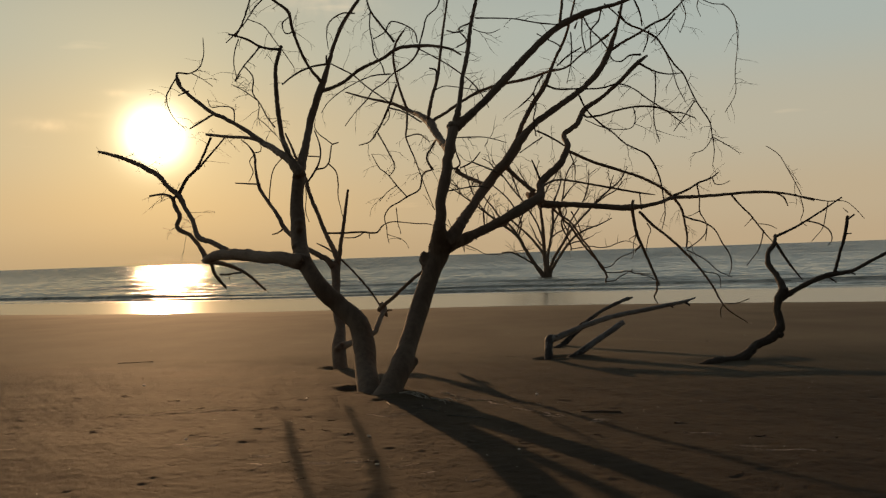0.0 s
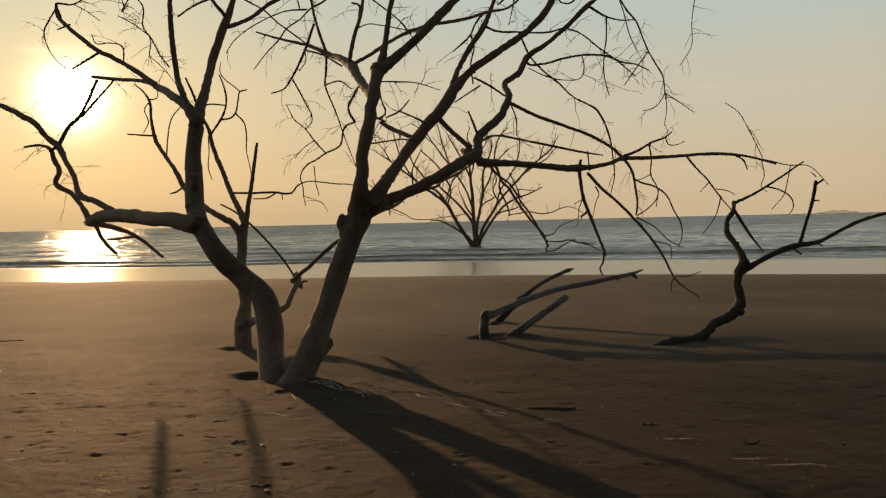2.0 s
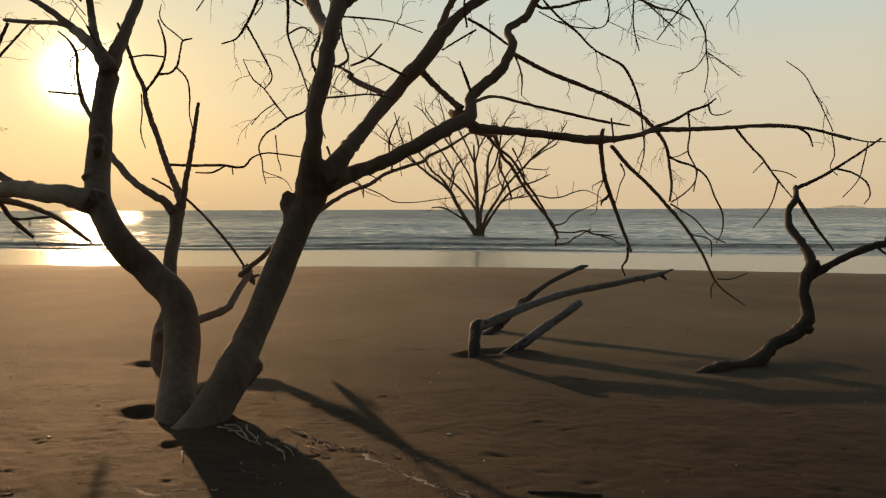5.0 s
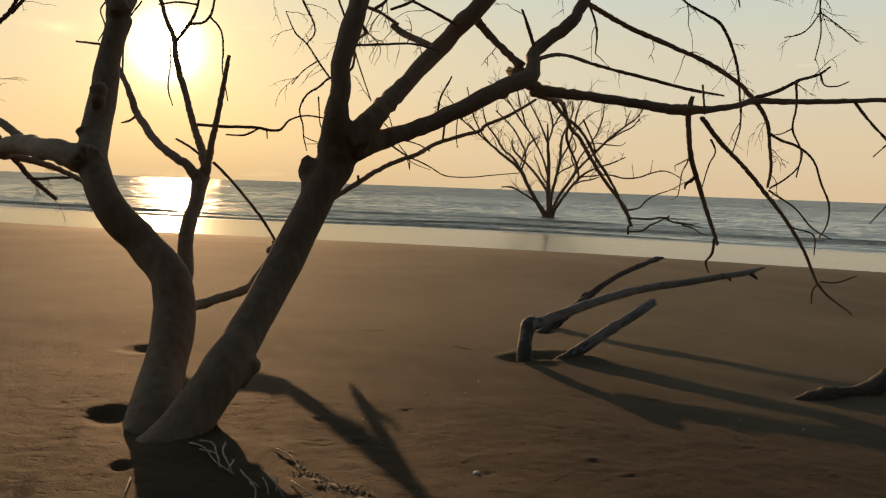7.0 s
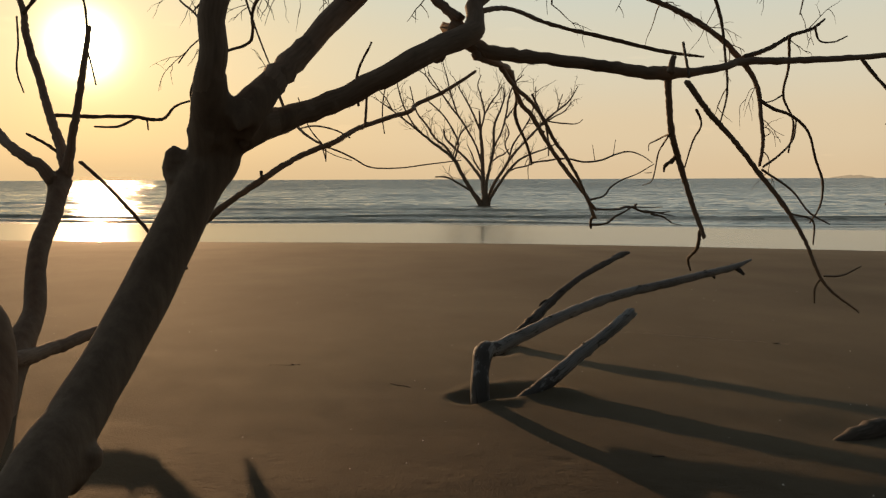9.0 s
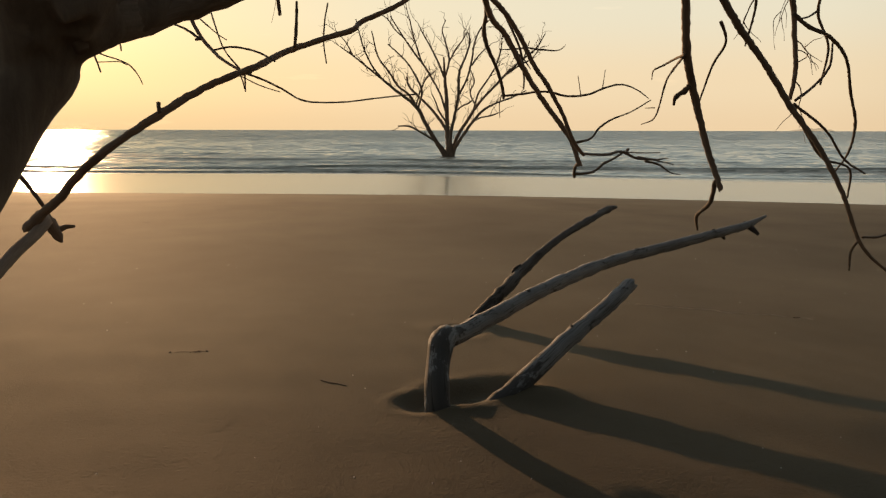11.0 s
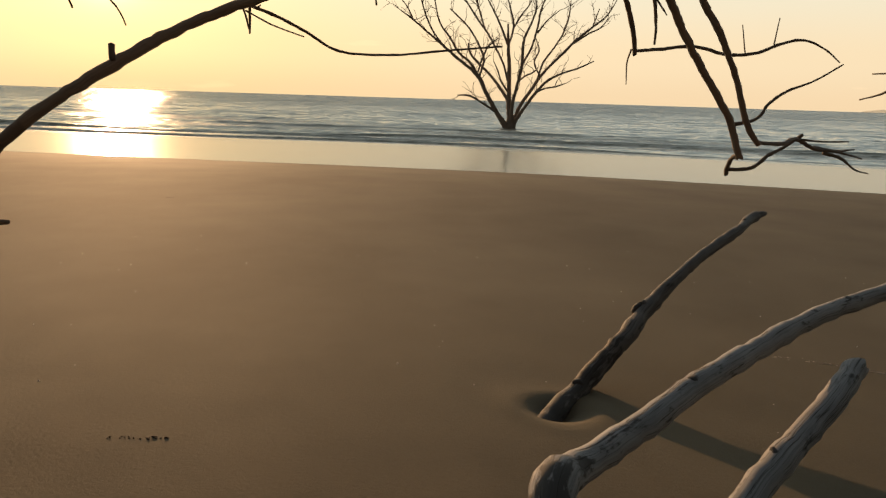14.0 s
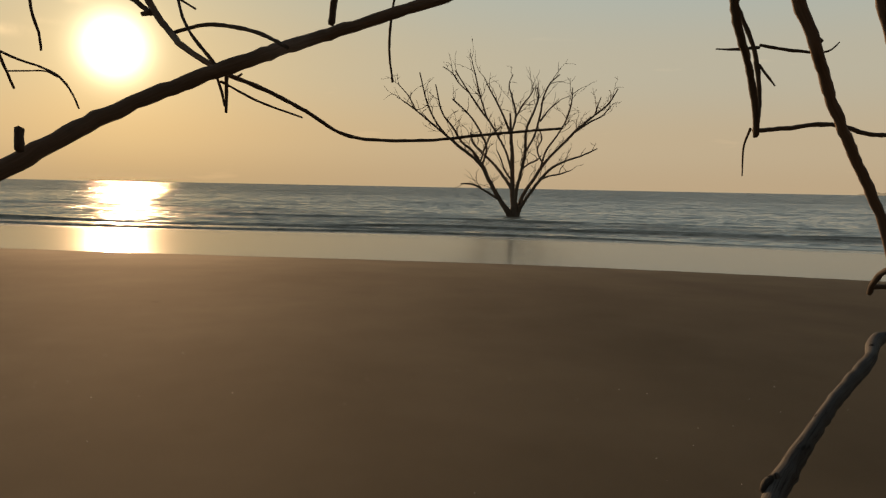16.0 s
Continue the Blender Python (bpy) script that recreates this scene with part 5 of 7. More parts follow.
limb(dead_tree, "twig", (2.789, 12.632, 5.077, 0.013), (2.920, 12.704, 4.927, 0.013), (3.20, 12.82, 4.83, 0.016), (3.43, 12.91, 4.71, 0.016), (3.56, 12.98, 4.54, 0.013), (3.72, 13.07, 4.34, 0.013), (3.87, 13.14, 4.20, 0.013), (3.99, 13.23, 3.99, 0.011), (4.09, 13.30, 3.82, 0.011), (4.22, 13.38, 3.65, 0.011), (4.35, 13.46, 3.48, 0.011), (4.41, 13.55, 3.24, 0.008))
limb(dead_tree, "twig", (4.41, 13.55, 3.25, 0.008), (4.32, 13.57, 3.10, 0.007), (4.25, 13.58, 3.04, 0.007), (4.09, 13.60, 3.00, 0.006))
limb(dead_tree, "twig", (4.41, 13.55, 3.25, 0.008), (4.44, 13.57, 3.04, 0.007), (4.41, 13.60, 2.78, 0.006))
limb(dead_tree, "twig", (4.41, 13.55, 3.25, 0.008), (4.63, 13.62, 3.14, 0.007), (4.87, 13.70, 3.00, 0.006))
limb(dead_tree, "twig", (3.05, 12.60, 4.29, 0.020), (3.33, 12.72, 4.17, 0.013), (3.56, 12.81, 4.14, 0.010), (3.79, 12.90, 4.17, 0.008))
limb(dead_tree, "twig", (3.33, 12.70, 4.16, 0.013), (3.33, 12.73, 3.87, 0.010), (3.30, 12.75, 3.62, 0.010), (3.31, 12.78, 3.37, 0.008), (3.38, 12.80, 3.11, 0.006))
limb(dead_tree, "twig", (3.10, 12.60, 4.41, 0.018), (2.93, 12.60, 4.40, 0.013), (2.796, 12.592, 4.315, 0.010), (2.692, 12.585, 4.330, 0.010), (2.619, 12.581, 4.413, 0.010))
limb(dead_tree, "twig", (3.14, 12.60, 4.45, 0.010), (3.23, 12.71, 4.64, 0.010), (3.28, 12.80, 4.82, 0.010))
limb(dead_tree, "twig", (4.05, 13.20, 3.78, 0.011), (3.81, 13.20, 3.46, 0.008), (3.70, 13.20, 3.31, 0.006))
limb(dead_tree, "twig", (3.55, 12.90, 4.49, 0.008), (3.65, 12.96, 4.26, 0.008), (3.74, 13.03, 4.00, 0.008), (3.88, 13.10, 3.75, 0.006))
limb(dead_tree, "twig", (3.68, 12.80, 5.06, 0.013), (3.51, 12.85, 4.84, 0.010), (3.33, 12.90, 4.65, 0.008))
limb(dead_tree, "twig", (3.052, 12.687, 5.255, 0.013), (3.135, 12.742, 5.093, 0.013), (3.18, 12.80, 4.89, 0.010))
limb(dead_tree, "twig", (4.04, 13.00, 5.39, 0.008), (4.33, 13.04, 5.26, 0.008), (4.54, 13.07, 5.23, 0.008), (4.67, 13.09, 5.08, 0.008), (4.73, 13.13, 4.78, 0.007), (4.70, 13.21, 4.18, 0.007), (4.71, 13.26, 3.88, 0.006), (4.55, 13.30, 3.60, 0.006))
limb(dead_tree, "twig", (3.83, 13.00, 5.35, 0.008), (3.93, 13.10, 5.11, 0.007), (3.86, 13.20, 4.86, 0.006))
limb(dead_tree, "twig", (4.13, 13.00, 5.38, 0.008), (4.11, 13.10, 5.24, 0.007), (4.19, 13.20, 5.11, 0.006))
limb(dead_tree, "twig", (4.84, 12.40, 2.94, 0.005), (5.00, 12.35, 2.80, 0.006), (5.10, 12.29, 2.58, 0.006), (5.191, 12.238, 2.354, 0.006), (5.251, 12.198, 2.185, 0.007))
limb(dead_tree, "twig", (2.15, 12.00, 4.85, 0.012), (2.16, 12.15, 4.63, 0.010), (2.226, 12.293, 4.416, 0.010))
limb(dead_tree, "twig", (2.44, 12.10, 4.97, 0.012), (2.41, 12.19, 4.83, 0.012), (2.32, 12.26, 4.73, 0.012), (2.324, 12.390, 4.508, 0.010))
limb(dead_tree, "twig", (2.16, 12.00, 4.85, 0.012), (2.29, 12.19, 4.71, 0.010), (2.426, 12.343, 4.635, 0.010), (2.618, 12.580, 4.483, 0.010))
limb(dead_tree, "twig", (2.49, 12.10, 5.05, 0.010), (2.67, 12.25, 4.95, 0.010), (2.854, 12.391, 4.834, 0.010))
limb(dead_tree, "twig", (2.768, 12.630, 4.869, 0.013), (2.648, 12.650, 4.760, 0.013), (2.500, 12.684, 4.669, 0.010))
limb(dead_tree, "twig", (1.83, 12.10, 4.46, 0.012), (1.77, 12.08, 4.50, 0.010), (1.65, 12.05, 4.55, 0.010), (1.49, 12.00, 4.63, 0.007))
limb(dead_tree, "twig", (2.05, 12.10, 4.71, 0.015), (2.09, 12.10, 4.80, 0.010))
limb(dead_tree, "twig", (1.56, 12.00, 4.03, 0.015), (1.458, 11.965, 3.886, 0.012), (1.407, 11.940, 3.771, 0.012), (1.278, 11.903, 3.635, 0.012), (1.169, 11.881, 3.545, 0.007))
limb(dead_tree, "twig", (1.407, 11.939, 3.762, 0.012), (1.433, 11.862, 3.576, 0.010), (1.385, 11.801, 3.388, 0.010), (1.403, 11.750, 3.124, 0.010))
limb(dead_tree, "twig", (1.99, 12.10, 4.66, 0.010), (2.00, 12.14, 4.38, 0.010), (1.977, 12.154, 4.187, 0.007), (1.921, 12.179, 3.933, 0.005))
limb(dead_tree, "twig", (1.78, 12.10, 4.18, 0.012), (1.94, 12.19, 4.33, 0.012), (2.17, 12.30, 4.48, 0.010))
limb(dead_tree, "twig", (4.312, 12.419, 2.237, 0.015), (4.411, 12.379, 2.093, 0.012), (4.55, 12.32, 1.92, 0.012), (4.68, 12.26, 1.71, 0.010), (4.83, 12.20, 1.50, 0.007), bare=True)
limb(dead_tree, "twig", (4.73, 12.30, 1.69, 0.010), (4.65, 12.30, 1.43, 0.007), (4.46, 12.30, 1.18, 0.005), bare=True)
limb(dead_tree, "twig", (4.59, 12.35, 1.88, 0.007), (4.47, 12.35, 1.76, 0.005), bare=True)
limb(dead_tree, "twig", (4.66, 12.30, 1.79, 0.007), (4.82, 12.30, 1.76, 0.006), (4.92, 12.30, 1.71, 0.005), bare=True)
limb(dead_tree, "twig", (3.479, 12.509, 2.256, 0.020), (3.697, 12.612, 2.332, 0.018), (3.95, 12.75, 2.46, 0.015), (4.18, 12.88, 2.54, 0.013), (4.30, 12.95, 2.62, 0.008))
limb(dead_tree, "twig", (4.17, 12.85, 2.54, 0.010), (4.22, 12.87, 2.44, 0.008), (4.33, 12.88, 2.43, 0.006), (4.46, 12.90, 2.48, 0.006), bare=True)
limb(dead_tree, "twig", (3.88, 12.65, 2.42, 0.013), (3.96, 12.82, 2.23, 0.010), (4.01, 13.00, 2.02, 0.010), (4.12, 13.05, 1.82, 0.008), (4.11, 13.10, 1.58, 0.007), bare=True)
limb(dead_tree, "twig", (3.643, 12.602, 1.959, 0.013), (3.791, 12.716, 1.908, 0.013), (3.992, 12.830, 1.862, 0.013), (4.22, 13.01, 1.75, 0.010), (4.41, 13.24, 1.53, 0.011), (4.61, 13.49, 1.30, 0.011), (4.67, 13.66, 1.11, 0.008), (4.66, 13.80, 0.97, 0.006), bare=True)
limb(dead_tree, "twig", (3.691, 12.632, 1.440, 0.010), (4.010, 12.822, 1.284, 0.008), (4.287, 13.043, 1.086, 0.008), (4.53, 13.20, 0.99, 0.006), bare=True)
limb(dead_tree, "twig", (3.737, 12.653, 1.360, 0.010), (3.942, 12.741, 1.123, 0.008), (4.240, 12.898, 1.018, 0.008), (4.285, 12.986, 0.842, 0.006), bare=True)
limb(dead_tree, "twig", (3.699, 12.634, 1.461, 0.010), (3.881, 12.764, 1.553, 0.008), (4.051, 12.895, 1.690, 0.008), (4.12, 13.00, 1.84, 0.006), bare=True)
limb(dead_tree, "twig", (4.01, 13.00, 2.04, 0.008), (3.817, 12.797, 1.965, 0.006), (3.663, 12.654, 1.940, 0.005), bare=True)
limb(dead_tree, "twig", (4.245, 12.756, 0.600, 0.010), (4.206, 12.769, 0.531, 0.008), (4.207, 12.783, 0.393, 0.006), bare=True)
limb(dead_tree, "twig", (4.265, 12.757, 0.610, 0.008), (4.487, 12.915, 0.593, 0.008), (4.749, 13.095, 0.647, 0.006), bare=True)
limb(dead_tree, "twig", (4.871, 12.248, 2.245, 0.012), (5.031, 12.278, 2.155, 0.012), (5.091, 12.298, 2.034, 0.007), bare=True)
limb(dead_tree, "twig", (5.041, 12.198, 2.206, 0.010), (5.321, 12.198, 2.145, 0.010), (5.61, 12.20, 2.08, 0.007), (5.89, 12.20, 2.06, 0.006), (6.04, 12.20, 1.93, 0.005), (6.14, 12.20, 1.81, 0.005), bare=True)
limb(dead_tree, "twig", (5.241, 12.198, 2.145, 0.007), (5.27, 12.20, 1.93, 0.007), (5.23, 12.20, 1.81, 0.005), (5.31, 12.20, 1.73, 0.005), bare=True)
limb(dead_tree, "twig", (5.63, 12.20, 2.08, 0.007), (5.58, 12.20, 1.84, 0.007), (5.55, 12.20, 1.72, 0.006), (5.37, 12.20, 1.50, 0.005), bare=True)
limb(dead_tree, "twig", (2.891, 11.975, 2.048, 0.010), (2.918, 12.194, 2.310, 0.010), bare=True)
limb(dead_tree, "twig", (2.997, 12.129, 1.849, 0.010), (3.060, 12.197, 1.761, 0.007), (3.052, 12.334, 1.644, 0.007), (3.048, 12.493, 1.451, 0.005), bare=True)
limb(dead_tree, "twig", (1.863, 11.900, 2.943, 0.010), (1.954, 11.907, 2.692, 0.010), (1.95, 11.90, 2.50, 0.005))
limb(dead_tree, "twig", (1.412, 11.654, 3.181, 0.014), (1.613, 11.772, 3.098, 0.014), (1.818, 11.903, 2.992, 0.012))
limb(dead_tree, "twig", (1.157, 11.577, 2.874, 0.009), (1.335, 11.680, 2.999, 0.009), (1.492, 11.768, 3.104, 0.010))
limb(dead_tree, "twig", (2.184, 12.300, 3.409, 0.007), (2.46, 12.33, 3.29, 0.007), (2.63, 12.35, 3.26, 0.007), (2.90, 12.37, 3.30, 0.007), (2.94, 12.39, 3.44, 0.008), (2.92, 12.40, 3.57, 0.008))
# leaning_tree
grown_trunk(leaning_tree, [(-1.331, 11.231, -0.138, 0.1111), (-1.391, 11.330, -0.021, 0.0999), (-1.440, 11.488, 0.113, 0.0998), (-1.481, 11.746, 0.267, 0.1018), (-1.503, 12.088, 0.487, 0.0743), (-1.614, 12.450, 0.852, 0.0698), (-1.667, 12.895, 1.168, 0.0697), (-1.709, 13.162, 1.397, 0.0817)],
            [[(-1.669, 13.129, 1.399, 0.051), (-1.651, 13.139, 1.507, 0.043)], [(-1.657, 13.140, 1.463, 0.048), (-1.694, 13.188, 1.536, 0.044)], [(-1.735, 13.050, 1.368, 0.057), (-1.801, 13.059, 1.468, 0.046)], [(-1.415, 11.541, 0.271, 0.056), (-1.395, 11.634, 0.273, 0.053), (-1.377, 11.728, 0.274, 0.048)]],
            [(-1.46, 11.50, 0.24, 0.06)])
limb(leaning_tree, "limb", (-1.669, 13.129, 1.399, 0.0500), (-1.616, 13.161, 1.721, 0.0320), (-1.552, 13.201, 2.103, 0.0270), (-1.514, 13.230, 2.372, 0.0240), (-1.483, 13.246, 2.586, 0.0190))
limb(leaning_tree, "limb", (-1.657, 13.140, 1.463, 0.0470), (-1.769, 13.285, 1.680, 0.0400), (-1.897, 13.443, 1.911, 0.0360), (-2.019, 13.586, 2.183, 0.0330), (-2.131, 13.702, 2.424, 0.0340), (-2.227, 13.815, 2.674, 0.0310), (-2.267, 13.901, 2.827, 0.0280), (-2.380, 13.965, 3.048, 0.0230), (-2.521, 14.092, 3.384, 0.0200), (-2.653, 14.183, 3.663, 0.0140))
limb(leaning_tree, "twig", (-2.218, 13.779, 2.785, 0.017), (-2.089, 13.839, 2.994, 0.017), (-2.020, 13.885, 3.182, 0.014), (-2.02, 13.93, 3.36, 0.014), (-2.06, 13.96, 3.52, 0.011), (-2.12, 14.00, 3.67, 0.009))
limb(leaning_tree, "twig", (-2.089, 13.839, 2.994, 0.014), (-1.939, 13.886, 3.032, 0.014), (-1.89, 13.90, 3.09, 0.014), (-1.85, 13.94, 3.28, 0.011), (-1.82, 13.98, 3.42, 0.011), (-1.72, 14.00, 3.45, 0.009))
limb(leaning_tree, "twig", (-1.88, 13.85, 3.09, 0.011), (-1.76, 13.86, 2.95, 0.011), (-1.73, 13.87, 2.74, 0.011), (-1.74, 13.88, 2.56, 0.008), (-1.70, 13.89, 2.32, 0.007), (-1.68, 13.90, 2.20, 0.006))
limb(leaning_tree, "twig", (-1.83, 14.00, 3.43, 0.009), (-1.95, 14.05, 3.53, 0.009), (-2.08, 14.11, 3.64, 0.009), (-2.14, 14.15, 3.75, 0.007), (-2.13, 14.20, 3.90, 0.006))
limb(leaning_tree, "twig", (-2.010, 13.846, 3.201, 0.011), (-2.209, 13.858, 3.224, 0.011), (-2.435, 13.880, 3.198, 0.011))
limb(leaning_tree, "twig", (-1.903, 13.486, 1.912, 0.016), (-1.616, 13.626, 1.910, 0.017), (-1.34, 13.76, 1.92, 0.017), (-1.09, 13.88, 1.92, 0.014), (-1.02, 13.91, 2.01, 0.011), (-0.888, 14.010, 2.078, 0.0090), (-0.633, 14.001, 2.060, 0.0090), (-0.447, 13.993, 2.036, 0.0090), (-0.266, 13.936, 2.023, 0.0080), (-0.156, 13.880, 1.991, 0.0080), (-0.076, 13.824, 1.948, 0.0090), (-0.001, 13.768, 1.893, 0.0100))
limb(leaning_tree, "twig", (-1.635, 13.696, 1.830, 0.008), (-1.44, 13.75, 1.84, 0.011), (-1.30, 13.80, 1.92, 0.011))
limb(leaning_tree, "twig", (-1.24, 13.85, 1.92, 0.008), (-1.23, 13.85, 1.81, 0.007))
limb(leaning_tree, "twig", (-2.253, 13.728, 2.754, 0.008), (-2.243, 13.710, 2.524, 0.008), (-2.257, 13.698, 2.283, 0.008), (-2.205, 13.690, 2.114, 0.006))
limb(leaning_tree, "limb", (-1.735, 13.050, 1.368, 0.0560), (-1.806, 13.060, 1.472, 0.0470), (-1.955, 13.124, 1.553, 0.0420), (-2.260, 13.388, 1.717, 0.0400), (-2.481, 13.669, 1.886, 0.0420), (-2.666, 13.872, 2.052, 0.0390), (-2.783, 13.994, 2.249, 0.0340), (-2.938, 14.195, 2.427, 0.0290), (-3.214, 14.468, 2.824, 0.0300), (-3.268, 14.506, 3.102, 0.0210), (-3.302, 14.555, 3.392, 0.0210), (-3.393, 14.575, 3.533, 0.0120), (-3.534, 14.605, 3.654, 0.0090))
limb(leaning_tree, "twig", (-3.176, 14.427, 2.834, 0.015), (-3.63, 14.50, 2.88, 0.012))
limb(leaning_tree, "twig", (-2.673, 13.985, 2.051, 0.014), (-2.802, 14.039, 1.968, 0.014), (-2.920, 14.095, 1.944, 0.009))
limb(leaning_tree, "twig", (-3.00, 14.30, 2.52, 0.012), (-2.95, 14.20, 2.77, 0.010), (-2.86, 14.10, 3.05, 0.009), (-2.660, 13.986, 3.249, 0.009))
limb(leaning_tree, "twig", (-3.312, 14.605, 3.413, 0.009), (-3.183, 14.555, 3.432, 0.009), (-3.155, 14.503, 3.552, 0.006))
limb(leaning_tree, "twig", (-3.302, 14.605, 3.392, 0.009), (-3.391, 14.605, 3.272, 0.009), (-3.339, 14.605, 3.072, 0.009), (-3.420, 14.605, 2.902, 0.006))
limb(leaning_tree, "limb", (-1.415, 11.541, 0.271, 0.0550), (-1.261, 12.187, 0.292, 0.0430), (-1.080, 12.534, 0.353, 0.0410), (-1.017, 12.935, 0.505, 0.0390), (-0.975, 13.443, 0.686, 0.0400))
limb(leaning_tree, "twig", (-1.104, 13.798, 0.716, 0.0140), (-1.215, 13.772, 0.900, 0.0160), (-1.411, 13.744, 1.157, 0.0160), (-1.617, 13.707, 1.395, 0.0160), (-1.752, 13.657, 1.536, 0.0160))
limb(leaning_tree, "twig", (-1.697, 13.221, 1.555, 0.016), (-1.854, 13.247, 1.665, 0.013), (-2.018, 13.275, 1.750, 0.011))
limb(leaning_tree, "twig", (-0.127, 13.057, 1.381, 0.014), (-0.136, 13.079, 1.441, 0.013))
limb(leaning_tree, "twig", (0.309, 13.423, 1.657, 0.0080), (0.442, 13.574, 1.612, 0.0080), (0.554, 13.683, 1.558, 0.0070), (0.677, 13.820, 1.488, 0.0070), (0.951, 13.900, 1.477, 0.0060), (1.194, 13.984, 1.508, 0.0060), (1.515, 14.099, 1.548, 0.0050))
limb(leaning_tree, "twig", (0.666, 13.468, 1.817, 0.012), (0.677, 13.479, 1.947, 0.011), (0.682, 13.494, 2.119, 0.009))
limb(leaning_tree, "limb", (0.325, 13.402, 1.655, 0.009), (0.169, 13.551, 1.750, 0.0110), (0.090, 13.679, 1.818, 0.0120), (0.012, 13.768, 1.900, 0.0130), (-0.056, 13.828, 2.011, 0.0140), (-0.112, 13.890, 2.150, 0.0140))
limb(leaning_tree, "twig", (0.090, 13.678, 1.809, 0.0080), (0.154, 13.658, 1.825, 0.0070), (0.236, 13.605, 1.830, 0.0070), (0.345, 13.530, 1.810, 0.0070), (0.442, 13.444, 1.776, 0.0070), (0.548, 13.336, 1.717, 0.0060))
limb(leaning_tree, "twig", (0.325, 13.402, 1.655, 0.007), (0.212, 13.453, 1.794, 0.0050), (0.146, 13.565, 1.934, 0.0050), (0.091, 13.678, 2.074, 0.0060))
limb(leaning_tree, "twig", (0.340, 13.438, 1.652, 0.0070), (0.340, 13.429, 1.526, 0.0050))
limb(leaning_tree, "twig", (0.306, 13.439, 1.647, 0.0050), (0.326, 13.434, 1.589, 0.0050), (0.335, 13.431, 1.546, 0.0030))
limb(leaning_tree, "twig", (0.364, 13.456, 1.636, 0.0050), (0.385, 13.457, 1.652, 0.0030))
limb(leaning_tree, "twig", (0.164, 13.562, 1.898, 0.0040), (0.084, 13.590, 1.965, 0.0050), (0.032, 13.625, 2.011, 0.0050))
limb(leaning_tree, "twig", (0.164, 13.562, 1.898, 0.0040), (0.212, 13.559, 1.870, 0.0030))
limb(leaning_tree, "snag", (-0.010, 13.768, 1.899, 0.0120), (-0.036, 13.769, 1.892, 0.0080))
limb(leaning_tree, "twig", (0.324, 13.431, 1.623, 0.004), (0.407, 13.545, 1.580, 0.004), (0.538, 13.707, 1.538, 0.0036))
limb(dead_tree, "twig", (-1.015, 14.720, 1.895, 0.0070), (-0.930, 14.730, 1.860, 0.0060), (-0.810, 14.730, 1.820, 0.0060), (-0.730, 14.720, 1.775, 0.0060), (-0.680, 14.710, 1.715, 0.0050), (-0.640, 14.700, 1.635, 0.0040), bare=True)
limb(dead_tree, "twig", (-1.005, 14.770, 1.810, 0.0050), (-0.920, 14.790, 1.815, 0.0040), (-0.830, 14.800, 1.815, 0.0040), (-0.780, 14.800, 1.790, 0.0030), bare=True)
limb(dead_tree, "twig", (-0.830, 14.600, 2.353, 0.0090), (-0.815, 14.600, 2.183, 0.0080), (-0.805, 14.600, 2.053, 0.0080), (-0.775, 14.600, 1.963, 0.0070), (-0.765, 14.600, 1.883, 0.0060), bare=True)
limb(leaning_tree, "twig", (0.79, 15.20, 1.85, 0.006), (0.77, 15.20, 2.02, 0.007), (0.78, 15.20, 2.20, 0.007), (0.81, 15.20, 2.36, 0.007))
limb(leaning_tree, "snag", (-1.049, 13.550, 0.732, 0.040), (-1.015, 13.628, 0.628, 0.042), (-0.982, 13.649, 0.555, 0.034), (-0.965, 13.643, 0.514, 0.014))
limb(leaning_tree, "snag", (-0.998, 13.645, 0.587, 0.026), (-0.961, 13.677, 0.605, 0.020), (-0.930, 13.685, 0.617, 0.016), (-0.884, 13.689, 0.616, 0.011))
# driftwood_branch
limb(driftwood_branch, "limb", (3.178, 10.589, -0.028, 0.012), (3.321, 10.649, -0.011, 0.042), (3.487, 10.716, 0.009, 0.074), (3.603, 10.767, 0.018, 0.052), (3.752, 10.824, 0.008, 0.060), (3.935, 10.902, 0.061, 0.069), (4.10, 11.00, 0.16, 0.056), (4.38, 11.10, 0.28, 0.064), (4.49, 11.15, 0.42, 0.060), (4.47, 11.21, 0.60, 0.050), (4.51, 11.26, 0.74, 0.053), (4.59, 11.30, 0.85, 0.061), (4.59, 11.47, 1.04, 0.040), (4.54, 11.66, 1.23, 0.037), (4.58, 11.76, 1.34, 0.031), (4.72, 11.90, 1.48, 0.032), (4.83, 12.14, 1.61, 0.022))
limb(driftwood_branch, "limb", (4.83, 12.14, 1.59, 0.022), (5.13, 12.25, 1.70, 0.017), (5.37, 12.35, 1.81, 0.015), (5.68, 12.47, 1.97, 0.013), (6.01, 12.60, 2.15, 0.010))
limb(driftwood_branch, "limb", (4.78, 12.00, 1.50, 0.022), (4.90, 11.87, 1.22, 0.019), (5.04, 11.75, 0.97, 0.009))
limb(driftwood_branch, "limb", (4.56, 11.30, 0.74, 0.043), (4.82, 11.26, 0.90, 0.033), (5.03, 11.23, 1.00, 0.033), (5.24, 11.20, 1.06, 0.033), (5.45, 11.17, 1.09, 0.025), (5.66, 11.13, 1.20, 0.022), (5.85, 11.10, 1.30, 0.022), (6.14, 11.05, 1.40, 0.020), (6.47, 11.00, 1.46, 0.015))
limb(driftwood_branch, "limb", (5.24, 11.20, 1.07, 0.022), (5.29, 11.19, 1.25, 0.020), (5.37, 11.16, 1.54, 0.022), (5.42, 11.14, 1.82, 0.022))
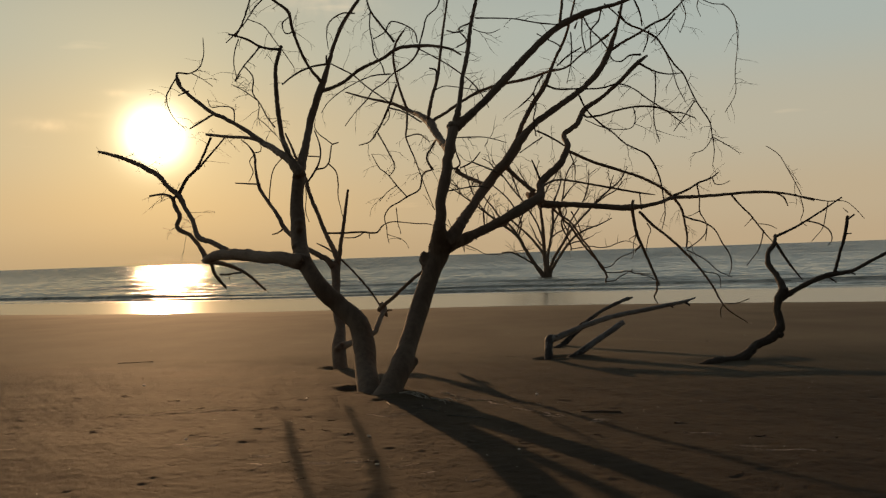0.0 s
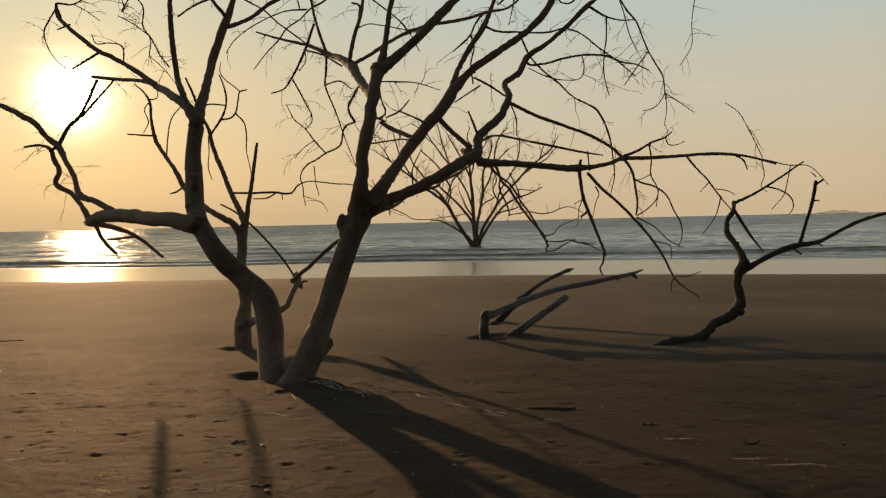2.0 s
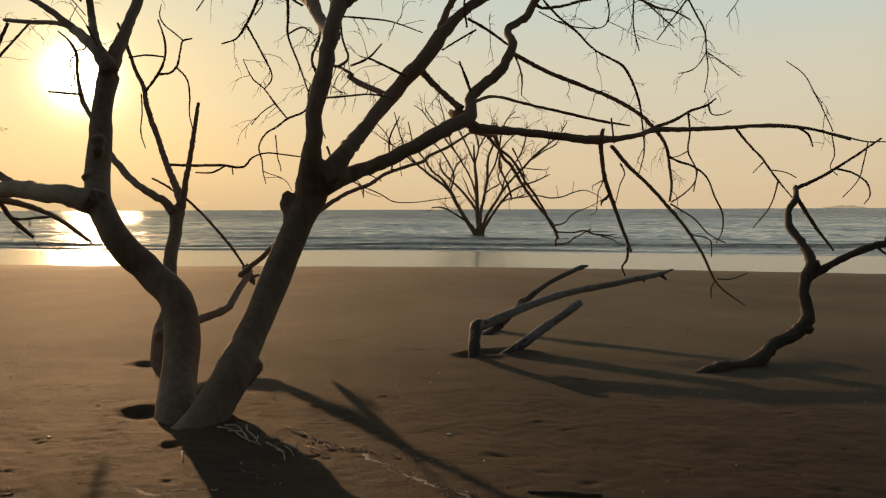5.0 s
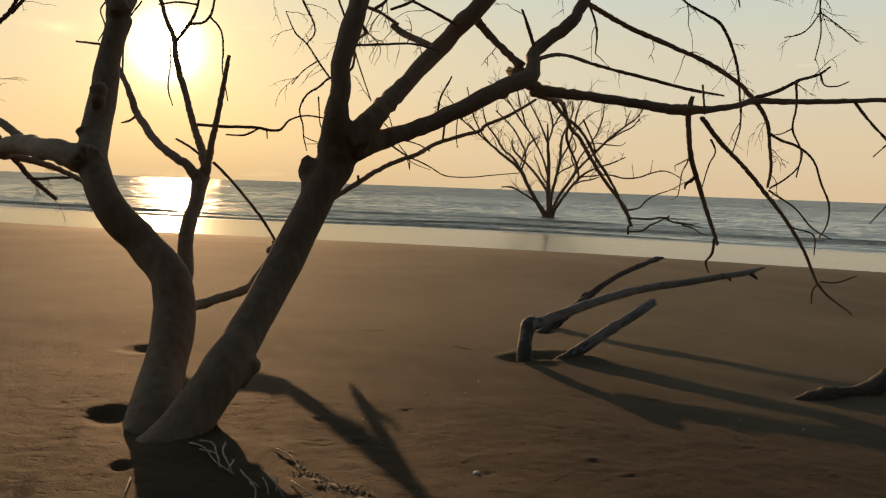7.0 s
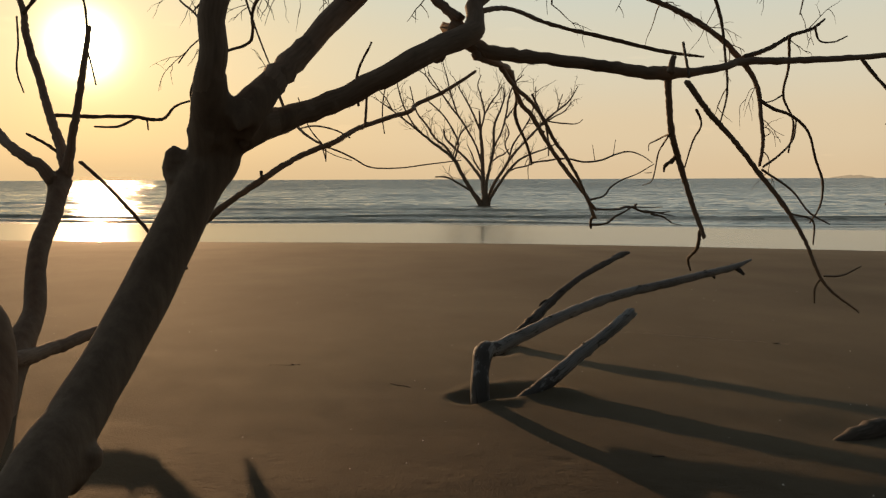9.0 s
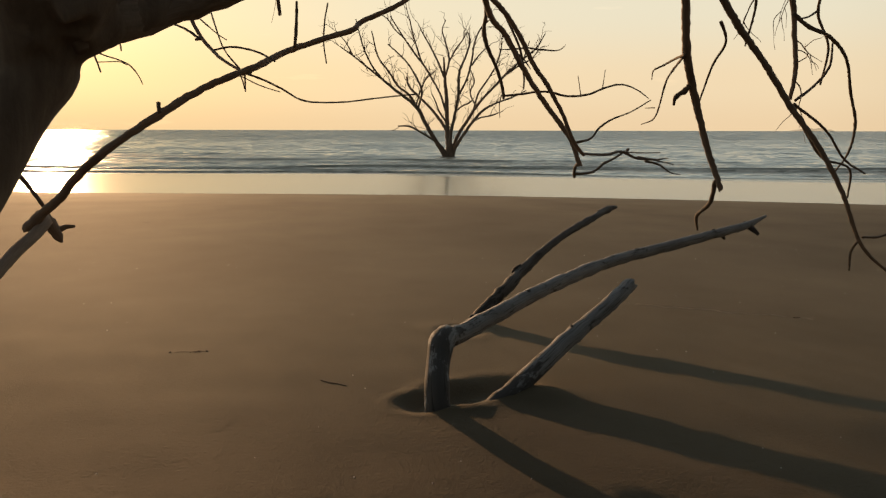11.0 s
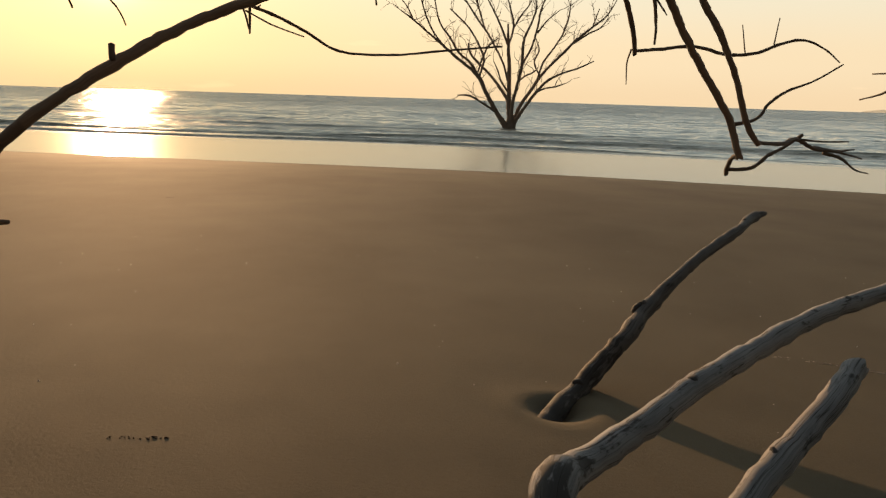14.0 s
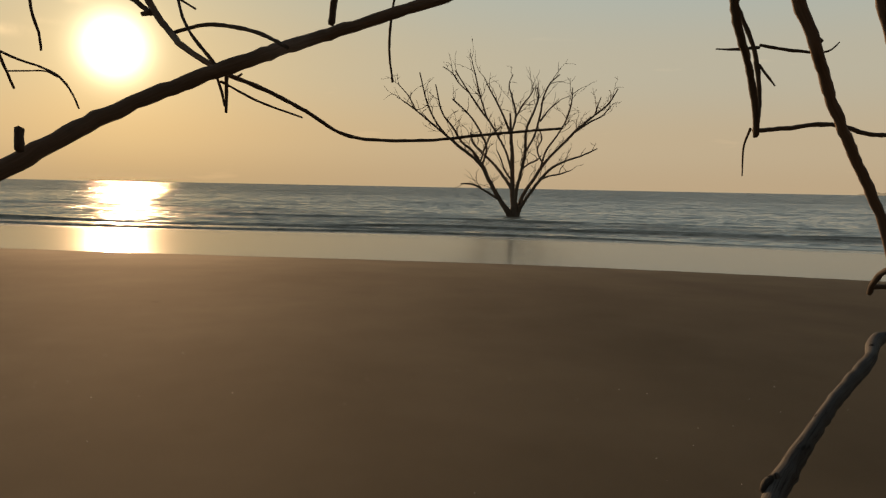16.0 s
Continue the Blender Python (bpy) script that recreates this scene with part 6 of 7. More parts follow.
limb(driftwood_branch, "twig", (5.42, 11.14, 1.78, 0.013), (5.49, 11.10, 1.84, 0.011))
limb(driftwood_branch, "twig", (5.38, 11.14, 1.59, 0.011), (5.44, 11.10, 1.59, 0.007))
limb(driftwood_branch, "twig", (5.39, 11.10, 1.08, 0.013), (5.45, 11.05, 1.05, 0.009))
limb(driftwood_branch, "twig", (5.15, 11.20, 1.03, 0.013), (5.26, 11.20, 0.95, 0.009))
limb(driftwood_branch, "twig", (5.37, 12.35, 1.81, 0.012), (5.55, 12.30, 1.75, 0.010), (5.67, 12.26, 1.64, 0.010), (5.67, 12.22, 1.51, 0.007), (5.60, 12.20, 1.43, 0.005))
limb(driftwood_branch, "twig", (5.42, 11.14, 1.87, 0.007), (5.39, 11.20, 1.93, 0.005))
# bent_log
limb(bent_log, "body", (1.456, 11.450, -0.072, 0.0630), (1.446, 11.480, 0.037, 0.0589), (1.464, 11.610, 0.168, 0.0605), (1.494, 11.723, 0.263, 0.0626), (1.571, 11.829, 0.259, 0.0500), (1.742, 11.954, 0.307, 0.0452), (1.999, 12.194, 0.369, 0.0419), (2.306, 12.435, 0.439, 0.0389), (2.664, 12.741, 0.488, 0.0374), (3.091, 13.033, 0.525, 0.0345), (3.618, 13.345, 0.583, 0.0318), (3.839, 13.498, 0.604, 0.0294), (4.073, 13.676, 0.652, 0.0103))
limb(bent_log, "snag", (3.838, 13.528, 0.615, 0.024), (3.886, 13.508, 0.586, 0.024), (3.926, 13.479, 0.546, 0.012))
limb(bent_log, "snag", (3.588, 13.385, 0.583, 0.023), (3.638, 13.385, 0.524, 0.010))
# short_log
limb(short_log, "body", (1.615, 11.417, -0.055, 0.0427), (1.725, 11.544, -0.008, 0.0446), (1.859, 11.648, 0.047, 0.0474), (1.965, 11.754, 0.093, 0.0483), (2.151, 11.937, 0.180, 0.0466), (2.352, 12.110, 0.271, 0.0434), (2.561, 12.298, 0.367, 0.0420), (2.633, 12.379, 0.398, 0.0395))
# knotted_log
limb(knotted_log, "body", (1.564, 12.750, -0.066, 0.0409), (1.694, 12.981, -0.037, 0.0458), (1.858, 13.196, 0.027, 0.0473), (2.059, 13.369, 0.176, 0.0441), (2.243, 13.616, 0.281, 0.0422), (2.400, 13.778, 0.374, 0.0328), (2.634, 14.029, 0.477, 0.0290), (2.963, 14.392, 0.571, 0.0318), (3.188, 14.724, 0.611, 0.0324), (3.279, 14.793, 0.624, 0.0128))
limb(knotted_log, "snag", (2.243, 13.616, 0.261, 0.026), (2.192, 13.593, 0.295, 0.022), (2.162, 13.569, 0.271, 0.013))
# sea_tree
limb(sea_tree, "trunk", (6.38, 60.60, -0.89, 0.310), (6.29, 60.60, 0.07, 0.202), (6.19, 60.60, 1.42, 0.139), (6.14, 60.60, 3.10, 0.124), (6.01, 60.60, 4.61, 0.092), (5.95, 60.60, 5.78, 0.050))
limb(sea_tree, "limb", (6.27, 60.60, -0.55, 0.218), (5.46, 60.23, 0.56, 0.138), (4.73, 59.85, 1.72, 0.122), (4.29, 59.60, 2.54, 0.120), (3.77, 59.36, 3.02, 0.090), (2.99, 59.03, 3.57, 0.089), (2.32, 58.74, 4.10, 0.074), (1.33, 58.32, 4.85, 0.058), (0.36, 57.90, 5.59, 0.048), (-0.37, 57.60, 6.07, 0.031))
limb(sea_tree, "limb", (5.28, 60.10, 0.66, 0.077), (4.50, 59.73, 1.12, 0.061), (3.71, 59.37, 1.50, 0.060), (3.03, 59.10, 1.52, 0.033))
limb(sea_tree, "limb", (4.19, 59.60, 2.70, 0.090), (3.77, 59.46, 3.35, 0.075), (2.99, 59.27, 3.98, 0.060), (2.48, 59.09, 4.77, 0.060), (1.97, 58.94, 5.39, 0.049), (1.45, 58.60, 7.11, 0.032))
limb(sea_tree, "limb", (2.31, 58.60, 4.06, 0.058), (1.55, 58.18, 4.91, 0.048), (1.09, 57.82, 5.75, 0.048), (0.55, 57.10, 7.58, 0.031))
limb(sea_tree, "limb", (0.36, 58.00, 5.59, 0.048), (-0.06, 57.69, 6.34, 0.031), (-0.60, 57.40, 6.92, 0.024))
limb(sea_tree, "limb", (4.26, 59.60, 2.54, 0.076), (4.52, 59.85, 3.71, 0.061), (4.18, 60.04, 4.54, 0.061), (3.67, 60.25, 5.37, 0.050), (2.49, 60.60, 6.54, 0.043))
limb(sea_tree, "limb", (6.16, 60.60, 1.25, 0.108), (5.67, 61.02, 2.02, 0.094), (4.94, 61.57, 2.94, 0.079), (4.33, 61.97, 3.53, 0.079), (3.82, 62.35, 4.16, 0.064), (3.72, 62.60, 4.69, 0.052))
limb(sea_tree, "limb", (6.09, 60.60, 2.43, 0.077), (5.79, 60.83, 3.44, 0.062), (5.27, 61.07, 4.46, 0.062), (4.76, 61.29, 5.31, 0.062), (4.25, 61.47, 5.99, 0.063), (3.55, 61.74, 7.02, 0.051), (2.68, 62.10, 8.41, 0.035))
limb(sea_tree, "limb", (4.65, 61.20, 5.40, 0.051), (4.31, 61.64, 6.52, 0.051), (4.08, 61.99, 7.40, 0.052), (3.91, 62.34, 8.29, 0.035), (3.73, 62.60, 8.95, 0.027))
limb(sea_tree, "limb", (3.55, 61.60, 7.00, 0.044), (2.85, 61.81, 7.69, 0.035), (2.51, 61.94, 8.21, 0.035), (1.92, 62.10, 8.63, 0.026))
limb(sea_tree, "limb", (5.97, 60.60, 4.61, 0.077), (5.50, 60.13, 5.56, 0.061), (5.05, 59.73, 6.34, 0.050), (4.46, 59.25, 7.25, 0.032), (4.31, 59.10, 7.55, 0.025))
limb(sea_tree, "limb", (6.01, 60.60, 4.44, 0.062), (6.35, 61.23, 5.67, 0.062), (6.15, 61.87, 6.92, 0.052), (6.00, 62.24, 7.64, 0.035), (6.26, 62.60, 8.31, 0.027))
limb(sea_tree, "limb", (6.40, 60.60, -0.27, 0.156), (6.37, 60.29, 0.92, 0.107), (6.57, 59.97, 2.09, 0.091), (6.77, 59.65, 3.25, 0.091), (6.81, 59.22, 4.86, 0.075), (7.18, 58.94, 5.82, 0.060), (7.36, 58.73, 6.61, 0.049), (7.26, 58.60, 7.07, 0.032))
limb(sea_tree, "limb", (6.44, 61.40, 5.72, 0.051), (6.83, 61.66, 6.40, 0.051), (7.37, 61.96, 7.12, 0.035), (7.55, 62.10, 7.49, 0.026))
limb(sea_tree, "limb", (6.85, 59.80, 3.49, 0.061), (7.29, 59.54, 4.40, 0.060), (7.55, 59.25, 5.53, 0.060), (7.71, 58.97, 6.64, 0.049), (8.08, 58.75, 7.42, 0.049), (8.53, 58.60, 7.83, 0.025))
limb(sea_tree, "limb", (7.56, 59.20, 5.20, 0.049), (7.99, 58.91, 5.83, 0.042), (8.58, 58.60, 6.36, 0.025))
limb(sea_tree, "limb", (6.44, 60.60, -0.54, 0.187), (6.88, 60.89, 0.92, 0.108), (7.57, 61.13, 1.96, 0.094), (8.09, 61.31, 2.75, 0.095), (8.61, 61.46, 3.35, 0.078), (9.49, 61.69, 4.23, 0.079), (10.19, 61.88, 4.95, 0.079), (11.26, 62.15, 5.85, 0.064), (12.16, 62.37, 6.58, 0.052), (12.81, 62.60, 7.58, 0.027))
limb(sea_tree, "limb", (10.18, 61.80, 4.87, 0.052), (11.13, 62.31, 5.51, 0.052), (11.90, 62.70, 5.91, 0.045), (12.50, 63.10, 6.55, 0.027))
limb(sea_tree, "limb", (11.32, 62.10, 5.92, 0.052), (11.51, 62.10, 6.54, 0.035), (11.67, 62.10, 6.99, 0.026))
limb(sea_tree, "limb", (7.89, 61.10, 2.47, 0.063), (8.16, 60.78, 3.55, 0.062), (8.76, 60.45, 4.49, 0.050), (9.20, 60.17, 5.31, 0.050), (9.45, 59.88, 6.28, 0.042), (9.47, 59.60, 7.23, 0.025))
limb(sea_tree, "limb", (6.53, 60.60, -0.10, 0.124), (7.13, 60.20, 0.93, 0.092), (7.74, 59.83, 1.84, 0.091), (8.34, 59.53, 2.52, 0.076), (9.11, 59.23, 2.95, 0.060), (10.03, 58.90, 3.28, 0.049), (10.81, 58.60, 3.67, 0.032))
limb(sea_tree, "limb", (7.73, 59.80, 1.84, 0.061), (8.17, 59.42, 2.05, 0.050), (8.76, 58.96, 2.18, 0.049), (9.18, 58.60, 2.35, 0.032))
limb(sea_tree, "limb", (6.71, 60.60, 2.44, 0.051), (7.07, 60.02, 2.77, 0.050), (7.49, 59.46, 2.99, 0.042), (7.66, 59.10, 3.24, 0.025))
limb(sea_tree, "limb", (6.14, 60.60, 1.75, 0.062), (5.61, 59.81, 2.40, 0.050), (5.30, 59.12, 3.04, 0.042), (5.02, 58.60, 3.50, 0.025))
limb(sea_tree, "limb", (8.04, 61.00, 2.81, 0.051), (7.71, 61.23, 3.67, 0.051), (7.99, 61.42, 4.36, 0.044), (7.79, 61.60, 5.05, 0.035))
limb(sea_tree, "limb", (4.19, 59.60, 2.87, 0.050), (4.43, 59.60, 3.69, 0.050), (4.75, 59.60, 4.36, 0.050), (5.30, 59.60, 4.86, 0.033))


# ---- knots and burls on the trunks ----
def knot(thing, at, size, reach):
    """A rounded, uneven swelling on a trunk, leaning along reach."""
    bm = bmesh.new()
    bmesh.ops.create_icosphere(bm, subdivisions=3, radius=1.0)
    way = Vector(reach).normalized()
    for v in bm.verts:
        d = v.co.normalized()
        k = 1 + 0.35 * noise.noise(d * 1.4 + Vector(at) * 5) + 0.10 * noise.noise(d * 4 + Vector(at))
        v.co = Vector(at) + d * size * k + way * size * 0.3 * max(d.dot(way), 0)
    uv = bm.loops.layers.uv.new("fibre")
    for f in bm.faces:
        f.smooth = True
        for l in f.loops:
            l[uv].uv = (l.vert.co.x * 1.5 + l.vert.co.y, l.vert.co.z)
    mesh = bpy.data.meshes.new("knot")
    bm.to_mesh(mesh)
    bm.free()
    mesh.materials.append(WOODS[thing.name]["wood"])
    ob = new("knot", mesh)
    ob.parent = thing
    ob.matrix_parent_inverse = Matrix.Translation(-thing.location)
    return ob


knot(dead_tree, (1.176, 11.292, 2.126), 0.06, (0.3, 0, -1))
knot(dead_tree, (0.248, 10.986, 3.178), 0.07, (-0.3, 0, 0.2))
knot(driftwood_branch, (4.60, 11.28, 0.86), 0.045, (1, 0, 0.5))
knot(driftwood_branch, (4.45, 11.10, 0.30), 0.05, (0.8, -0.2, -0.5))


for log, at, r in ((bent_log, (2.835, 12.858, 0.516), 0.034), (bent_log, (2.629, 12.709, 0.499), 0.030), (bent_log, (2.014, 12.206, 0.390), 0.036), (bent_log, (1.494, 11.739, 0.277), 0.055),
                   (bent_log, (3.513, 13.282, 0.590), 0.026), (short_log, (2.352, 12.110, 0.279), 0.040), (short_log, (2.221, 12.007, 0.229), 0.042), (short_log, (2.628, 12.374, 0.396), 0.036),
                   (knotted_log, (2.223, 13.606, 0.301), 0.034), (knotted_log, (2.507, 13.904, 0.438), 0.022), (knotted_log, (3.047, 14.525, 0.601), 0.024), (knotted_log, (1.837, 13.166, 0.036), 0.042)):
    knot(log, Vector(at) + Vector((-0.3, -0.1, 0.7)) * (r * 0.12), r * 0.62, (-0.4, -0.2, 0.3))


# ---- what lies on the sand ----
def on_sand(x, y, up=0.0):
    return Vector((x, y, float(beach_height(np.array(x), np.array(y))) + up))


def scrap(x, y, long, wide, turn, seed):
    """A crumpled scrap of dark weed or bark lying flat."""
    rnd = random.Random(seed)
    bm = bmesh.new()
    n, k = 9, 4
    foot = on_sand(x, y)
    grid = []
    for i in range(n):
        row = []
        u = i / (n - 1) * 2 - 1
        w = wide * (1 - u * u) ** 0.5 * rnd.choice((0.2, 0.5, 0.8, 1.2)) + 0.002
        for j in range(k):
            v = j / (k - 1) * 2 - 1
            p = Matrix.Rotation(radians(turn), 2) @ Vector((u * long / 2, v * w / 2 + 0.25 * wide * math.sin(u * 3 + seed)))
            row.append((p.x, p.y, 0.002 + wide * 0.22 * (1 - v * v) * rnd.random() ** 2))
        grid.append(row)
    tops = [[bm.verts.new(c) for c in row] for row in grid]
    lows = [[bm.verts.new((c[0], c[1], -0.006)) for c in row] for row in grid]
    for i in range(n - 1):
        for j in range(k - 1):
            bm.faces.new((tops[i][j], tops[i + 1][j], tops[i + 1][j + 1], tops[i][j + 1]))
        bm.faces.new((lows[i][0], lows[i + 1][0], tops[i + 1][0], tops[i][0]))
        bm.faces.new((tops[i][k - 1], tops[i + 1][k - 1], lows[i + 1][k - 1], lows[i][k - 1]))
    mesh = bpy.data.meshes.new("weed_scrap")
    bm.to_mesh(mesh)
    bm.free()
    mesh.materials.append(DEBRIS)
    ob = new("weed_scrap", mesh)
    ob.location = foot
    return tagged(ob, "small dark dried scrap of seaweed on the sand", "seaweed", "scraps on the sand")


for i, (x, y, long, wide, turn) in enumerate((
        (-4.63, 12.6, 0.40, 0.05, 4), (-2.87, 8.99, 0.16, 0.03, 4), (-0.71, 7.12, 0.11, 0.07, 30), (-3.06, 7.49, 0.15, 0.035, 6), (-2.08, 7.24, 0.10, 0.025, 15),
        (-3.63, 9.48, 0.12, 0.03, -10), (-3.45, 9.55, 0.09, 0.025, 30), (-2.8, 10.6, 0.06, 0.03, 0), (2.12, 7.15, 0.13, 0.05, -14), (-0.95, 7.75, 0.10, 0.035, 10),
        (-0.4, 6.15, 0.14, 0.06, 20), (-1.9, 6.2, 0.10, 0.04, -8), (4.09, 13.17, 0.06, 0.04, 0), (2.23, 10.4, 0.08, 0.025, 3),
        (-0.85, 5.75, 0.12, 0.05, 30), (-1.2, 7.9, 0.08, 0.03, 40), (0.35, 6.7, 0.12, 0.04, 12), (2.6, 6.6, 0.12, 0.04, 22), (-1.25, 11.0, 0.07, 0.02, 0), (-2.2, 20.6, 0.12, 0.012, 0),
        (-2.44, 8.58, 0.09, 0.03, 10), (-2.2, 8.72, 0.10, 0.025, 0), (-1.57, 7.44, 0.10, 0.03, 5), (-0.92, 7.27, 0.17, 0.035, -38), (1.36, 6.82, 0.06, 0.03, 0), (1.40, 6.71, 0.09, 0.025, -8), (0.72, 6.64, 0.07, 0.05, 20),
        (-1.15, 7.35, 0.06, 0.03, 25), (3.1, 6.5, 0.12, 0.05, -15), (-1.05, 6.2, 0.08, 0.025, 8), (-3.55, 9.38, 0.14, 0.02, 5), (-1.35, 9.72, 0.14, 0.03, 3))):
    scrap(x, y, long * 0.8, wide * 0.8, turn, i)


def stick(x, y, long, radius, turn, seed, mat):
    """A thin crooked stick lying on the sand."""
    rnd = random.Random(seed)
    build = Wood()
    ctrl = []
    for i in range(6):
        u = i / 5 * 2 - 1
        p = Matrix.Rotation(radians(turn), 2) @ Vector((u * long / 2, rnd.gauss(0, long * 0.03)))
        g = on_sand(x + p.x, y + p.y, radius * 0.35)
        ctrl.append((*g, radius * (1 - 0.35 * abs(u))))
    build.tube(ctrl, 0.12, 0.2, seed)
    ob = new("stick", build.mesh("stick", mat))
    return tagged(ob, "thin dark crooked stick lying on the sand", "stick", "sticks on the sand")


for i, (x, y, long, r, turn, mat) in enumerate(((1.54, 7.73, 0.36, 0.011, -16, TWIG), (0.95, 11.87, 0.17, 0.0035, -38, TWIG), (-0.05, 8.15, 0.26, 0.005, -50, DRIFT), (-4.85, 12.6, 0.3, 0.008, 3, TWIG),
                                                (0.30, 7.7, 0.4, 0.005, -28, DRIFT))):
    stick(x, y, long, r, turn, i + 30, mat)


def twig_tuft(radius, *twigs):
    """Washed-up bone-white twigs lying crossed on the sand; each twig is a few (x, y) on the ground."""
    build = Wood()
    for i, path in enumerate(twigs):
        n, ctrl = len(path) - 1, []
        for k, (x, y) in enumerate(path):
            lift = 0.02 * math.sin(math.pi * (k + 0.3) / (n + 0.6)) * (1 + i % 3) / 2
            ctrl.append((*on_sand(x, y, radius + lift), radius * (1.0 - 0.45 * k / n)))
        build.tube(ctrl, 0.14, 0.15, i + 3)
    ob = new("twig_tuft", build.mesh("twig_tuft", BONE))
    return tagged(ob, "crossed bone-white dry twigs lying in the trunk's shadow", "twigs", "washed-up twigs")


twig_tuft(0.0055, ((-0.42, 9.06), (-0.35, 9.01), (-0.20, 8.80), (-0.08, 8.67)), ((-0.38, 9.10), (-0.30, 9.04), (-0.23, 8.90), (-0.19, 8.81)),
          ((-0.24, 9.08), (-0.20, 8.90), (-0.13, 8.75), (-0.09, 8.68)), ((-0.13, 8.85), (-0.12, 8.72)), ((-0.06, 8.72), (0.0, 8.60), (0.08, 8.51)), ((-0.33, 8.95), (-0.22, 8.86), (-0.16, 8.72)))
twig_tuft(0.0045, ((0.06, 8.65), (0.10, 8.56), (0.14, 8.44)), ((0.08, 8.67), (0.14, 8.55), (0.21, 8.42)), ((0.13, 8.64), (0.17, 8.45)), ((0.20, 8.62), (0.24, 8.56), (0.33, 8.45)), ((0.02, 8.58), (0.08, 8.45), (0.10, 8.36)))
twig_tuft(0.0045, ((0.03, 9.06), (0.11, 8.97), (0.21, 8.78)), ((0.09, 9.0), (0.12, 8.99)))
twig_tuft(0.0045, ((-0.51, 8.54), (-0.46, 8.36)))


def crust(x0, y0, x1, y1, count, seed, mat, big=0.0075, spread=0.025):
    """A low ridge of crumbly sand lumps, shell bits and dry fibres."""
    rnd = random.Random(seed)
    build = Wood()
    for i in range(count):
        t = rnd.random()
        x, y = x0 + (x1 - x0) * t + rnd.gauss(0, spread), y0 + (y1 - y0) * t + rnd.gauss(0, spread)
        r = rnd.uniform(0.002, big)
        a, l = rnd.uniform(0, 6.28), r * rnd.uniform(1.0, 3.0)
        p, q = on_sand(x, y, r * 0.4), on_sand(x + math.cos(a) * l, y + math.sin(a) * l, r * 0.5)
        build.tube([(*p, r), (*((p + q) / 2), r * 1.1), (*q, r * 0.6)], 0.3, 0.3, seed + i)
    ob = new("debris_ridge", build.mesh("debris_ridge", mat))
    return tagged(ob, "crumbly low ridge of sand lumps and shell bits", "debris", kind="stuff")


crust(0.20, 8.80, 0.50, 8.52, 80, 1, CRUMB, 0.0055)
crust(0.50, 8.55, 1.05, 8.25, 40, 2, CRUMB, 0.005)
crust(-0.02, 12.55, 0.23, 12.56, 26, 3, DEBRIS, 0.004, 0.006)
crust(-3.9, 14.9, -2.6, 15.3, 22, 4, SHELL, 0.004, 0.02)


def grit(count, x0, x1, y0, y1, seed, name="shell_grit", mat=SHELL, label="tiny pale shell fragments strewn on the sand", big=0.0055, high=1.1):
    """Tiny bits strewn over the sand."""
    rnd = random.Random(seed)
    verts, faces = [], []
    for _ in range(count):
        x, y, r, a = rnd.uniform(x0, x1), rnd.uniform(y0, y1), rnd.uniform(0.002, big), rnd.uniform(0, 6.28)
        foot, c = on_sand(x, y, -0.001), len(verts)
        for k in range(5):
            b = a + k * 1.257
            verts.append(tuple(foot + Vector((math.cos(b) * r * rnd.uniform(0.7, 1.5), math.sin(b) * r, 0))))
        verts.append(tuple(foot + Vector((0, 0, r * high + 0.001))))
        faces += [(c + k, c + (k + 1) % 5, c + 5) for k in range(5)]
    mesh = bpy.data.meshes.new(name)
    mesh.from_pydata(verts, [], faces)
    mesh.materials.append(mat)
    return tagged(new(name, mesh), label, name.replace("_", " "), kind="stuff")


grit(420, -6, 7, 5.5, 17.5, 9)
grit(420, -4.6, 3.2, 4.6, 8.8, 11, "weed_grit", DEBRIS, "tiny dark dry weed crumbs strewn on the sand", 0.011, 0.3)


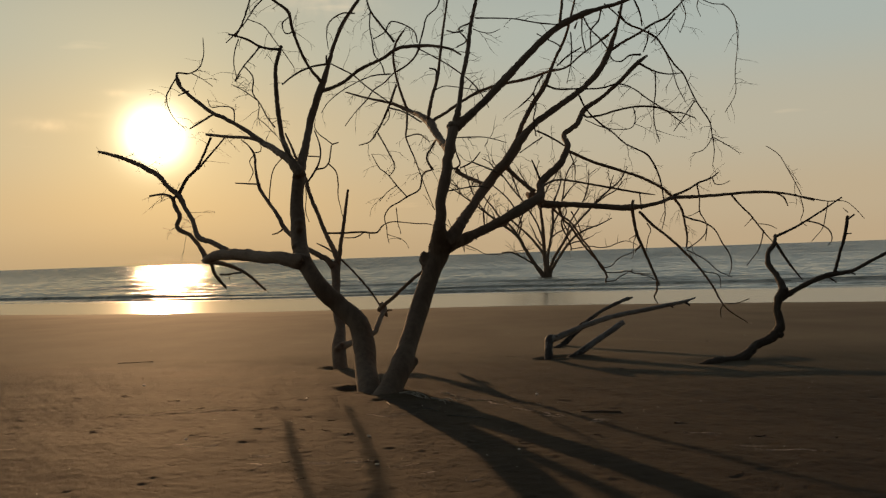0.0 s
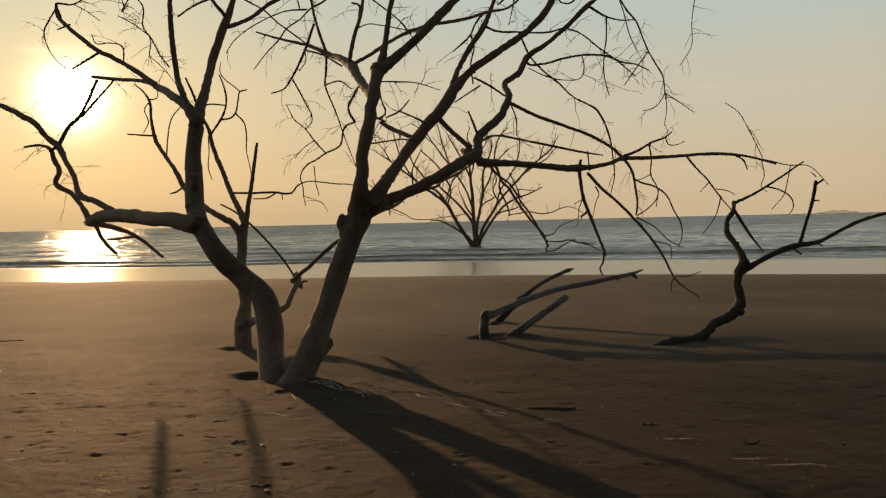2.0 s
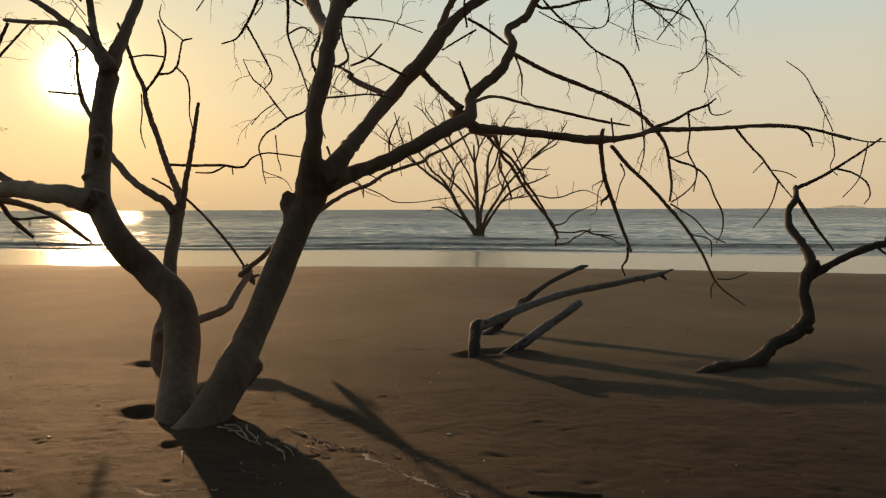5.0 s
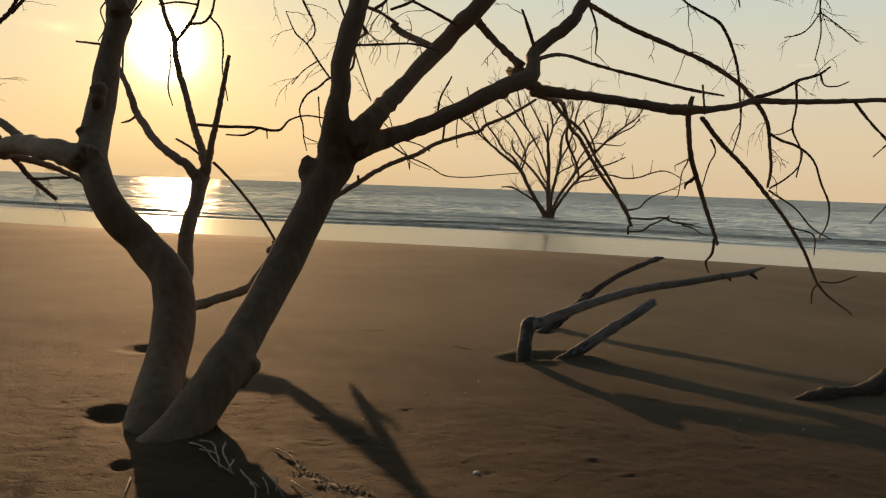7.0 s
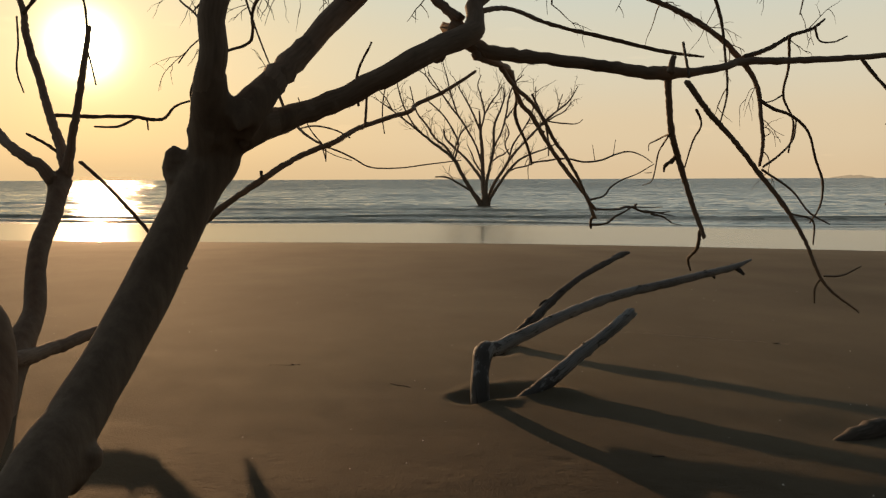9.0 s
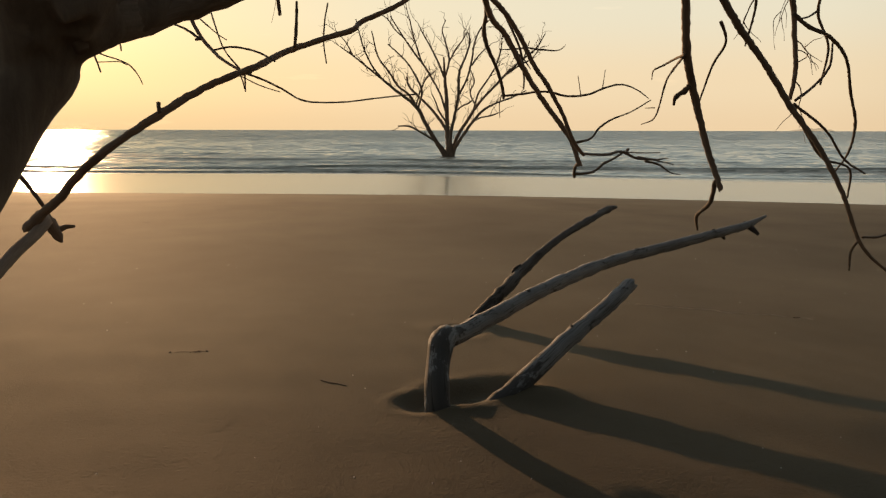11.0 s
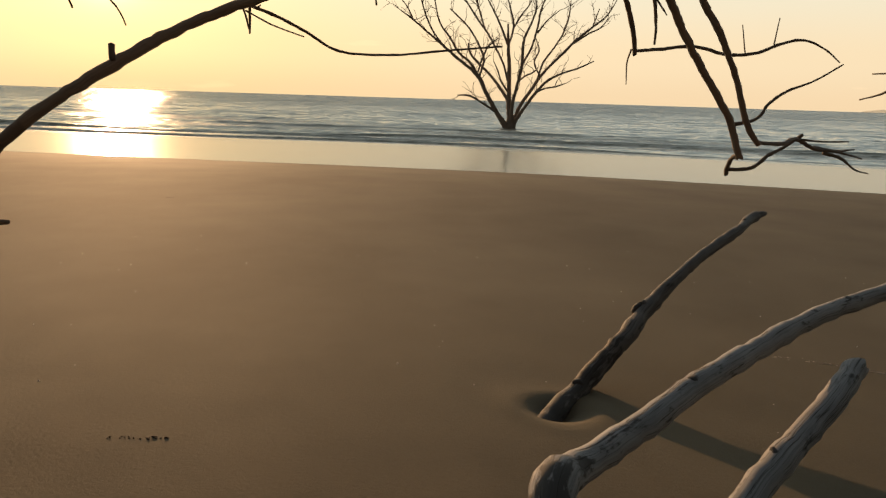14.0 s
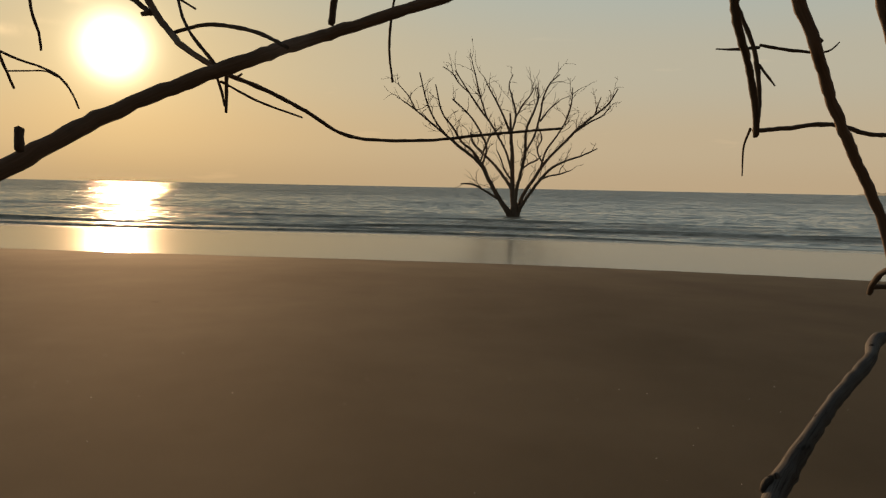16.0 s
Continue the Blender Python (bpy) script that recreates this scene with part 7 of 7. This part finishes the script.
def foam_streak(x, y, long, turn, wide, seed):
    """A thin torn line of dried foam a few millimetres high, frayed into flecks at its edges and ends."""
    rnd = random.Random(seed)
    verts, faces = [], []
    off = Vector((seed * 3.1, 0, 0))
    c, s = math.cos(radians(turn)), math.sin(radians(turn))

    def place(u, v, up):
        return tuple(on_sand(x + c * u - s * v, y + s * u + c * v, up))

    n, last = max(6, int(long / 0.009)), False
    for i in range(n + 1):
        u = (i / n - 0.5) * long
        mid = 0.10 * long * noise.noise(Vector((u * 7, 0, 0)) + off) + 0.016 * noise.noise(Vector((u * 31, 5, 0)) + off)
        w = wide * (1 - abs(2 * i / n - 1) ** 3) * max(0.75 + 0.9 * noise.noise(Vector((u * 22, 9, 0)) + off) + 0.6 * noise.noise(Vector((u * 70, 2, 0)) + off), 0)
        if w < 0.0012:
            last = False
            continue
        lean = rnd.uniform(-0.3, 0.3)
        k = len(verts)
        verts += [place(u, mid - w * (1 + lean), 0.0005), place(u, mid, 0.0015 + 0.03 * w), place(u, mid + w * (1 - lean), 0.0005)]
        if last:
            faces += [(k - 3, k, k + 1, k - 2), (k - 2, k + 1, k + 2, k - 1)]
        last = True
    for _ in range(int(long * 170)):
        u = rnd.uniform(-0.75, 0.75) * long
        v = 0.10 * long * noise.noise(Vector((u * 7, 0, 0)) + off) + rnd.gauss(0, 0.010 + wide * 1.3)
        r, a, first = rnd.uniform(0.0025, 0.009), radians(rnd.gauss(0, 30)), len(verts)
        for k in range(6):
            q, w = math.cos(k * 1.047) * r * rnd.uniform(0.6, 1.6), math.sin(k * 1.047) * r * 0.4 * rnd.uniform(0.6, 1.4)
            verts.append(place(u + math.cos(a) * q - math.sin(a) * w, v + math.sin(a) * q + math.cos(a) * w, 0.0008))
        verts.append(place(u, v, 0.0014))
        faces += [(first + k, first + (k + 1) % 6, first + 6) for k in range(6)]
    mesh = bpy.data.meshes.new("foam_streak")
    mesh.from_pydata(verts, [], faces)
    mesh.materials.append(SALT)
    ob = new("foam_streak", mesh)
    return tagged(ob, "broken pale line of dried foam on the sand", "foam line", kind="stuff")


# the tide line by the forked tree
for i, (x, y, long, turn, wide) in enumerate(((-2.99, 8.27, 0.28, 9, 0.008), (-2.76, 8.34, 0.23, 34, 0.004), (-2.52, 8.37, 0.31, -6, 0.009), (-2.26, 8.40, 0.25, 7, 0.012), (-1.87, 8.39, 0.22, -10, 0.010), (-1.49, 8.35, 0.34, 14, 0.013), (-0.57, 7.91, 0.35, -30, 0.016), (-0.33, 7.91, 0.22, 10, 0.007), (-2.05, 6.87, 0.17, -8, 0.014), (-1.79, 6.81, 0.10, 30, 0.010), (-1.89, 6.71, 0.10, -3, 0.010), (-1.27, 6.41, 0.15, -8, 0.014))):
    foam_streak(x, y, long, turn, wide, i + 1)
# scattered streaks nearer to the start of the walk, and one beside the logs
for i, (x, y, long, turn, wide) in enumerate(((-1.26, 6.17, 0.15, -40, 0.018), (-0.78, 6.15, 0.21, -4, 0.012), (-0.53, 6.16, 0.15, -4, 0.012), (-0.15, 6.01, 0.17, 19, 0.012), (0.05, 5.80, 0.08, 30, 0.012), (0.36, 5.58, 0.10, 6, 0.009), (1.07, 7.60, 0.20, -35, 0.010), (1.45, 7.31, 0.12, 25, 0.008), (2.19, 6.76, 0.23, -13, 0.012), (2.42, 6.28, 0.19, -14, 0.012), (2.65, 6.10, 0.36, -18, 0.012), (-3.67, 6.85, 0.28, 4, 0.012), (3.55, 13.50, 1.0, -31, 0.005),
                                              (0.34, 8.65, 0.26, -29, 0.016), (0.58, 8.39, 0.30, -57, 0.020), (0.84, 7.98, 0.34, -55, 0.014), (1.10, 7.68, 0.26, -46, 0.016), (1.47, 7.39, 0.13, 12, 0.014), (-0.49, 8.50, 0.06, 20, 0.012))):
    foam_streak(x, y, long, turn, wide, i + 40)


def shell(x, y, size, seed):
    bm = bmesh.new()
    bmesh.ops.create_icosphere(bm, subdivisions=2, radius=size)
    for v in bm.verts:
        v.co.z *= 0.45
        v.co += v.co.normalized() * size * 0.12 * noise.noise(v.co * 60 + Vector((seed, 0, 0)))
    for f in bm.faces:
        f.smooth = True
    mesh = bpy.data.meshes.new("shell")
    bm.to_mesh(mesh)
    bm.free()
    mesh.materials.append(SHELL)
    ob = new("shell", mesh)
    ob.location = on_sand(x, y, size * 0.2)
    return tagged(ob, "small pale broken shell on the sand", "shell", "shells on the sand")


for i, (x, y, size) in enumerate(((-3.65, 10.15, 0.022), (-0.52, 7.0, 0.016), (1.05, 8.9, 0.018), (-0.35, 6.05, 0.016), (-2.1, 7.1, 0.014), (0.7, 6.4, 0.012), (-1.4, 8.9, 0.014))):
    shell(x, y, size, i)
